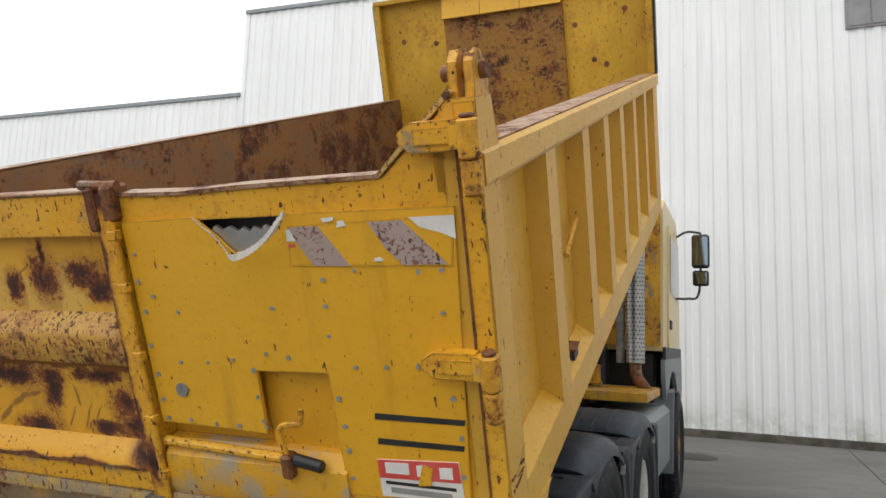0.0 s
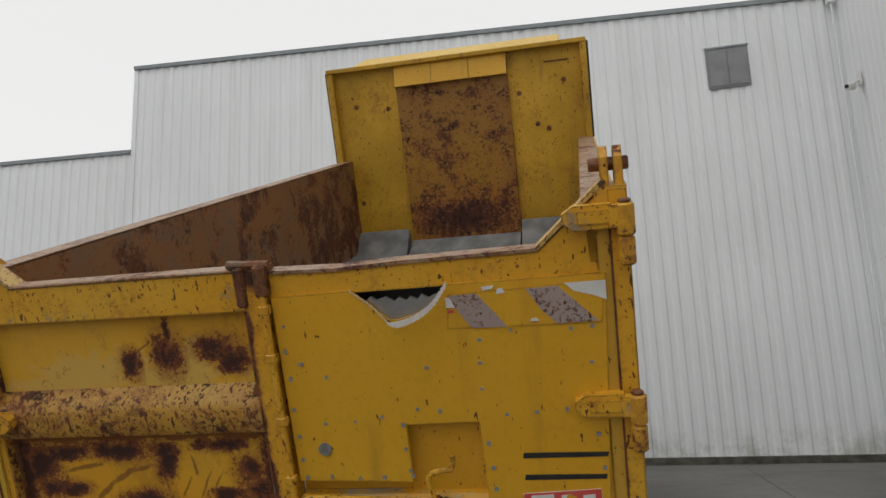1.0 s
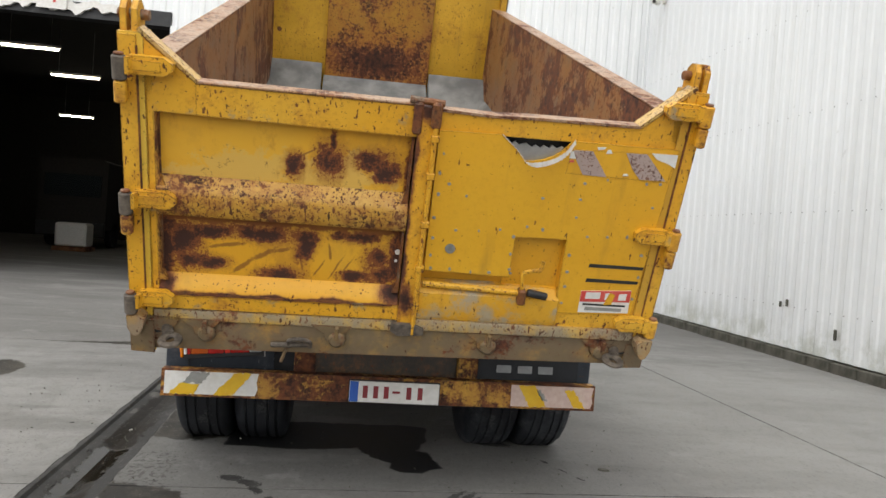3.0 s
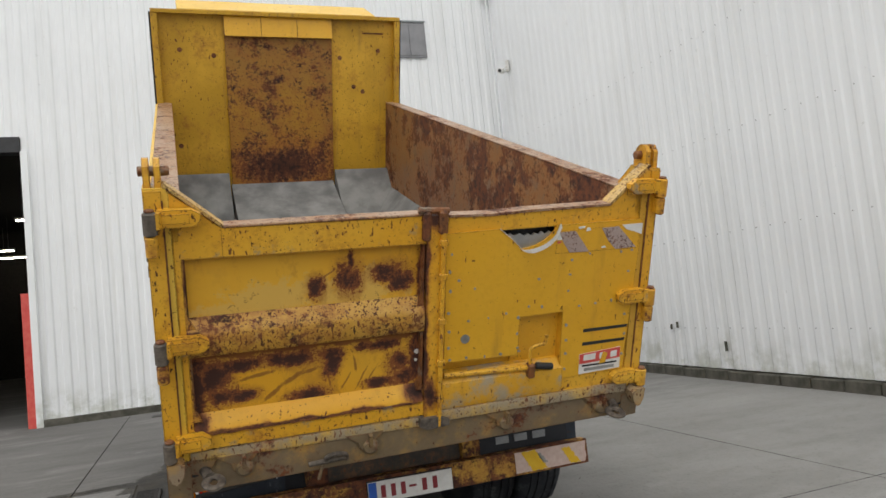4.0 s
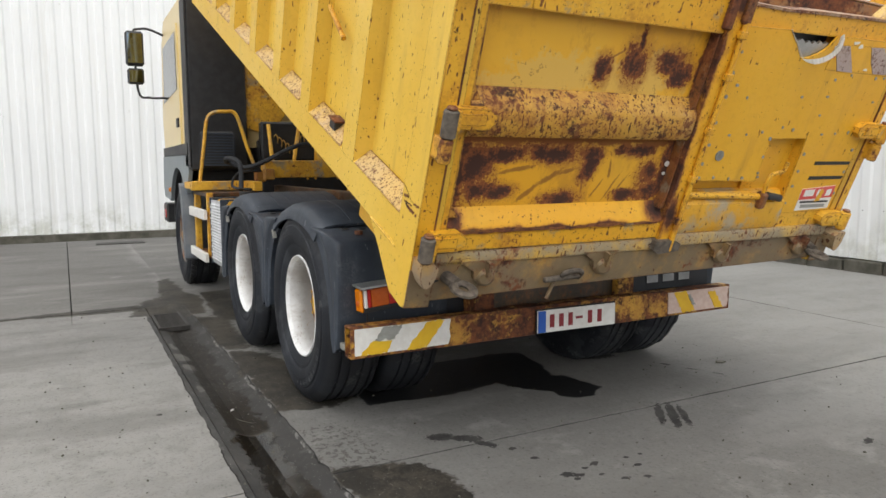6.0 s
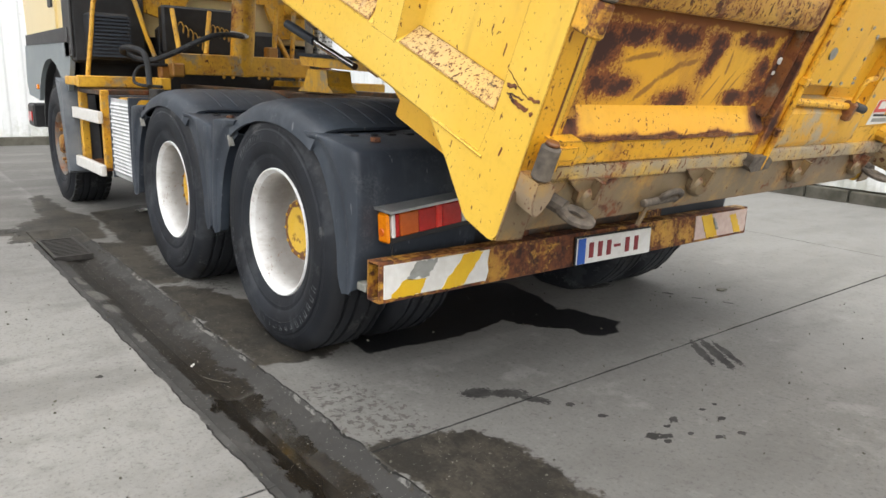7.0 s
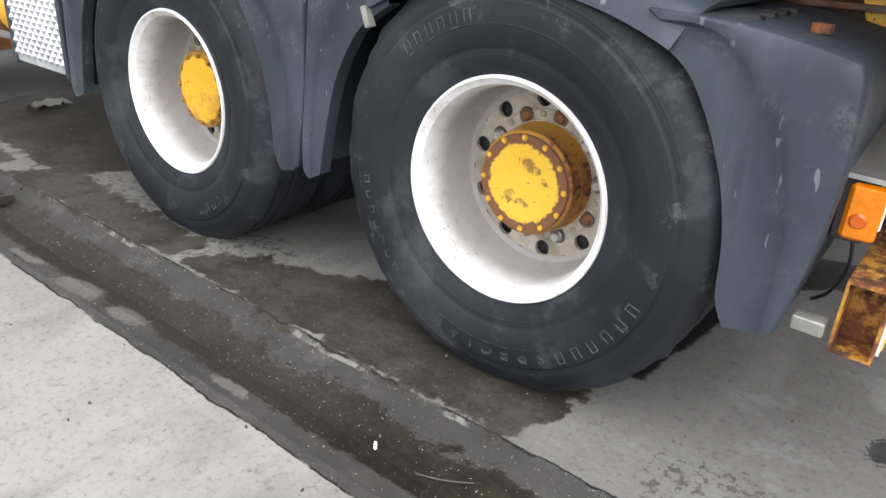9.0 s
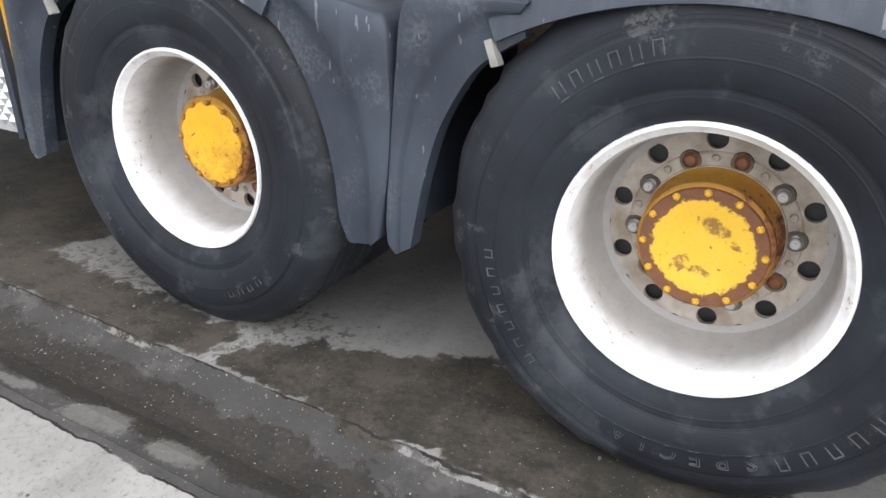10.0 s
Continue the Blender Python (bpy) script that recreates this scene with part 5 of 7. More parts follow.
        for k in range(10):
            a = 2 * math.pi * k / 10 + 0.314
            m2 = Matrix.Translation((0, 0.166 * math.cos(a), 0.166 * math.sin(a)))
            if k:
                again(seat, ob, m2)
            else:
                seat.matrix_local = m2
        part("hub", lathe(((0.15, 0.208), (0.144, 0.2), (0.138, 0.19), (0.134, 0.14), (0.139, 0.137), (0.139, 0.122), (0.134, 0.117), (0.06, 0.1165)), 56), M_HUBSIDE, ob, "rusty yellow hub side")
        lobes = [(0.119 + (0.0035 if scallop else 0.0) * math.cos(12 * 2 * math.pi * j / 120), 2 * math.pi * j / 120) for j in range(120)]
        bm = bmesh.new()
        rings = [[bm.verts.new((dx, (r + dr) * f * math.cos(a), (r + dr) * f * math.sin(a))) for r, a in lobes] for dr, f, dx in ((0.012 * flat, 1, 0.118), (0.012 * flat, 1, 0.1115 + 0.002 * flat), (-0.006 + 0.016 * flat, 1, 0.1095), (0, 0.52, 0.1085), (0, 0.47, 0.111), (0, 0.3, 0.1095))]
        for a, b in zip(rings, rings[1:]):
            for j in range(120):
                k = (j + 1) % 120
                bm.faces.new((a[j], a[k], b[k], b[j]))
        bm.faces.new(rings[-1])
        part("hub_cap", bm, M_HUB if scallop else M_HUBWORN, ob, "yellow hub cap with a scalloped edge" if scallop else "yellow hub cap with a rusty rim and rust patches")
        bolt = part("hub_bolt", lathe(((0, 0.1035), (0.0055, 0.1035), (0.0085, 0.106), (0.0085, 0.119)), 6), M_HUBSIDE if scallop else M_HUB, ob)
        for k in range(12):
            a = 2 * math.pi * (k + 0.5) / 12
            m2 = Matrix.Translation((0, 0.122 * math.cos(a), 0.122 * math.sin(a)))
            if k:
                again(bolt, ob, m2)
            else:
                bolt.matrix_local = m2
        for r, a0, a1, n, hgt in marks:
            tagged(part("lettering", arc_bars(r, a0 - turn, a1 - turn, n, hgt), M_EMBOSS, ob, "raised unreadable marks on the sidewall"), kind="stuff")
    if kind == "front":
        nut = part("wheel_nut", lathe(((0, 0.01), (0.012, 0.01), (0.015, 0.015), (0.015, 0.045)), 8), M_HUBSIDE, ob, "rusty wheel nut")
        nut.location = (0, 0.168, 0)
        for k in range(1, 10):
            a = 2 * math.pi * k / 10
            again(nut, ob, Matrix.Translation((0, 0.168 * math.cos(a), 0.168 * math.sin(a))))
        part("hub", lathe(((0, -0.01), (0.07, -0.01), (0.085, 0.0), (0.09, 0.05)), 28), M_HUBSIDE, ob, "rusty hub")
    return ob


AXLES = (0.858, 2.262)
for sx in (-1, 1):
    for n, ay in enumerate(AXLES):
        turn = (12, 47)[n] + (0 if sx < 0 else 20)
        marks = ((0.425, 318, 345, 6, 0.035), (0.425, 226, 262, 7, 0.018), (0.43, 112, 146, 6, 0.03)) if n == 0 else ((0.42, 140, 158, 4, 0.025), (0.42, 225, 250, 4, 0.02))
        hub = wheel(sx * 1.235, ay, sx, "drive", turn, marks, n == 1)
        if sx < 0 and n == 0:
            around("SPECIAL", 0.405, 154, 199, 0.052, hub, turn)
        wheel(sx * 0.885, ay, sx, "inner")
    wheel(sx * 1.21, 5.4, sx, "front", 10)
for ay in AXLES:
    part("axle", rod((-1.0, ay, 0.524), (1.0, ay, 0.524), 0.085, 16), M_RUST, truck, "rusty drive axle")
    bm = bmesh.new()
    bmesh.ops.create_uvsphere(bm, u_segments=20, v_segments=12, radius=0.22, matrix=Matrix.Translation((0, ay, 0.54)))
    part("differential", bm, M_RUST, truck)
part("axle", rod((-0.9, 5.4, 0.45), (0.9, 5.4, 0.45), 0.06, 12), M_RUST, truck)


# ---- chassis
for sx in (-1, 1):
    part("chassis_rail", prism(((0, 0.72), (0.08, 0.72), (0.08, 0.735), (0.015, 0.735), (0.015, 0.985), (0.08, 0.985), (0.08, 1.0), (0, 1.0)) if sx > 0 else
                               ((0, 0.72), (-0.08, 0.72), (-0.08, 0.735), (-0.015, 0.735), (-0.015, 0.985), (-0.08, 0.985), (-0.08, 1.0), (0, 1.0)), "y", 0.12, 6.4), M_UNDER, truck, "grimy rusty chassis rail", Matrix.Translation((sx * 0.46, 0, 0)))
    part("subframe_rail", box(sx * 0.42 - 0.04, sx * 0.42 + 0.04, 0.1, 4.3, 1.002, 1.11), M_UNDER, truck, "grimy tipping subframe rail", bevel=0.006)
    part("spring", prism(((0.55, 0.72), (2.55, 0.72), (2.3, 0.62), (1.56, 0.5), (0.8, 0.62)), "x", sx * 0.54 - 0.045, sx * 0.54 + 0.045), M_RUST, truck, "rusty leaf spring", bevel=0.01)
    part("pivot_plate", prism(((0.02, 0.74), (0.2, 0.72), (0.3, 1.02), (0.1, 1.06), (-0.03, 0.96)), "x", sx * 0.5 - 0.02, sx * 0.5 + 0.02), M_FRAME, truck, "rusty yellow pivot plate", bevel=0.006)
for cy in (0.2, 1.55, 3.0, 4.2):
    part("crossmember", box(-0.46, 0.46, cy - 0.05, cy + 0.05, 0.76, 0.95), M_UNDER, truck, bevel=0.008)
part("rear_crossbeam", box(-0.5, 0.5, 0.13, 0.2, 0.52, 0.78), M_UNDER, truck, "grimy rusty rear crossbeam", bevel=0.008)
part("pivot_shaft", rod((-0.62, 0.05, 0.97), (0.62, 0.05, 0.97), 0.045, 14), M_RUST, truck)
part("stabiliser_block", prism(((1.62, 1.12), (2.06, 1.12), (1.98, 1.16), (1.93, 1.255), (1.7, 1.245), (1.68, 1.16)), "x", -0.5, -0.34), M_FRAME, truck, "yellow bracket on the subframe", bevel=0.01)
part("stabiliser_block", prism(((1.62, 1.12), (2.06, 1.12), (1.98, 1.16), (1.93, 1.255), (1.7, 1.245), (1.68, 1.16)), "x", 0.34, 0.5), M_FRAME, truck, bevel=0.01)
for sx in (-1, 1):
    bar_top = part("bearer_bar", prism([(0.3, 1.2), (1.12, 1.237), (2.07, 1.273), (2.09, 1.33), (1.12, 1.285), (0.3, 1.25)], "x", sx * 0.42 - 0.05, sx * 0.42 + 0.05), M_FRAME, truck, "yellow bearer bar with a black rubber top", bevel=0.006)
    part("rubber_pad", prism([(0.3, 1.252), (1.12, 1.287), (2.1, 1.332), (2.1, 1.35), (1.12, 1.305), (0.3, 1.27)], "x", sx * 0.42 - 0.06, sx * 0.42 + 0.06), M_RUBBER, bar_top, "worn black rubber", bevel=0.004)
part("hoist_beam", box(-0.62, 0.62, 3.98, 4.18, 1.19, 1.36), M_FRAME, truck, "yellow hoist cross beam with bolts", bevel=0.008)
bolt = part("bolt", rod((0, 0, 0), (0, -0.014, 0), 0.014, 6), M_FRAME, truck)
bolt.location = (-0.2, 3.98, 1.18)
for bx, bz in ((-0.2, 1.26), (-0.12, 1.18), (-0.12, 1.26), (0.12, 1.18), (0.12, 1.26), (0.2, 1.18), (0.2, 1.26)):
    again(bolt, truck, Matrix.Translation((bx, 3.98, bz)))

# ---- hoist
part("hoist_cylinder", rod((0, 4.08, 1.2), (0, 3.95, 2.0), 0.1, 24), M_FRAME, truck, "yellow outer hoist cylinder")
part("hoist_stage", rod((0, 3.95, 2.0), (0, 3.86, 2.5), 0.08, 24), M_STEEL, truck, "bright hoist stage")
part("hoist_stage", rod((0, 3.86, 2.5), (0, 3.8, 2.8), 0.065, 24), M_CHROME, truck, "bright hoist stage")
part("hoist_collar", rod((0, 3.965, 1.9), (0, 3.945, 2.02), 0.115, 24), M_RUST, truck)
part("hydraulic_hose", tube(curve(((0.0, 3.95, 1.52), (-0.35, 3.8, 1.5), (-0.75, 4.0, 1.3), (-0.95, 4.1, 1.34), (-1.0, 3.9, 1.38), (-0.95, 3.6, 1.33), (-1.0, 3.35, 1.1))), 0.022), M_RUBBER, truck, "black hydraulic hose")
part("hose_end", rod((0.0, 3.95, 1.52), (-0.16, 3.88, 1.53), 0.026, 10), M_STEEL, truck)
part("damper", rod((-0.59, 2.0, 1.507), (-0.6, 1.65, 1.4), 0.026, 14), M_FENDER, truck, "dark grey prop cylinder")
part("damper_rod", rod((-0.6, 1.65, 1.4), (-0.61, 1.21, 1.265), 0.018, 12), M_CHROME, truck, "chrome prop rod")


# ---- rear under-run bar, plate and lamps
bm = bmesh.new()
rings = [[bm.verts.new((x, y, z)) for y, z in ((a, b), (0.077 - a, b), (0.077 - a, 0.99 - b), (a, 0.99 - b))] for x, a, b in ((-1.17, 0.006, 0.426), (-1.25, 0.006, 0.426), (-1.25, 0, 0.42), (1.25, 0, 0.42), (1.25, 0.006, 0.426), (1.17, 0.006, 0.426))]
for a, b in zip(rings, rings[1:]):
    for i in range(4):
        bm.faces.new((a[i], a[(i + 1) % 4], b[(i + 1) % 4], b[i]))
bm.faces.new(rings[0]), bm.faces.new(rings[-1])
bar = part("underrun_bar", bm, M_BARPAINT, truck, "rusty rectangular tube under-run bar with open ends")
part("bar_bracket", box(-0.54, -0.42, 0.077, 0.2, 0.42, 0.8), M_BARPAINT, truck, "rusty bar bracket", bevel=0.005)
part("bar_bracket", box(0.42, 0.54, 0.077, 0.2, 0.42, 0.8), M_BARPAINT, truck, "rusty bar bracket", bevel=0.005)


def ragged(points, amp, rng, n=7):
    """A closed outline whose sides are broken into small uneven steps."""
    out = []
    for p, q in zip(points, points[1:] + points[:1]):
        for k in range(n):
            f = k / n
            j = amp if k else amp * 0.3
            out.append((p[0] + (q[0] - p[0]) * f + rng.uniform(-j, j), p[1] + (q[1] - p[1]) * f + rng.uniform(-j, j)))
    return out


def warning_plate(x0, x1, film, strips, seed):
    """A peeling warning plate: slanted strips given by their lower and upper ends as shares of the plate's length."""
    rng = random.Random(seed)
    at = lambda f, h: (min(max(x0 + (x1 - x0) * f, x0 + 0.004), x1 - 0.004), 0.4345 + 0.126 * h)
    torn = [at(0, 0), at(0.45, 0), at(0.96, 0), at(0.985, 0.3), at(0.97, 0.6), at(0.99, 1), at(0.5, 1), at(0, 1)]
    board = part("warning_plate", prism(torn, "y", -0.006, -0.0005), film, bar, "peeling pale and yellow warning plate")
    for mt, label, lo, hi, quad in strips:
        (a, b, c, d) = quad
        pts = ragged([at(a, lo), at(b, lo), at(d, hi), at(c, hi)], 0.0055, rng, 9)
        part("strip", prism(pts, "y", -0.0085, -0.006), mt, board, label)
    return board


warning_plate(-1.235, -0.72, M_WHITE, ((M_STRIPEY, "chipped yellow strip", 0.0, 0.46, (0.06, 0.31, 0.16, 0.38)), (M_STRIPEG, "grey bare strip", 0.5, 1.0, (0.2, 0.4, 0.29, 0.48)), (M_STRIPEY, "chipped yellow strip", 0.0, 1.0, (0.52, 0.72, 0.73, 0.92))), 3)
warning_plate(0.73, 1.245, M_WHITEPINK, ((M_STRIPEY, "chipped yellow strip", 0.0, 1.0, (0.23, 0.43, 0.09, 0.28)), (M_STRIPEG, "grey bare scrap", 0.3, 0.8, (0.38, 0.44, 0.31, 0.36)), (M_STRIPEY, "chipped yellow strip", 0.0, 0.85, (0.76, 0.89, 0.64, 0.75))), 4)

plate = part("number_plate", box(-0.215, 0.3, -0.03, -0.022, 0.43, 0.55), M_WHITE, truck, "white number plate with dark red characters", pose(0, 0, 0, 0, 0, -1.5), bevel=0.002)
part("plate_strip", box(-0.213, -0.165, -0.033, -0.03, 0.432, 0.548), M_BLUE, plate, "blue strip")
char = part("character", box(-0.014, 0.014, -0.033, -0.03, 0.455, 0.525), M_DARKRED, plate, "dark red bar in place of a character")
char.location = (-0.125, 0, 0)
for cx in (-0.065, -0.005, 0.125, 0.19):
    again(char, plate, Matrix.Translation((cx, 0, 0)))
part("dash", box(0.03, 0.075, -0.033, -0.03, 0.487, 0.5), M_DARKRED, plate)
part("plate_holder", box(-0.22, 0.305, -0.022, -0.012, 0.425, 0.556), M_BLACK, plate, bevel=0.002)
part("strut", box(-0.15, 0.2, -0.02, 0.0, 0.44, 0.53), M_RUST, plate)


def tail_lamp():
    lamp = part("tail_lamp", box(-1.19, -0.78, 0.08, 0.14, 0.64, 0.765), M_BLACK, truck, "tail lamp in a steel housing", bevel=0.004)
    part("hood", prism(((0.035, 0.766), (0.2, 0.775), (0.2, 0.785), (0.035, 0.776)), "x", -1.205, -0.77), M_STEEL, lamp, "bare steel hood", bevel=0.002)
    part("hood_cheek", prism(((0.04, 0.768), (0.14, 0.768), (0.1, 0.64), (0.06, 0.64)), "x", -0.785, -0.78), M_STEEL, lamp, "bare steel cheek")
    for x0, x1, mt, lb in ((-1.185, -1.168, M_WHITE, "clear edge"), (-1.168, -1.15, M_REDLENS, "red edge"), (-1.15, -1.065, M_ORANGELENS, "orange lens"), (-1.065, -0.985, M_REDLENS, "red lens"), (-0.985, -0.955, M_BRIGHTRED, "bright red reflector"), (-0.955, -0.86, M_REDLENS, "red lens"), (-0.86, -0.795, M_PALEGREY, "grey reversing lens")):
        part("lens", box(x0 + 0.001, x1 - 0.001, 0.058, 0.08, 0.668, 0.757), mt, lamp, lb, bevel=0.004)
    part("side_lens", box(-1.203, -1.186, 0.062, 0.125, 0.648, 0.762), M_AMBER, lamp, "amber side lens", bevel=0.008)

    part("lens_boss", lathe(((0, 0.004), (0.012, 0.004), (0.016, 0.0), (0, 0.0)), 16), M_ORANGELENS, lamp, "round boss in the side lens", Matrix.Translation((-1.203, 0.098, 0.69)) @ Matrix.Rotation(radians(180), 4, "Z"))
    part("cable", tube(curve([(-1.16, 0.1, 0.65), (-1.165, 0.09, 0.58), (-1.14, 0.11, 0.5), (-1.1, 0.14, 0.45)], 5), 0.004, 6), M_RUBBER, lamp, "thin black lamp cable")

    pivot = Matrix.Translation((-1.205, 0.09, 0.776))
    lamp.matrix_local = Matrix.Translation((0.022, 0.0, -0.031)) @ pivot @ Matrix.Rotation(radians(4.5), 4, "Z") @ Matrix.Rotation(radians(-4), 4, "Y") @ Matrix.Diagonal((1.1, 1, 1, 1)) @ pivot.inverted()


tail_lamp()
work = part("work_lamp", box(-0.66, -0.56, 0.08, 0.16, 0.82, 0.93), M_BLACK, truck, "black reversing lamp", bevel=0.015)
part("lens", box(-0.65, -0.57, 0.07, 0.082, 0.835, 0.915), M_WHITE, work, "ribbed clear lens", bevel=0.004)
flap = part("mud_flap", box(0.47, 1.17, 0.105, 0.115, 0.45, 0.74), M_NAVY, truck, "dark rubber mud flap with pale marks")
for k in range(3):
    part("mark", box(0.66 + k * 0.13, 0.75 + k * 0.13, 0.1, 0.105, 0.61, 0.655), M_PALEGREY, flap, "pale mark in place of lettering")
part("mud_flap", box(-1.17, -0.47, 0.2, 0.21, 0.45, 0.74), M_NAVY, truck, "dark rubber mud flap")


# ---- mudguards
def skin(points, x0, x1, thick, material, name, parent, label=""):
    """A bent sheet with thickness: a line of (y, z) points drawn out from x0 to x1."""
    n = len(points)
    inner = []
    for i, (y, z) in enumerate(points):
        a, b = points[max(i - 1, 0)], points[min(i + 1, n - 1)]
        d = Vector((b[0] - a[0], b[1] - a[1])).normalized()
        inner.append((y + d[1] * thick, z - d[0] * thick))
    bm = bmesh.new()
    for i in range(n - 1):
        prism((points[i], points[i + 1], inner[i + 1], inner[i]), "x", x0, x1, bm)
    bmesh.ops.remove_doubles(bm, verts=bm.verts, dist=0.0004)
    return part(name, bm, material, parent, label, smooth=40)


def arch(cy, cz, ry, rz, a0, a1, n=16):
    return [(cy + ry * math.cos(radians(a0 + (a1 - a0) * k / n)), cz + rz * math.sin(radians(a0 + (a1 - a0) * k / n))) for k in range(n + 1)]


def guard_leg(flange, swage, rim, sx, parent, name, way):
    """A moulded leg of a mudguard, lofted between the flange, the swage and the outer edge."""
    line = lambda pts: [(p[1], p[2]) for p in curve([(0, *p) for p in pts], 3)]
    f, w, r = line(flange), line(swage), line(rim)
    bm = bmesh.new()
    rows = []
    for (fy, fz), (wy, wz), (ry, rz) in zip(f, w, r):
        at = lambda t, a, b: a + (b - a) * t
        row = [(1.2, fy, fz), (1.244, fy, fz), (1.246, at(0.5, fy, wy), at(0.5, fz, wz)), (1.249, at(0.86, fy, wy), at(0.86, fz, wz)), (1.258, at(0.97, fy, wy), at(0.97, fz, wz)), (1.262, at(0.12, wy, ry), at(0.12, wz, rz)),
               (1.263, at(0.78, wy, ry), at(0.78, wz, rz)), (1.258, at(0.95, wy, ry), at(0.95, wz, rz)), (1.25, at(0.99, wy, ry), at(0.99, wz, rz)), (1.235, ry, rz), (1.19, ry - way * 0.004, rz), (0.66, ry - way * 0.02, rz)]
        rows.append([bm.verts.new((sx * x, y, z)) for x, y, z in row])
    for a, b in zip(rows, rows[1:]):
        for i in range(len(a) - 1):
            bm.faces.new((a[i], a[i + 1], b[i + 1], b[i]))
    bmesh.ops.recalc_face_normals(bm, faces=bm.faces)
    bmesh.ops.solidify(bm, geom=bm.faces[:], thickness=0.006)
    return part(name, bm, M_FENDER, parent, smooth=42)


def mudguard(sx, cy):
    x_out, x_in = sx * 1.262, sx * 0.6
    lo, hi = min(x_out, x_in), max(x_out, x_in)
    # the arch over the wheel with its rounded outer shoulder
    yc, zc = cy + 0.02, 0.1
    sect = ((0.6, 0.0), (1.08, 0.0), (1.15, -0.003), (1.2, -0.012), (1.235, -0.032), (1.254, -0.06), (1.262, -0.1), (1.25, -0.102), (1.24, -0.064), (1.222, -0.04), (1.19, -0.024), (1.14, -0.016), (0.6, -0.012))
    bm = bmesh.new()
    rings = []
    for k in range(25):
        a = radians(63.5 + 52 * k / 24)
        c, d = math.cos(a), math.sin(a)
        rings.append([bm.verts.new((sx * x, yc + (1.015 + dr) * c, zc + (1.015 + dr) * d)) for x, dr in sect])
    for a, b in zip(rings, rings[1:]):
        for i in range(len(sect)):
            j = (i + 1) % len(sect)
            bm.faces.new((a[i], a[j], b[j], b[i]))
    bm.faces.new(rings[0]), bm.faces.new(rings[-1])
    guard = part("mudguard", bm, M_FENDER, truck, "scuffed dark grey plastic mudguard", smooth=50)
    for k in range(5):
        x = 0.68 + 0.095 * k
        pts = [(sx * x, yc + 1.0105 * math.cos(radians(a)), zc + 1.0105 * math.sin(radians(a))) for a in range(66, 115, 4)]
        part("rib", tube(pts, 0.008, 6), M_FENDER, guard, smooth=80)
    # the rear piece: a flange along the tyre, a curved swage, a flat side and a rounded corner
    dy = cy - 0.85
    flange = [(0.485, 0.95), (0.43, 0.915), (0.39, 0.88), (0.345, 0.81), (0.31, 0.735), (0.283, 0.66), (0.262, 0.56), (0.252, 0.45), (0.225, 0.39)]
    swage = [(0.48, 0.978), (0.4, 0.978), (0.335, 0.95), (0.275, 0.885), (0.23, 0.825), (0.2, 0.755), (0.178, 0.672), (0.168, 0.6), (0.17, 0.405)]
    rim = [(0.52, 1.0), (0.45, 0.996), (0.33, 0.988), (0.17, 0.962), (0.122, 0.93), (0.11, 0.8), (0.113, 0.68), (0.128, 0.55), (0.15, 0.43)]
    shift = (0.04, 0.02, 0.012) if dy > 0 else (0, 0, 0)
    guard_leg(*[[(y + dy + d, z) for y, z in pts] for pts, d in zip((flange, swage, rim), shift)], sx, guard, "rear_guard", -1)
    for k in range(4):
        x = x_out - sx * (0.13 + 0.09 * k)
        part("clip", box(x - 0.02, x + 0.02, cy - 0.5, cy - 0.44 - 0.02 * (k % 2), 0.975, 0.996), M_BLACK, guard, bevel=0.004)
    part("fixing", rod((x_out - sx * 0.16, cy - 0.6, 0.975), (x_out - sx * 0.16, cy - 0.6, 0.993), 0.02, 10), M_RUST, guard)
    # the front leg
    flange = [(0.37, 0.93), (0.428, 0.896), (0.47, 0.865), (0.501, 0.829), (0.54, 0.765), (0.57, 0.7), (0.597, 0.61), (0.618, 0.52), (0.637, 0.418)]
    swage = [(0.38, 0.975), (0.45, 0.972), (0.5, 0.948), (0.546, 0.91), (0.585, 0.86), (0.615, 0.8), (0.645, 0.69), (0.663, 0.57), (0.668, 0.4)]
    rim = [(0.36, 1.0), (0.48, 1.0), (0.6, 0.992), (0.65, 0.975), (0.664, 0.87), (0.676, 0.741), (0.688, 0.6), (0.698, 0.48), (0.694, 0.432)]
    guard_leg([(y + cy, z) for y, z in flange], [(y + cy, z) for y, z in swage], [(y + cy, z) for y, z in rim], sx, guard, "front_guard", 1)
    part("bracket", prism(((cy + 0.415, 0.875), (cy + 0.432, 0.87), (cy + 0.45, 0.92), (cy + 0.437, 0.925)), "x", x_out - sx * 0.02, x_out + sx * 0.004), M_DULL, guard, bevel=0.003)


for sx in (-1, 1):
    mudguard(sx, AXLES[0])
    mudguard(sx, AXLES[1])
    part("guard_strap", box(sx * 1.23 - 0.02, sx * 1.23 + 0.02, 0.09, 0.15, 0.44, 0.47), M_DULL, truck, "steel guard strap", bevel=0.003)


# ---- dump body
body = part("dump_body", box(-1.16, 1.16, 0.02, U1, 0.2, 0.26), M_FLOORDUST, truck, "raised dump body with a floor of dried concrete dust", BODY)


def rail_top(u):
    return 1.3 + 0.0165 * u


def rail_low(u):
    return 0.135 + 0.018 * u


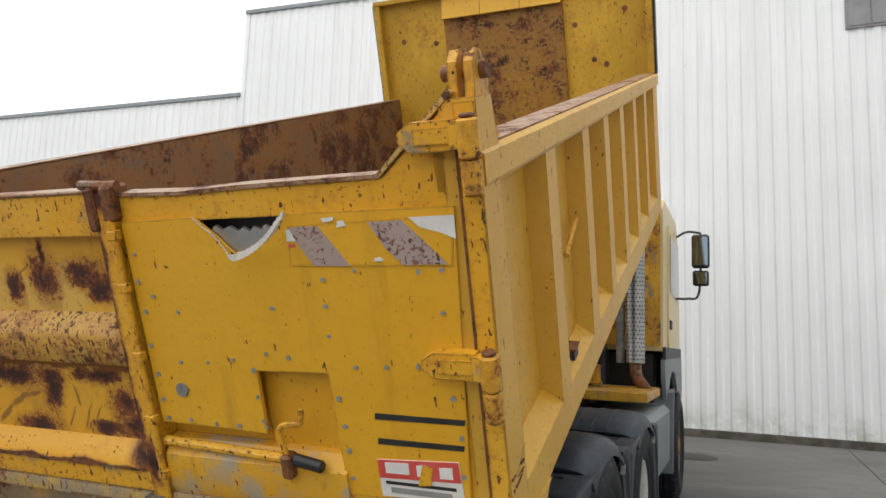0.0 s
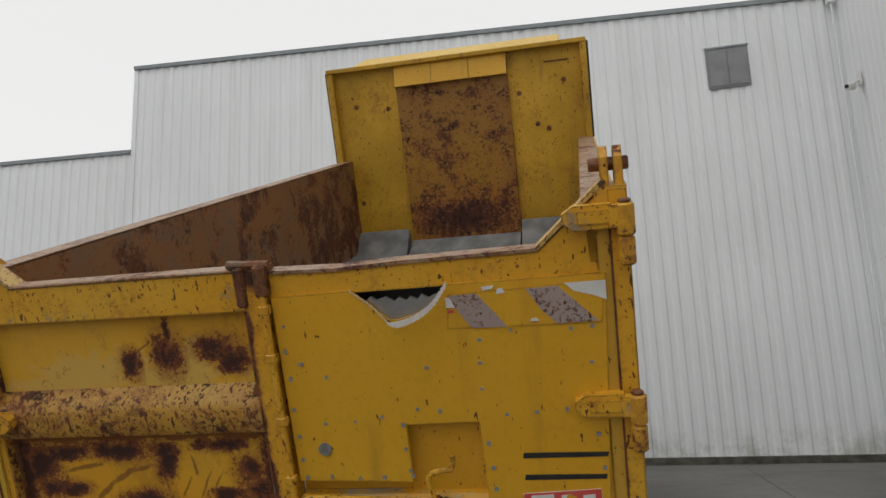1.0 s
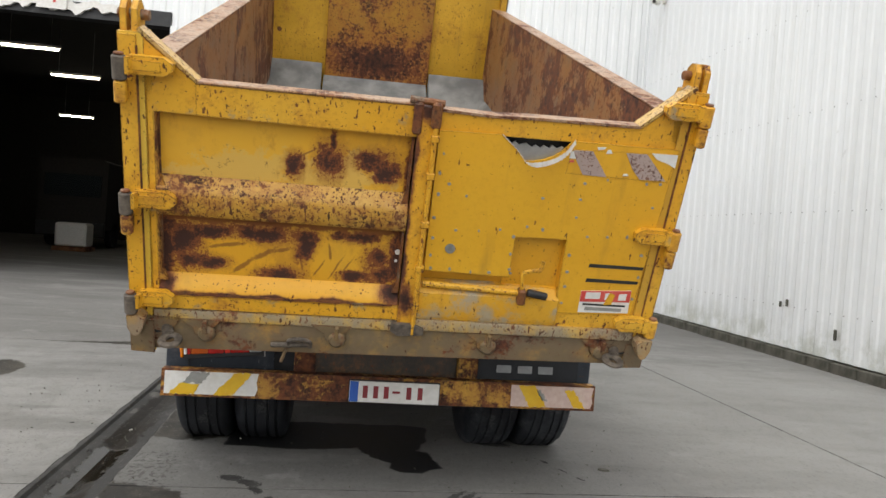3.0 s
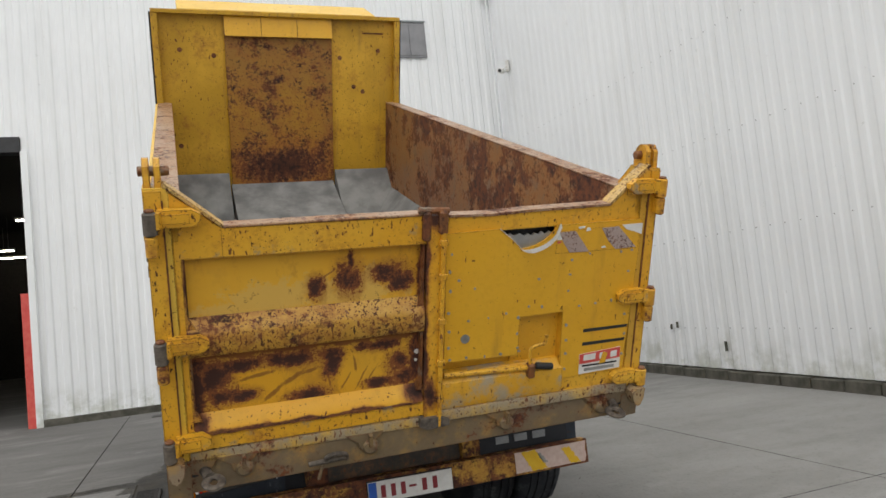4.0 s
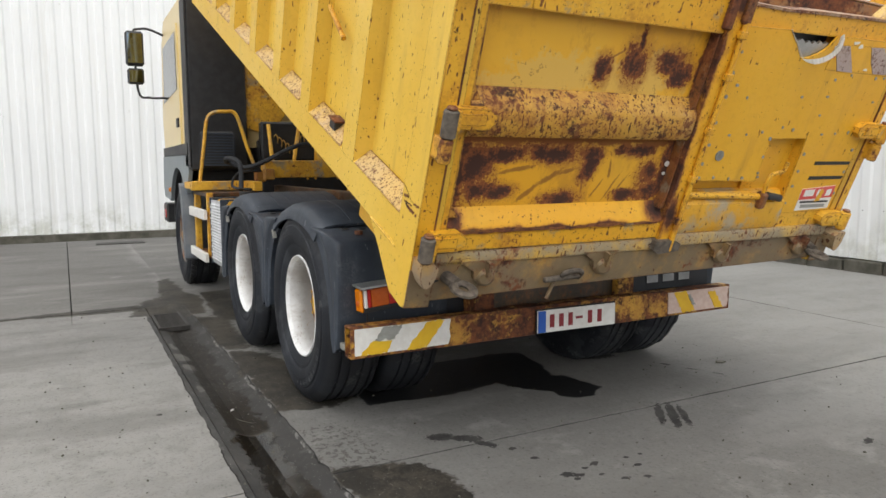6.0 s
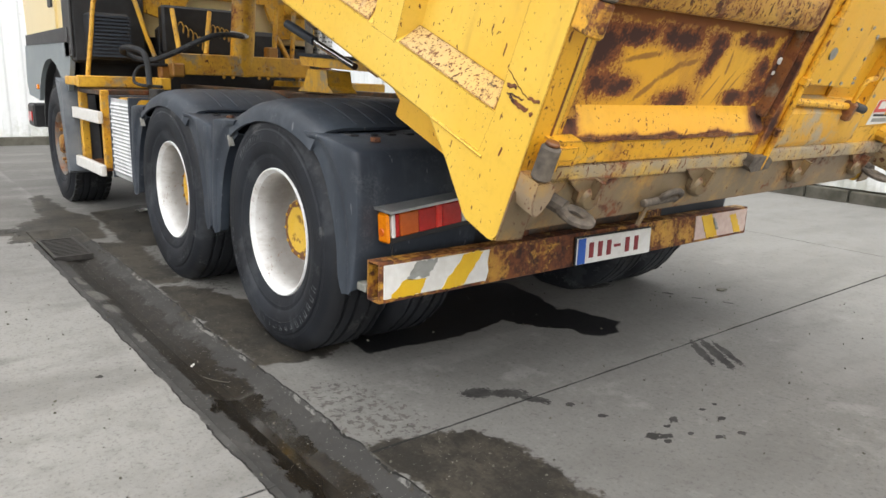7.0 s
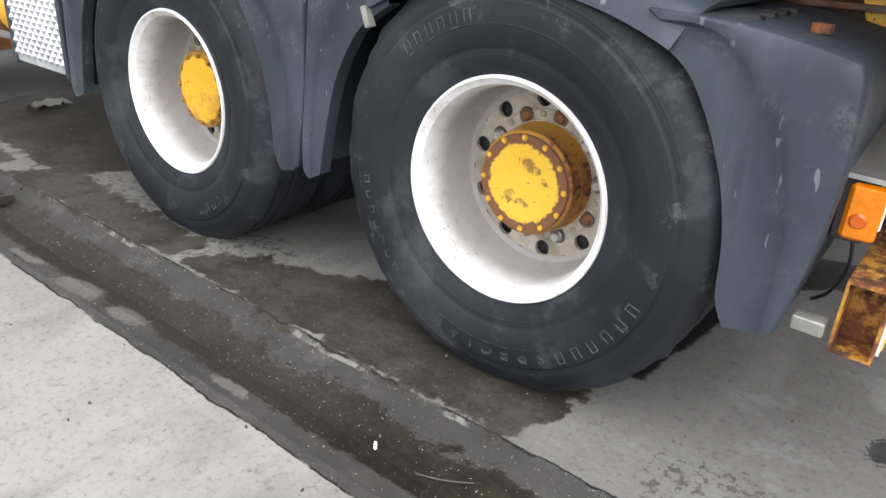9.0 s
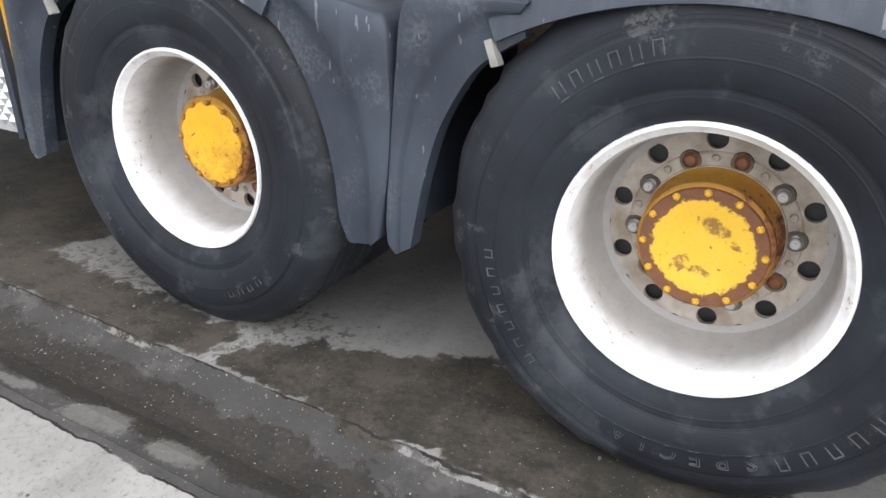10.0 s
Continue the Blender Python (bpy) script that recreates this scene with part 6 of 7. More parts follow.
def body_side(sx):
    """One side wall: skin, top rail, sill with a sloped top, ribs."""
    s = sx
    paint = M_SIDE if s < 0 else M_SIDECLEAN
    skin_poly = [(0.0, 0.3), (U1, 0.3), (U1, rail_top(U1) - 0.03), (0.0, rail_top(0) - 0.03)]
    wall = part("side_wall", prism(skin_poly, "x", s * 1.15, s * 1.175), paint, body, "yellow steel side wall with chipped paint")
    part("inner_lining", prism([(0.03, 0.25), (U1 - 0.02, 0.25), (U1 - 0.02, rail_top(U1) - 0.003), (0.03, rail_top(0) - 0.003)], "x", s * 1.112, s * 1.15), M_INSIDE, body, "rusty worn inner face")
    # top rail: a box with a rounded, worn cap
    prof = [(1.13, -0.1), (1.25, -0.1), (1.262, -0.085), (1.262, -0.012), (1.25, 0.0), (1.135, 0.0), (1.125, -0.01)]
    bm = bmesh.new()
    ends = [[bm.verts.new((s * x, u, rail_top(u) + dz)) for x, dz in prof] for u in (0.0, U1)]
    bm.faces.new(ends[0]), bm.faces.new(ends[1])
    for i in range(len(prof)):
        j = (i + 1) % len(prof)
        bm.faces.new((ends[0][i], ends[0][j], ends[1][j], ends[1][i]))
    part("top_rail", bm, paint, wall, "yellow top rail")
    cap = bmesh.new()
    ends = [[cap.verts.new((s * x, u, rail_top(u) + dz)) for x, dz in ((1.11, 0.001), (1.19, 0.004), (1.24, 0.001), (1.24, 0.006), (1.19, 0.01), (1.11, 0.006))] for u in (0.08, U1)]
    cap.faces.new(ends[0]), cap.faces.new(ends[1])
    for i in range(6):
        j = (i + 1) % 6
        cap.faces.new((ends[0][i], ends[0][j], ends[1][j], ends[1][i]))
    part("rail_cap", cap, M_CAPRAIL, wall, "worn rusty rail cap")
    # sill with a sloped top
    prof = [(1.12, 0.0), (1.24, 0.0), (1.25, 0.01), (1.25, 0.165), (1.18, 0.222), (1.12, 0.222)]
    bm = bmesh.new()
    ends = [[bm.verts.new((s * x, u, rail_low(u) + dz + (0.02 * (1 - u / U1) if dz < 0.02 else 0.0))) for x, dz in prof] for u in (0.13, U1)]
    bm.faces.new(ends[0]), bm.faces.new(ends[1])
    for i in range(len(prof)):
        j = (i + 1) % len(prof)
        bm.faces.new((ends[0][i], ends[0][j], ends[1][j], ends[1][i]))
    part("sill", bm, paint, wall, "yellow bottom sill")
    bays = (0.17, 0.66, 1.32, 1.88, 2.45, 3.05, 3.68, 4.36)
    for k, (a, b) in enumerate(zip(bays, bays[1:])):
        a2 = a + (0.185 if k else -0.015)
        bm = prism([(a2, rail_low(a2) + 0.17), (b - 0.01, rail_low(b) + 0.17), (b - 0.01, rail_low(b) + 0.228), (a2 + 0.05, rail_low(a2) + 0.228)], "x", s * 1.18, s * 1.186)
        for v in bm.verts:
            if v.co.z < rail_low(v.co.y) + 0.2:
                v.co.x += s * 0.066
        part("ledge_dirt", bm, M_LEDGE, wall, "sandy dirt caked on the sill ledge") if s < 0 else bm.free()
    # ribs: slightly tapering channels
    for k, u in enumerate(bays[1:]):
        w = 0.17 if k < 6 else U1 - 4.37
        z0, z1 = rail_low(u) + 0.16, rail_top(u) - 0.09
        bm = bmesh.new()
        for zz, grow in ((z0, 0.0), (z1, 0.0)):
            for x, du in ((1.17, -0.01), (1.25, 0.012), (1.25, w - 0.012), (1.17, w + 0.01)):
                bm.verts.new((s * x, u + du, zz))
        v = list(bm.verts)
        bm.faces.new(v[:4]), bm.faces.new(v[4:])
        for i in range(4):
            j = (i + 1) % 4
            bm.faces.new((v[i], v[j], v[4 + j], v[4 + i]))
        part("rib", bm, paint, wall, bevel=0.006)
    # broad rear upright and the cut-away foot
    drop = 0.03 if s < 0 else 0.0
    foot = [(-0.012, 0.03 - drop), (0.0, 0.004 - drop), (0.02, -0.002 - drop), (0.125, 0.0 - drop), (0.15, 0.012 - drop), (0.28, 0.085), (0.4, 0.166), (0.4, 0.176), (0.16, 0.178), (0.145, 0.3), (0.145, 1.24), (0.24, 1.29), (0.15, 1.3), (0.12, 1.43), (-0.004, 1.43)]
    part("rear_upright", prism(foot, "x", s * 1.155, s * 1.254), paint, wall, "yellow rear upright of the side wall", bevel=0.008)
    part("weld_seam", tube([(s * 1.2535, 0.14, 0.168), (s * 1.2535, 0.26, 0.17), (s * 1.2535, 0.4, 0.172)], 0.005, 6), paint, wall)
    bm = prism([(0.2, 0.068), (0.625, 0.068), (0.635, 0.072), (0.632, 0.125), (0.645, 0.165), (0.2, 0.165)], "x", s * 1.12, s * 1.205)
    for v in bm.verts:
        if v.co.z > 0.15 and abs(v.co.x) > 1.15:
            v.co.x = s * 1.238
    part("gusset", bm, M_YELLOW, body, "folded yellow gusset below the sill", bevel=0.004)
    strokes = (((0.142, 0.481), (0.1, 0.46), (0.058, 0.442), (0.035, 0.442)), ((0.04, 0.442), (0.02, 0.443), (0.0, 0.446)), ((0.129, 0.44), (0.11, 0.447), (0.094, 0.448)),
               ((0.121, 0.422), (0.096, 0.426), (0.057, 0.428)), ((0.108, 0.417), (0.071, 0.412), (0.031, 0.411)), ((0.1, 0.411), (0.065, 0.405), (0.035, 0.406)), ((0.079, 0.252), (0.075, 0.279)), ((0.02, 0.405), (0.012, 0.412)))
    for k, pts in enumerate(strokes):
        fat = (0.0016, 0.005, 0.006, 0.003, 0.005, 0.003, 0.003, 0.006)[k]
        bm = tube(curve([(0, u, z) for u, z in pts], 4), fat, 6)
        for v in bm.verts:
            v.co.x = s * (1.254 + 0.0012) + v.co.x * 0.25
            v.co.z += 0.0022 * math.sin(v.co.y * 260) - 0.05
        part("score_mark", bm, M_RUST, wall, "scrape through the paint")
    # a drain port in the second bay and a loose bar in the second bay
    # black block in place of the opening carries the shade inside it
    part("port", box(min(s * 1.19, s * 1.232), max(s * 1.19, s * 1.232), 0.985, 1.06, 0.34, 0.385), M_BLACK, wall, "black block for the shade of a square port in the sill ledge", bevel=0.004)
    part("port_hood", prism([(0.975, 0.385), (1.07, 0.387), (1.07, 0.395), (0.975, 0.393)], "x", min(s * 1.18, s * 1.238), max(s * 1.18, s * 1.238)), M_RUST, wall, "rusty lip over the port", bevel=0.002)
    part("loose_bar", rod((s * 1.21, 1.05, 0.76), (s * 1.21, 1.28, 0.86), 0.012, 8), M_CHIPPED, wall, "rusty bar welded across a bay")


body_side(-1)
body_side(1)

# floor details: caked ramp at the headboard and chamfers along the walls
part("front_ramp", prism([(U1 - 0.85, 0.255), (U1 - 0.06, 0.255), (U1 - 0.06, 0.54), (U1 - 0.2, 0.48)], "x", -0.58, 0.5), M_FLOORDUST, body, "ramp of dried concrete")
for a, b in ((-1.13, -0.6), (0.52, 1.13)):
    part("front_ramp", prism([(U1 - 0.5, 0.255), (U1 - 0.06, 0.255), (U1 - 0.06, 0.66), (U1 - 0.09, 0.65)], "x", a, b), M_FLOORDUST, body, "dried concrete in the corner")
for s in (-1, 1):
    part("floor_fillet", prism([(s * 1.134, 0.255), (s * 0.9, 0.255), (s * 1.134, 0.5)], "y", 0.1, U1 - 0.1), M_FLOORDUST, body, "dried concrete along the wall")
for k in range(9):
    u = 0.45 + k * 0.5
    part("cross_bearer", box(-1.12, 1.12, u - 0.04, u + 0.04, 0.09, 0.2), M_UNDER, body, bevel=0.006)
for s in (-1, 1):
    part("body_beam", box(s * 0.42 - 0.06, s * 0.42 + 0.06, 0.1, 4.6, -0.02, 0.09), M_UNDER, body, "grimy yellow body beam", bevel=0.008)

# headboard
HB = 2.28
head = part("headboard", box(-1.24, 1.24, U1 - 0.02, U1 + 0.03, 0.25, HB), M_HEAD, body, "yellow headboard with chips and rust")
part("wear_plate", box(-0.57, 0.51, U1 - 0.06, U1 - 0.022, 0.5, HB - 0.07), M_WEAR, head, "rusty wear plate", bevel=0.004)
for k in range(3):
    part("bent_flap", prism([(U1 - 0.11, HB - 0.235), (U1 - 0.06, HB - 0.04), (U1 - 0.05, HB - 0.045), (U1 - 0.1, HB - 0.24)], "x", -0.57 + k * 0.361, -0.57 + (k + 1) * 0.361 - 0.004), M_PLATE, head, "bent yellow flap", bevel=0.003)
for s in (-1, 1):
    part("edge_angle", box(s * 1.215 - 0.03, s * 1.215 + 0.03, U1 - 0.09, U1 - 0.022, rail_top(U1) - 0.02, HB), M_HEAD, head, bevel=0.004)
    part("edge_seal", box(s * 1.252 - 0.01, s * 1.252 + 0.01, U1 - 0.07, U1 + 0.03, rail_top(U1), HB - 0.03), M_BLACK, head, "black rubber edge", bevel=0.003)
part("top_angle", box(-1.24, 1.24, U1 - 0.1, U1 - 0.022, HB - 0.04, HB), M_HEAD, head, bevel=0.004)
for x, z in ((-1.0, 1.9), (-0.68, 1.85), (-1.05, 0.95), (0.6, 1.85), (1.02, 1.93), (0.75, 1.55), (0.85, 1.5)):
    part("dent", rod((x, U1 - 0.02, z), (x, U1 - 0.026, z), 0.024, 9), M_RUST, head, "rusty hole in the paint")
part("slot", box(0.85, 1.08, U1 - 0.026, U1 - 0.02, 2.1, 2.115), M_RUST, head)
for k in range(4):
    x = -0.9 + 0.6 * k
    part("back_rib", box(x - 0.05, x + 0.05, U1 + 0.03, U1 + 0.12, 0.25, HB - 0.02), M_SIDE, head, bevel=0.006)
part("canopy", prism([(U1 + 0.03, HB - 0.02), (U1 + 0.5, HB + 0.08), (U1 + 0.5, HB + 0.11), (U1 + 0.03, HB + 0.01)], "x", -1.0, 1.0), M_SIDE, head, "yellow cab canopy lip", bevel=0.004)


# ---- tailgate
def gate_left():
    """The rusty leaf with two sunken panels."""
    leaf = part("tailgate_leaf", prism([(-1.178, 0.15), (-0.03, 0.15), (-0.03, 1.25), (-0.95, 1.25), (-1.178, 1.44)], "y", 0.058, 0.07), M_GATE_UP, truck, "yellow tailgate leaf with heavy rust", BODY)
    add = lambda n, bm, mt, lb="", bv=0.006: part(n, bm, mt, leaf, lb, bevel=bv)
    add("stile", prism([(-1.176, 0.15), (-1.125, 0.15), (-1.125, 1.12), (-0.955, 1.12), (-0.955, 1.25), (-1.176, 1.43)], "y", 0.0, 0.058), M_CHIPPED, "chipped yellow stile")
    add("top_bar", prism([(-0.957, 1.12), (-0.03, 1.112), (-0.03, 1.25), (-0.957, 1.25)], "y", -0.003, 0.058), M_CHIPPED, "chipped yellow top bar")
    add("top_lip", box(-0.95, -0.03, -0.01, 0.075, 1.25, 1.262), M_CAPRAIL, "worn rusty top edge", 0.004)
    add("slant_lip", prism([(-0.95, 1.25), (-0.945, 1.262), (-1.17, 1.452), (-1.18, 1.44)], "y", -0.008, 0.075), M_LEDGE, "worn slanting edge", 0.003)
    add("upper_panel", box(-1.127, -0.04, 0.046, 0.058, 0.8, 1.13), M_GATE_UP, "sunken yellow panel with rust patches", 0.0)
    add("mid_rail", prism([(0.05, 0.845), (0.03, 0.825), (-0.006, 0.79), (-0.014, 0.765), (-0.014, 0.69), (-0.002, 0.668), (0.05, 0.655)], "x", -1.125, -0.035), M_GATE_MID, "heavily rusted middle rail", 0.004)
    add("lower_panel", box(-1.127, -0.04, 0.046, 0.058, 0.34, 0.665), M_GATE_LOW, "sunken yellow panel with heavy rust", 0.0)
    add("ledge", prism([(0.054, 0.375), (0.046, 0.372), (-0.004, 0.31), (-0.008, 0.29), (0.054, 0.283)], "x", -1.125, -0.035), M_SLOPE, "sloped yellow ledge with rusty ends", 0.003)
    add("bottom_bar", prism([(0.056, 0.282), (0.004, 0.282), (-0.004, 0.274), (-0.004, 0.21), (0.03, 0.196), (0.056, 0.196)], "x", -1.16, -0.03), M_CHIPPED, "chipped bottom bar", 0.004)
    add("dirt_strip", prism([(0.052, 0.204), (-0.009, 0.204), (-0.012, 0.196), (-0.012, 0.155), (0.0, 0.146), (0.052, 0.146)], "x", -1.15, -0.03), M_GREYED, "grey dirt strip", 0.003)
    # welded corner fillets of the sunken panels
    for s0, s1 in ((0.8, 1.115), (0.35, 0.662)):
        add("panel_cheek", prism([(-1.127, s0), (-1.085, s0), (-1.117, s0 + 0.05), (-1.12, s1), (-1.127, s1)], "y", 0.002, 0.05), M_GATE_MID, "", 0.003)
        add("panel_cheek", prism([(-0.038, s0), (-0.07, s0), (-0.048, s0 + 0.05), (-0.046, s1), (-0.038, s1)], "y", 0.002, 0.05), M_RUST, "", 0.003)
    rng = random.Random(8)
    low = [(-1.12 + 0.0365 * k, 0.283 + rng.uniform(-0.003, 0.003)) for k in range(30)]
    high = [(x, z + rng.uniform(0.006, 0.017)) for x, z in low]
    add("rust_edge", prism(low + high[::-1], "y", -0.0105, -0.006), M_RUST, "rust line along the ledge", 0)
    add("white_dab", rod((-0.056, 0.046, 0.545), (-0.056, 0.041, 0.545), 0.013, 9), M_WHITE, "white paint dab", 0)
    add("white_dab", rod((-0.06, 0.046, 0.5), (-0.06, 0.042, 0.5), 0.008, 7), M_WHITE, "white paint dab", 0)
    return leaf


def gate_right():
    """The leaf covered with a torn flat sheet."""
    leaf = part("tailgate_leaf", prism([(0.055, 0.18), (1.17, 0.18), (1.17, 1.44), (0.97, 1.245), (0.3, 1.229), (0.055, 1.235)], "y", 0.055, 0.07), M_YELLOW, truck, "yellow tailgate leaf covered with a torn steel sheet", BODY)
    add = lambda n, bm, mt, lb="", bv=0.005: part(n, bm, mt, leaf, lb, bevel=bv)
    add("top_bar", prism([(0.055, 1.15), (1.19, 1.16), (1.19, 1.43), (0.975, 1.246), (0.5, 1.238), (0.3, 1.23), (0.055, 1.236)], "y", 0.0, 0.055), M_CHIPPED, "chipped yellow top bar")
    add("top_lip", prism([(0.055, 1.236), (0.3, 1.23), (0.5, 1.238), (0.97, 1.246), (0.97, 1.257), (0.5, 1.25), (0.3, 1.241), (0.055, 1.247)], "y", -0.008, 0.075), M_CAPRAIL, "worn rusty top edge", 0.003)
    add("slant_lip", prism([(0.97, 1.246), (0.965, 1.258), (1.185, 1.455), (1.195, 1.443)], "y", -0.008, 0.075), M_LEDGE, "worn slanting edge", 0.003)
    sheet = [(0.07, 0.485), (0.275, 0.482), (0.482, 0.476), (0.482, 0.685), (0.732, 0.69), (0.735, 0.48), (0.745, 0.3), (1.135, 0.31), (1.175, 1.165), (0.668, 1.162), (0.655, 1.143), (0.63, 1.114), (0.595, 1.087), (0.55, 1.067), (0.505, 1.055), (0.47, 1.053), (0.45, 1.071), (0.415, 1.107), (0.375, 1.138), (0.345, 1.162), (0.065, 1.155)]
    add("cover_sheet", prism(sheet, "y", -0.012, 0.0), M_PLATE, "flat yellow cover sheet with bolts", 0.002)
    lip = curve([(0.345, -0.012, 1.165), (0.375, -0.013, 1.140), (0.415, -0.015, 1.108), (0.45, -0.02, 1.071), (0.47, -0.028, 1.052), (0.505, -0.038, 1.054), (0.55, -0.044, 1.067), (0.595, -0.044, 1.088), (0.632, -0.04, 1.116), (0.655, -0.03, 1.144), (0.674, -0.016, 1.169)], 7)
    bm = bmesh.new()
    rows = []
    for i, p in enumerate(lip):
        f = 0.2 if i < 26 else min(0.2 + (i - 26) / 12, 1.0)
        rows.append([bm.verts.new((p[0] + 0.003 * math.sin(i * 2.3), p[1] - 0.012 * k * f, p[2] - (0.008, -0.006, 0.014)[k] * f)) for k in range(3)])
    for a, b in zip(rows, rows[1:]):
        for k in range(2):
            bm.faces.new((a[k], a[k + 1], b[k + 1], b[k]))
    bmesh.ops.solidify(bm, geom=bm.faces[:], thickness=0.004)
    add("torn_edge", bm, M_WHITE, "pale bent edge of the tear", 0)
    # flat black sheet on the leaf stands for the shade inside the tear
    add("tear_back", box(0.33, 0.68, 0.0505, 0.054, 1.02, 1.17), M_BLACK, "black sheet painted as the shade behind the tear", 0)
    add("tear_scrap", prism([(0.39, 1.118), (0.44, 1.035), (0.54, 1.035), (0.6, 1.06), (0.645, 1.122), (0.628, 1.129), (0.606, 1.118), (0.583, 1.131), (0.57, 1.116), (0.545, 1.127), (0.53, 1.113), (0.508, 1.126), (0.49, 1.114), (0.46, 1.13), (0.43, 1.12), (0.41, 1.134)], "y", 0.004, 0.016), M_STEEL, "crumpled bare metal scrap", 0.004)
    add("stile", box(1.1, 1.19, 0.0, 0.055, 0.2, 1.17), M_YELLOW, "", 0.004)
    add("recess_back", box(0.46, 0.76, 0.04, 0.052, 0.27, 0.72), M_YELLOW, "sunken latch box", 0.0)
    add("recess_side", box(0.735, 0.76, -0.008, 0.05, 0.29, 0.69), M_YELLOW, "", 0.003)
    add("low_rail", prism([(0.052, 0.42), (0.02, 0.415), (-0.02, 0.37), (-0.024, 0.26), (-0.01, 0.226), (0.052, 0.226)], "x", 0.06, 0.75), M_RAIL, "bulging bottom rail with paint worn to grey", 0.004)
    add("low_sheet", box(0.75, 1.14, -0.006, 0.05, 0.2, 0.305), M_CHIPPED, "", 0.003)
    add("dirt_strip", prism([(0.05, 0.226), (-0.02, 0.226), (-0.026, 0.215), (-0.024, 0.17), (0.0, 0.155), (0.05, 0.155)], "x", 0.06, 1.17), M_GREYED, "grey dirt strip", 0.003)
    # the latch: a long bar, a crank and a black grip
    add("latch_bar", rod((0.07, -0.012, 0.418), (0.56, -0.018, 0.4), 0.016, 10), M_CHIPPED, "yellow latch bar", 0)
    add("latch_crank", tube(curve([(0.56, -0.03, 0.36), (0.55, -0.03, 0.43), (0.545, -0.035, 0.51), (0.6, -0.035, 0.53), (0.625, -0.035, 0.535), (0.632, -0.035, 0.58)], 4), 0.01, 8), M_CHIPPED, "bent crank", 0)
    add("latch_knuckle", box(0.535, 0.575, -0.05, 0.0, 0.345, 0.425), M_RUST, "rusty latch knuckle", 0.008)
    add("latch_grip", rod((0.58, -0.03, 0.41), (0.68, -0.034, 0.395), 0.019, 12), M_BLACK, "black grip", 0.005)
    # warning strips, black tapes, sticker
    back = add("warning_strip", prism([(0.66, 1.012), (1.155, 1.008), (1.172, 1.145), (0.672, 1.128)], "y", -0.0142, -0.0122), M_PLATE, "worn warning strip", 0)
    for quad in ([(0.742, 1.014), (0.856, 1.012), (0.82, 1.06), (0.768, 1.126), (0.676, 1.124), (0.7, 1.075)], [(1.015, 1.014), (1.142, 1.016), (1.08, 1.08), (1.025, 1.135), (0.925, 1.132), (0.97, 1.06)]):
        part("strip", prism(quad, "y", -0.017, -0.0143), M_FADED, back, "faded brownish strip")
    part("strip", prism([(1.075, 1.115), (1.13, 1.1), (1.172, 1.082), (1.172, 1.144), (1.045, 1.142)], "y", -0.0168, -0.0143), M_WHITE, back, "pale scrap of film")
    part("strip", prism([(0.665, 1.085), (0.7, 1.085), (0.69, 1.12), (0.665, 1.118)], "y", -0.0169, -0.0143), M_WHITE, back, "pale scrap of film")
    for quad in ([(0.79, 1.135), (0.82, 1.14), (0.825, 1.15), (0.785, 1.147)], [(0.83, 1.12), (0.86, 1.125), (0.85, 1.14), (0.835, 1.138)], [(0.93, 1.025), (0.96, 1.026), (0.95, 1.036), (0.935, 1.034)]):
        part("strip", prism(quad, "y", -0.0175, -0.0143), M_WHITE, back, "pale scrap of film")
    part("strip", prism([(0.668, 1.066), (0.69, 1.068), (0.688, 1.078), (0.668, 1.076)], "y", -0.0169, -0.0143), M_RED, back, "red scrap of film")
    for z, x1 in ((0.565, 1.14), (0.487, 1.13)):
        add("black_tape", prism([(0.865, z - 0.008), (x1, z - 0.006), (x1 + 0.004, z + 0.01), (0.868, z + 0.011)], "y", -0.0142, -0.0122), M_BLACKTAPE, "strip of black tape", 0)
    st = add("sticker", prism([(0.858, 0.312), (1.118, 0.32), (1.11, 0.446), (0.855, 0.43)], "y", -0.0142, -0.0122), M_WHITE, "torn red and white sticker", 0)
    part("sticker_field", prism([(0.857, 0.372), (1.112, 0.382), (1.109, 0.445), (0.856, 0.429)], "y", -0.0158, -0.0143), M_RED, st, "red field")
    for x0, x1 in ((0.88, 0.955), (0.98, 1.01), (1.05, 1.09)):
        part("mark", prism([(x0, 0.39), (x1, 0.392), (x1, 0.428), (x0, 0.424)], "y", -0.0172, -0.0159), M_WHITE, st, "white mark in place of lettering")
    part("scratch", prism([(0.98, 0.36), (1.02, 0.365), (1.03, 0.42), (1.0, 0.43)], "y", -0.0178, -0.0173), M_PLATE, st, "torn gap")
    part("mark", box(0.875, 1.095, -0.0156, -0.0143, 0.354, 0.364), M_BLACKTAPE, st, "dark bar in place of lettering")
    part("mark", box(0.89, 1.08, -0.0156, -0.0143, 0.327, 0.345), M_STRIPEG, st, "grey bar in place of lettering")
    knob = add("bolt", rod((0, -0.0122, 0), (0, -0.0165, 0), 0.008, 8), M_DULL, "grey bolt", 0)
    rng = random.Random(3)
    rowsz = [(0.1 + 0.095 * k, 0.5) for k in range(5)] + [(0.09, 0.56 + 0.1 * k) for k in range(6)] + [(0.47, 0.52 + 0.08 * k) for k in range(3)] + [(0.76, 0.35 + 0.09 * k) for k in range(9) if k != 4]
    rowsz += [(0.83 + 0.1 * k, 0.72) for k in range(4)] + [(1.12, 0.4 + 0.12 * k) for k in range(6)] + [(0.3, 0.7), (0.22, 0.86), (0.4, 0.72), (0.53, 0.74), (0.6, 0.74), (0.58, 0.89), (0.2, 0.7), (0.14, 0.92), (1.05, 1.0), (0.86, 1.0)]
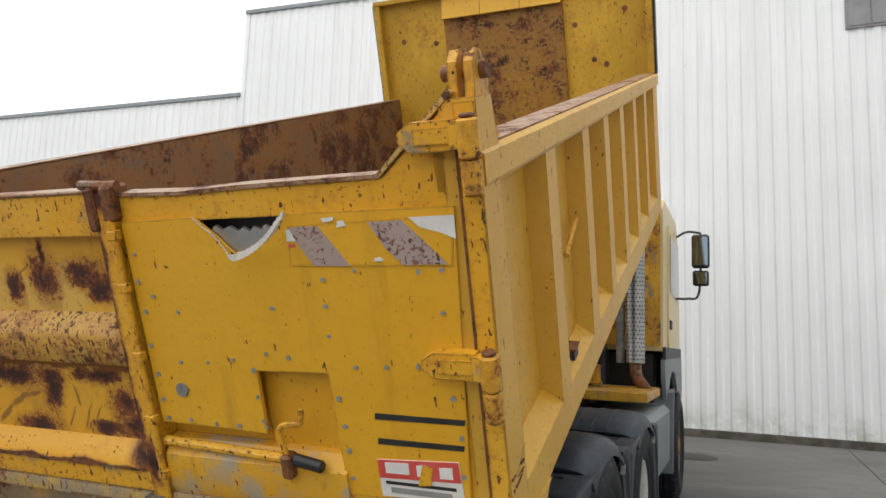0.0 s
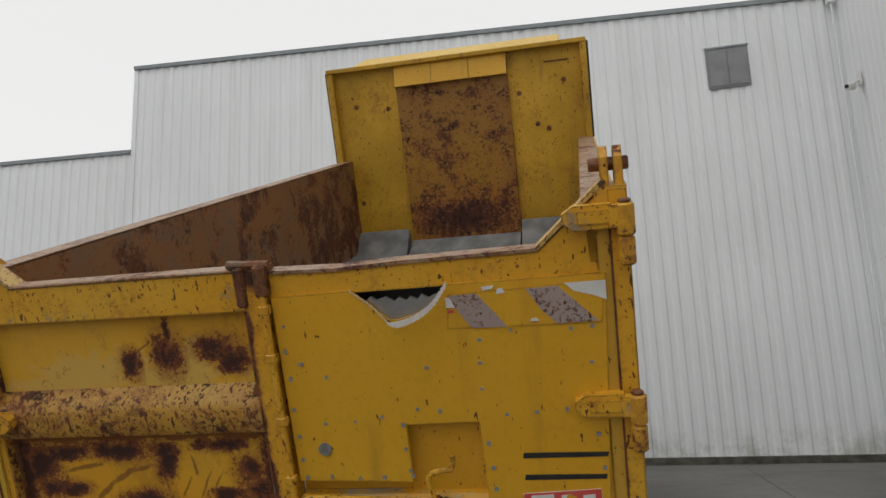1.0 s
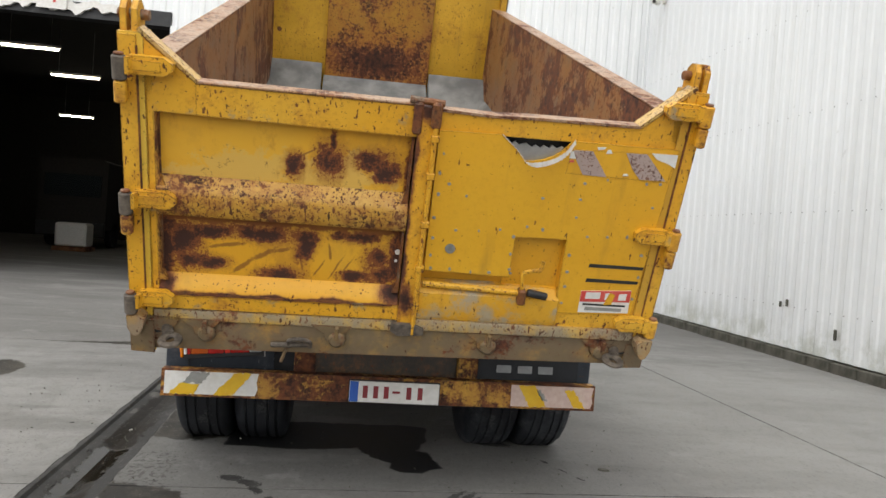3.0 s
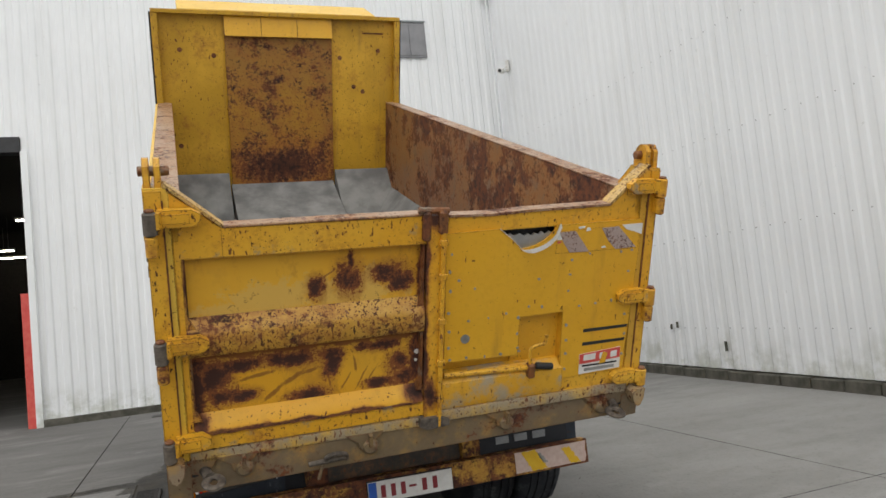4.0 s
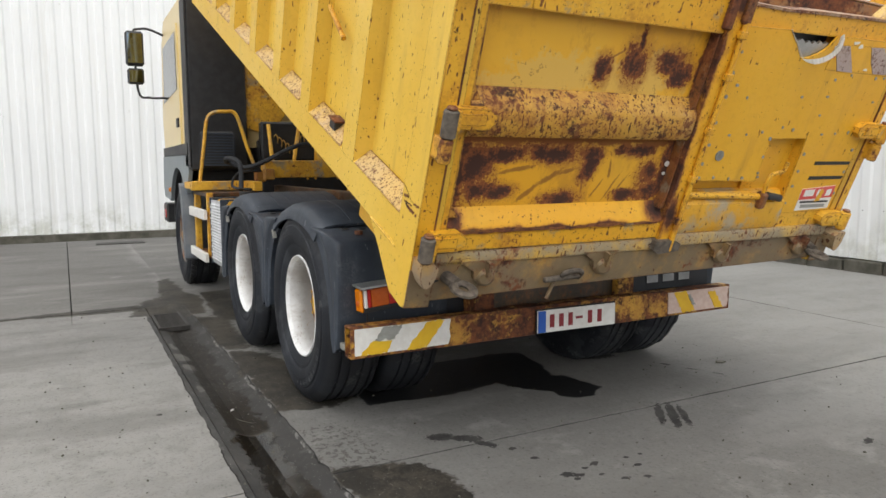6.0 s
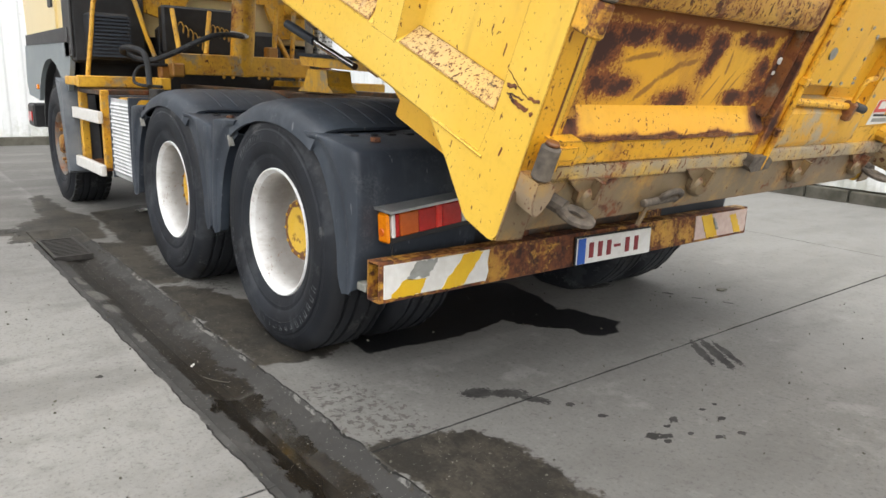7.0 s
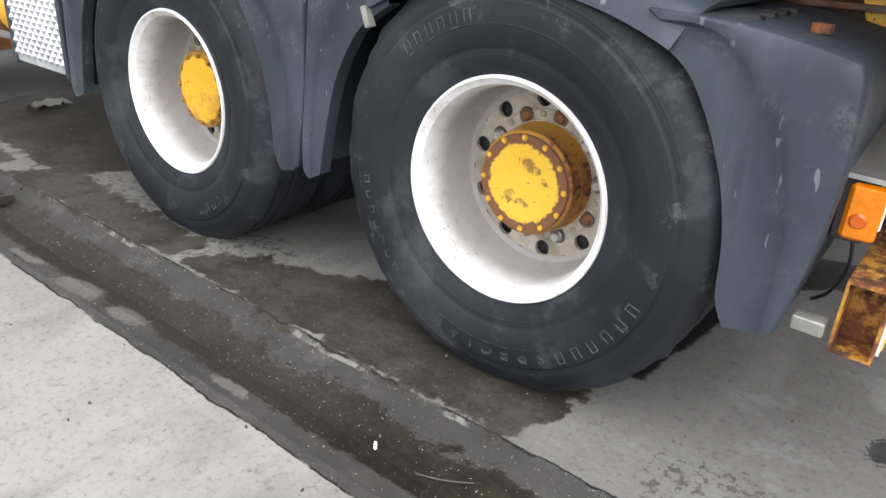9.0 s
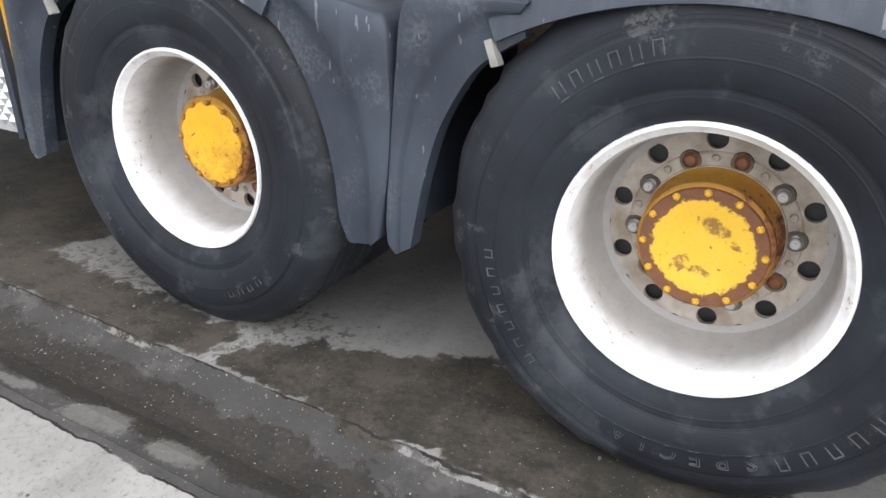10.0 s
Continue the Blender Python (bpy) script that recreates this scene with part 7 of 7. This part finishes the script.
    knob.location = (rowsz[0][0], 0, rowsz[0][1])
    for x, z in rowsz[1:]:
        again(knob, leaf, Matrix.Translation((x + rng.uniform(-0.008, 0.008), 0, z + rng.uniform(-0.008, 0.008))) @ Matrix.Diagonal((rng.uniform(0.6, 1.15),) * 1 + (1, rng.uniform(0.7, 1.2), 1)))
    add("bolt_head", rod((0.18, -0.0122, 0.605), (0.18, -0.018, 0.605), 0.024, 12), M_DULL, "large grey bolt", 0)
    return leaf


gate_left()
gate_right()

post = part("centre_post", prism([(-0.03, 0.17), (0.05, 0.17), (0.05, 1.25), (-0.03, 1.25)], "y", -0.018, 0.06), M_CENTRE, truck, "yellow centre post of the tailgate, rusty along its edge", BODY, bevel=0.008)
part("post_rod", rod((0.046, -0.03, 0.15), (0.046, -0.03, 1.25), 0.012, 10), M_CENTRE, post, "rusty yellow lock rod")
for z in (0.3, 0.5, 0.72, 0.95, 1.12):
    part("rod_guide", box(0.026, 0.066, -0.044, -0.016, z - 0.016, z + 0.016), M_CENTRE, post, bevel=0.004)
part("post_lug", box(-0.055, -0.015, -0.03, 0.05, 1.13, 1.27), M_RUST, post, "rusty lug", bevel=0.008)
part("post_lug", box(0.022, 0.066, -0.042, 0.05, 1.16, 1.275), M_RUST, post, "rusty lug", bevel=0.01)
part("post_pin", rod((-0.075, -0.008, 1.278), (0.075, -0.008, 1.27), 0.016, 8), M_RUST, post)
part("post_foot", prism([(-0.055, 0.205), (0.05, 0.205), (0.1, 0.185), (0.1, 0.15), (-0.02, 0.14), (-0.06, 0.165)], "y", -0.04, 0.03), M_HINGE, post, bevel=0.008)


def hinge(sx, z, strap):
    """A strap on the leaf, its worn steel knuckle at the corner post and the rusty eye below it."""
    s = sx
    edge = 1.205
    outline = [(s * edge, z - 0.037), (s * (edge - strap + 0.03), z - 0.037), (s * (edge - strap), z - 0.012), (s * (edge - strap), z + 0.014), (s * (edge - strap + 0.035), z + 0.037), (s * edge, z + 0.037)]
    h = part("hinge", prism(outline, "y", -0.05, -0.002), M_CHIPPED, truck, "chipped yellow hinge strap", BODY, bevel=0.008)
    part("inset", prism([(s * edge, z - 0.02), (s * (edge - strap + 0.045), z - 0.02), (s * (edge - strap + 0.045), z + 0.02), (s * edge, z + 0.02)], "y", -0.056, -0.048), M_CHIPPED, h, bevel=0.006)
    x = s * (1.232 if s < 0 else 1.242)
    y = -0.07 if s < 0 else -0.048
    part("knuckle", rod((x, y, z - 0.06), (x, y, z + 0.038), 0.028, 16), M_HINGE if s < 0 else M_GATE_POST, h, "worn knuckle", bevel=0.006)
    part("pin_head", rod((x, y, z + 0.038), (x, y, z + 0.05), 0.02, 12), M_RUST, h, "dark pin head", bevel=0.004)
    if z > 0.5:
        part("knuckle", rod((x, y, z - 0.15), (x, y, z - 0.063), 0.025, 16), M_GATE_POST, h, "rusty lower knuckle", bevel=0.006)
        part("hinge_tab", box(min(x - 0.02, x + 0.016), max(x - 0.02, x + 0.016), y, 0.0, z - 0.148, z - 0.065), M_GATE_POST, h, bevel=0.004)
    part("knuckle_web", prism([(s * (edge - 0.02), y + 0.02), (s * (edge - 0.01), y - 0.012), (x, y - 0.02), (x, y + 0.02)], "z", z - 0.034, z + 0.034), M_CHIPPED, h, bevel=0.003)


for s in (-1, 1):
    hinge(s, 1.345 if s > 0 else 1.31, 0.17 if s < 0 else 0.15)
    hinge(s, 0.745, 0.17 if s < 0 else 0.155)
    hinge(s, 0.27, 0.15)
    # rear corner post with a double lug and pin on top
    inner = 1.182 if s < 0 else 1.196
    cp = part("corner_post", prism([(s * inner, 0.14), (s * 1.252, 0.14), (s * 1.252, 1.42), (s * inner, 1.42)], "y", -0.012, 0.04), M_CHIPPED, truck, "chipped yellow corner post", BODY, bevel=0.006)
    part("seam", box(min(s * (inner - 0.004), s * (inner + 0.003)), max(s * (inner - 0.004), s * (inner + 0.003)), -0.0145, 0.0, 0.2, 1.38), M_RUST, cp, "rusty seam beside the leaf")
    for x in (1.192, 1.235):
        part("lug", prism([(0.015, 1.4), (0.125, 1.4), (0.13, 1.47), (0.115, 1.52), (0.085, 1.545), (0.05, 1.545), (0.022, 1.515)], "x", s * x - 0.013, s * x + 0.013), M_GATE_POST, cp, "rusty yellow lug", bevel=0.008)
    part("lug_pin", rod((s * 1.145, 0.075, 1.49), (s * 1.268, 0.075, 1.49), 0.022, 12), M_RUST, cp, "rusty pin", bevel=0.004)
    part("corner_gusset", prism([(0.08, 1.2), (0.3, 1.26), (0.13, 1.43), (0.08, 1.43)], "x", s * 1.2 - 0.03, s * 1.2 + 0.03), M_CHIPPED, cp, bevel=0.005)
    # chunky bracket that carries the lowest hinge
    bm = prism([(s * 1.25, 0.205), (s * 1.2, 0.205), (s * 1.175, 0.185), (s * 1.18, 0.15), (s * 1.195, 0.115), (s * 1.212, 0.1), (s * 1.23, 0.105), (s * 1.248, 0.145)], "y", -0.088, 0.0)
    part("hinge_bracket", bm, M_CAKED, cp, "bracket caked with pale dirt", bevel=0.014)

bm = prism([(0.0, 0.02), (0.06, 0.0), (0.12, 0.0), (0.12, 0.175), (0.01, 0.175), (0.0, 0.16)], "x", -1.235, 1.235)
for v in bm.verts:
    if v.co.z < 0.1:
        v.co.z -= 0.028 * (1.235 - v.co.x) / 2.47
beam = part("rear_beam", bm, M_BEAM, truck, "dirty yellow rear beam below the tailgate", BODY, bevel=0.005)
for x in (-0.94, -0.335, 0.41, 1.0):
    part("lock_claw", prism([(x - 0.1, 0.165), (x + 0.09, 0.165), (x + 0.07, 0.14), (x + 0.04, 0.115), (x + 0.03, 0.085), (x, 0.075), (x - 0.03, 0.085), (x - 0.035, 0.12), (x - 0.07, 0.142)], "y", -0.02, 0.0), M_BEAM, beam, "dirty locking claw", bevel=0.008)
    part("claw_roller", lathe(((0, 0.012), (0.026, 0.01), (0.038, 0.0), (0.042, -0.012), (0.042, -0.03), (0, -0.03)), 20), M_BEAM, beam, "dirty round claw plate", Matrix.Translation((x + 0.02, -0.028, 0.092)) @ Matrix.Rotation(radians(90), 4, "Z") @ Matrix.Rotation(radians(180), 4, "Y") @ Matrix.Rotation(radians(14), 4, "Z"), bevel=0.0)
    part("claw_web", prism([(-0.055, 0.165), (0.0, 0.165), (0.0, 0.1), (-0.048, 0.105)], "x", x + 0.012, x + 0.03), M_BEAM, beam, bevel=0.003)
for s in (-1, 1):
    low = -0.03 if s < 0 else 0.0
    part("end_plate", prism([(s * 1.256, low + 0.012), (s * 1.15, low + 0.006), (s * 1.15, 0.145), (s * 1.256, 0.145)], "y", -0.018, -0.0125), M_BEAM, beam, "dirty end plate", bevel=0.002)
    # no hole is cut here; a black disc gives its shade
    part("corner_hole", rod((s * 1.14, -0.008, 0.115), (s * 1.14, 0.02, 0.115), 0.036, 14), M_BLACK, beam, "black disc for the shade of a hole in the beam")
    # a towing tongue: a flat eye on a short shank, and the bent guide plate beside it
    ring = bmesh.new()
    loop = [(s * (1.06 + 0.036 * math.cos(a)), -0.1 + 0.046 * math.sin(a), 0.095) for a in (2 * math.pi * k / 20 for k in range(20))]
    tube(loop, 0.019, 8, ring, True)
    for v in ring.verts:
        v.co.z = 0.095 + (v.co.z - 0.095) * 0.7
    tube([(s * 1.075, -0.065, 0.1), (s * 1.1, 0.01, 0.105)], 0.026, 10, ring)
    part("tow_eye", ring, M_HINGE, beam, "rusty flat tow eye")
    part("guide_plate", prism([(s * 1.2, 0.17), (s * 1.03, 0.17), (s * 1.05, 0.13), (s * 1.1, 0.085), (s * 1.16, 0.1)], "y", -0.012, 0.0), M_BEAM, beam, "dirty bent guide plate", bevel=0.005)
# a catch with a loop and a rod that hangs below the beam
part("catch_bar", rod((-0.62, -0.025, 0.052), (-0.44, -0.028, 0.062), 0.014, 10), M_HINGE, beam, "dusty catch bar", bevel=0.003)
part("catch_loop", tube(curve([(-0.53, -0.02, 0.045), (-0.535, -0.04, 0.085), (-0.49, -0.045, 0.1), (-0.44, -0.04, 0.085), (-0.435, -0.02, 0.045)], 5), 0.011, 8), M_HINGE, beam, "dusty bent loop")
part("weep_rod", rod((-0.545, 0.0, 0.03), (-0.57, -0.01, -0.05), 0.009, 6), M_BEAM, beam, "dirty drain stub")


# ---- cab and what stands behind it
cab = part("cab", prism([(4.62, 1.5), (6.55, 1.5), (6.62, 1.9), (6.45, 2.75), (6.2, 3.0), (4.8, 3.02), (4.64, 2.9)], "x", -1.18, 1.18), M_CAB, truck, "cream cab with a dark rear wall", bevel=0.05)
for s in (-1, 1):
    part("door", prism([(5.05, 1.5), (6.35, 1.5), (6.35, 2.1), (6.25, 2.75), (5.1, 2.8), (5.02, 2.1)], "x", s * 1.18, s * 1.2), M_CAB, cab, "cream cab door", bevel=0.012)
    part("door_window", prism([(5.15, 2.12), (6.22, 2.05), (6.15, 2.68), (5.18, 2.72)], "x", s * 1.2, s * 1.206), M_GLASS, cab, "dark door window")
    part("door_handle", box(s * 1.205 - 0.012, s * 1.205 + 0.012, 5.1, 5.24, 1.72, 1.82), M_BLACK, cab, "black door handle", bevel=0.008)
    part("side_panel", prism([(4.62, 1.42), (6.5, 1.42), (6.5, 1.52), (4.62, 1.54)], "x", s * 1.175, s * 1.205), M_BLACK, cab, "dark strip below the door", bevel=0.008)
    arc = arch(5.45, 0.58, 0.69, 0.71, 26, 150, 14)
    part("cab_skirt", prism([(6.6, 1.42), (6.68, 1.06), (6.6, 0.93), (6.12, 0.9)] + arc + [(4.76, 1.03), (4.62, 1.25), (4.62, 1.42)], "x", s * 1.16, s * 1.2), M_CABGREY, cab, "grey plastic skirt round the front wheel", bevel=0.008)
    part("wheel_arch", prism(arch(5.45, 0.58, 0.69, 0.71, 5, 165, 16) + arch(5.45, 0.58, 0.67, 0.69, 165, 5, 16), "x", min(s * 0.72, s * 1.16), max(s * 0.72, s * 1.16)), M_BLACK, cab, "black inner wheel arch")
    bumper = part("bumper_end", box(min(s * 0.9, s * 1.2), max(s * 0.9, s * 1.2), 6.5, 6.8, 0.6, 0.84), M_BLACK, cab, "black bumper end", bevel=0.02)
    part("reflector", box(s * 1.203 - 0.006, s * 1.203 + 0.006, 6.56, 6.72, 0.66, 0.76), M_REDLENS, bumper, "red reflector", bevel=0.003)
    part("marker_lamp", box(s * 1.205 - 0.012, s * 1.205 + 0.012, 6.04, 6.12, 1.0, 1.05), M_AMBER, cab, "amber marker lamp", bevel=0.006)
    part("front_flap", prism([(4.95, 1.13), (4.8, 1.1), (4.73, 0.95), (4.67, 0.6), (4.66, 0.36), (4.7, 0.34), (4.75, 0.36), (4.79, 0.62), (4.86, 0.92)], "x", min(s * 1.0, s * 1.26), max(s * 1.0, s * 1.26)), M_FLAPGREY, cab, "scuffed grey flap behind the front wheel", bevel=0.01)
    mx = 1.5 if s < 0 else 1.45
    part("mirror_arm", tube(curve([(s * 1.18, 6.25, 2.85), (s * (mx - 0.15), 6.3, 2.92), (s * mx, 6.3, 2.9)], 5), 0.014, 8), M_BLACK, cab, "black mirror arm")
    part("mirror_arm", tube(curve([(s * 1.18, 6.25, 2.12), (s * (mx - 0.15), 6.3, 2.12), (s * (mx - 0.02), 6.3, 2.2), (s * mx, 6.3, 2.9)], 5), 0.014, 8), M_BLACK, cab, "black mirror arm")
    mir = part("mirror", box(s * mx - 0.1, s * mx + 0.1, 6.24, 6.34, 2.48, 2.88), M_BLACK, cab, "black wing mirror", bevel=0.025)
    part("mirror_glass", box(s * mx - 0.08, s * mx + 0.08, 6.234, 6.242, 2.51, 2.85), M_MIRROR, mir, "mirror glass")
    part("small_mirror", box(s * mx - 0.09, s * mx + 0.09, 6.24, 6.34, 2.27, 2.45), M_BLACK, cab, "small black mirror", bevel=0.02)
    part("mirror_glass", box(s * mx - 0.07, s * mx + 0.07, 6.234, 6.242, 2.29, 2.43), M_MIRROR, mir, "mirror glass")
part("rear_panel", box(-1.19, -0.62, 4.5, 4.615, 1.26, 2.98), M_BLACK, cab, "dark air intake panel behind the cab", bevel=0.02)
part("rear_sheet", prism([(-0.62, 1.7), (-0.35, 1.62), (-0.2, 1.85), (0.5, 1.85), (0.62, 1.55), (1.16, 1.55), (1.16, 2.95), (-0.62, 2.95)], "y", 4.56, 4.6), M_FRAME, cab, "yellow rear wall of the cab", bevel=0.01)
for k in range(4):
    part("louvre", prism([(4.56, 1.75 + 0.22 * k), (4.53, 1.78 + 0.22 * k), (4.53, 1.82 + 0.22 * k), (4.56, 1.9 + 0.22 * k)], "x", 0.7, 1.05), M_FRAME, cab, "yellow louvre", bevel=0.004)
part("underbody", box(-1.1, 1.1, 4.75, 6.35, 0.95, 1.5), M_BLACK, cab, "black underside of the cab", bevel=0.03)
part("intake_side", box(-1.2, -1.184, 4.5, 4.78, 1.3, 2.96), M_BLACK, cab, "black side of the air intake", bevel=0.006)
cab.location.x = -0.045
part("filter_box", box(-1.15, -0.84, 4.32, 4.58, 1.29, 1.65), M_BLACK, truck, "black ribbed air filter box", bevel=0.02)
slat = part("filter_slat", box(-1.155, -0.835, 4.3, 4.32, 0, 0.013), M_FENDER, truck, "dark ribbed slat")
slat.location = (0, 0, 1.31)
for k in range(1, 12):
    again(slat, truck, Matrix.Translation((0, 0, 1.31 + k * 0.028)))
part("engine_cover", box(-0.55, 0.6, 4.5, 5.6, 0.85, 1.6), M_BLACK, truck, "dark engine cover", bevel=0.04)
part("line_box", box(-0.55, 0.2, 4.4, 4.52, 1.36, 1.76), M_BLACK, truck, "black bracket for the air lines", bevel=0.02)
for k in range(2):
    pts = [(-0.42 + k * 0.24 + 0.0045 * i, 4.36 + 0.035 * math.cos(i * 0.7), 1.6 - (0.0035 - 0.002 * k) * i + (0.034 + 0.0004 * i) * math.sin(i * 0.7)) for i in range(46)]
    part("air_coil", tube(pts, 0.0048, 6), M_BRASS, truck, "coiled yellow air line")
part("silencer", rod((0.92, 4.28, 1.38), (0.92, 4.28, 2.45), 0.085, 24), M_STEEL, truck, "perforated steel exhaust guard", bevel=0.01)
part("exhaust_pipe", rod((0.78, 4.3, 1.38), (0.78, 4.3, 2.4), 0.04, 16), M_DULL, truck, "dull exhaust pipe")
part("exhaust_elbow", tube(curve([(0.92, 4.28, 1.4), (0.93, 4.26, 1.28), (0.98, 4.22, 1.2), (1.05, 4.3, 1.1)], 5), 0.055, 12), M_RUST, truck, "rusty exhaust elbow")
# the shade in the guard's holes is drawn as small black dots
bm = bmesh.new()
for i in range(16):
    for j in range(26):
        a = 2 * math.pi * (i + 0.5 * (j % 2)) / 16
        d = Vector((math.cos(a), math.sin(a), 0))
        c = Vector((0.92, 4.28, 1.42 + 0.038 * j))
        rod(c + d * 0.083, c + d * 0.0862, 0.008, 6, bm)
tagged(part("perforation", bm, M_BLACK, truck, "black dots for the shaded holes in the exhaust guard"), kind="stuff")
part("brace", rod((0.62, 4.2, 1.16), (0.42, 4.25, 1.55), 0.025, 8), M_FRAME, truck, "yellow brace")
for x0, x1 in ((0.36, 0.42), (0.54, 0.6)):
    part("stay", rod((x0, 4.2, 1.27), (x1, 4.25, 1.78), 0.022, 10), M_FRAME, truck, "yellow stay")
part("stay", rod((-0.52, 4.1, 1.36), (-0.5, 4.3, 1.72), 0.02, 10), M_FRAME, truck, "yellow stay")
part("stay", rod((-0.3, 4.1, 1.36), (-0.18, 4.3, 1.72), 0.02, 10), M_FRAME, truck, "yellow stay")

# the yellow hoop and platform on the near side
part("platform", box(-1.28, -0.7, 4.22, 4.32, 1.07, 1.16), M_FRAME, truck, "yellow platform beam", bevel=0.008)
part("platform", box(-0.78, -0.7, 3.8, 4.22, 1.07, 1.16), M_FRAME, truck, "yellow platform beam", bevel=0.008)
part("platform", box(-1.28, -1.2, 4.32, 4.7, 1.08, 1.15), M_FRAME, truck, "yellow platform beam", bevel=0.008)
part("hoop", tube(curve([(-1.19, 4.3, 1.15), (-1.14, 4.3, 1.5), (-1.1, 4.3, 1.76), (-1.03, 4.3, 1.83), (-0.93, 4.3, 1.84), (-0.85, 4.3, 1.84), (-0.8, 4.3, 1.77), (-0.72, 4.3, 1.5), (-0.65, 4.3, 1.3)], 5), 0.018, 10), M_FRAME, truck, "yellow tubular hoop")
for cx, cy, cz in ((-0.66, 4.05, 1.2), (-0.6, 3.95, 1.22), (0.3, 4.12, 1.39)):
    part("valve", box(cx - 0.05, cx + 0.05, cy - 0.05, cy + 0.05, cz - 0.05, cz + 0.06), M_HUBSIDE, truck, "small rusty valve block", bevel=0.012)
part("air_line", tube(curve([(-0.66, 4.0, 1.26), (-0.9, 3.9, 1.24), (-1.0, 3.7, 1.12), (-0.9, 3.4, 1.1)], 6), 0.012), M_RUBBER, truck, "black air line")

# fuel tank, steps and frames between the wheels
tank = part("fuel_tank", prism([(-1.22, 0.54), (-1.22, 0.96), (-1.17, 1.02), (-0.68, 1.02), (-0.64, 0.97), (-0.64, 0.54), (-0.7, 0.46), (-1.16, 0.46)], "y", 2.99, 3.52), M_FRAME, truck, "yellow fuel tank with a quilted aluminium plate", bevel=0.02, seg=2)
face = []
for cy, cz, a0 in ((3.48, 0.98, 0), (3.05, 0.98, 90), (3.05, 0.5, 180), (3.48, 0.5, 270)):
    face += [(cy + 0.035 * math.cos(radians(a0 + d)), cz + 0.035 * math.sin(radians(a0 + d))) for d in (0, 30, 60, 90)]
part("quilted_plate", prism(face, "x", -1.236, -1.222), M_QUILT, tank, "quilted aluminium plate", bevel=0.003)
bm = bmesh.new()
for i in range(17):
    for j in range(20):
        if (i + j) % 2:
            continue
        y, z = 3.058 + i * 0.026, 0.505 + j * 0.0247
        tip = bm.verts.new((-1.25, y, z))
        ring = [bm.verts.new((-1.2365, y + dy, z + dz)) for dy, dz in ((-0.025, 0), (0, -0.0235), (0.025, 0), (0, 0.0235))]
        for k in range(4):
            bm.faces.new((tip, ring[k], ring[(k + 1) % 4]))
bmesh.ops.recalc_face_normals(bm, faces=bm.faces)
tagged(part("quilting", bm, M_QUILT, tank, smooth=5), kind="stuff")
for y in (3.02, 3.495):
    part("tank_band", box(-1.246, -0.63, y - 0.014, y + 0.014, 0.45, 1.035), M_FENDER, tank, "dark tank band", bevel=0.004)
part("filler_cap", rod((-1.0, 3.2, 1.02), (-1.0, 3.2, 1.09), 0.05, 16), M_BLACK, tank, "black filler cap", bevel=0.006)
part("air_tank", rod((-1.0, 3.56, 0.66), (-1.0, 3.88, 0.66), 0.16, 24), M_YELLOW, truck, "yellow air tank", bevel=0.035, seg=3)
part("step_frame", box(-1.2, -1.14, 3.9, 3.95, 0.46, 1.06), M_FRAME, truck, "yellow step frame", bevel=0.006)
part("step_frame", box(-1.2, -1.14, 4.58, 4.66, 0.4, 1.06), M_FRAME, truck, "yellow step frame", bevel=0.006)
part("step_frame", box(-1.2, -0.7, 3.95, 4.66, 1.02, 1.06), M_UNDER, truck, "grimy step frame", bevel=0.006)
part("step_backing", box(-0.9, -0.86, 3.95, 4.7, 0.45, 1.02), M_RUST, truck)
for z0, z1 in ((0.81, 0.9), (0.41, 0.495)):
    part("step", box(-1.25, -1.21, 3.84, 4.68, z0, z1), M_WHITE, truck, "white painted step board", bevel=0.006)
    part("step_tread", box(-1.21, -1.02, 3.9, 4.64, z0 + 0.03, z0 + 0.05), M_RUST, truck, "rusty step tread", bevel=0.004)
part("chassis_box", box(-0.9, -0.5, 3.5, 4.7, 0.6, 0.98), M_UNDER, truck, "grimy rusty box on the chassis", bevel=0.01)
for s in (1,):
    part("fuel_tank", box(0.65, 1.2, 3.05, 4.6, 0.45, 1.0), M_CABGREY, truck, "grey tank on the far side", bevel=0.05)
    part("platform", box(0.5, 1.12, 3.5, 4.5, 1.08, 1.16), M_FRAME, truck, "yellow platform frame", bevel=0.008)
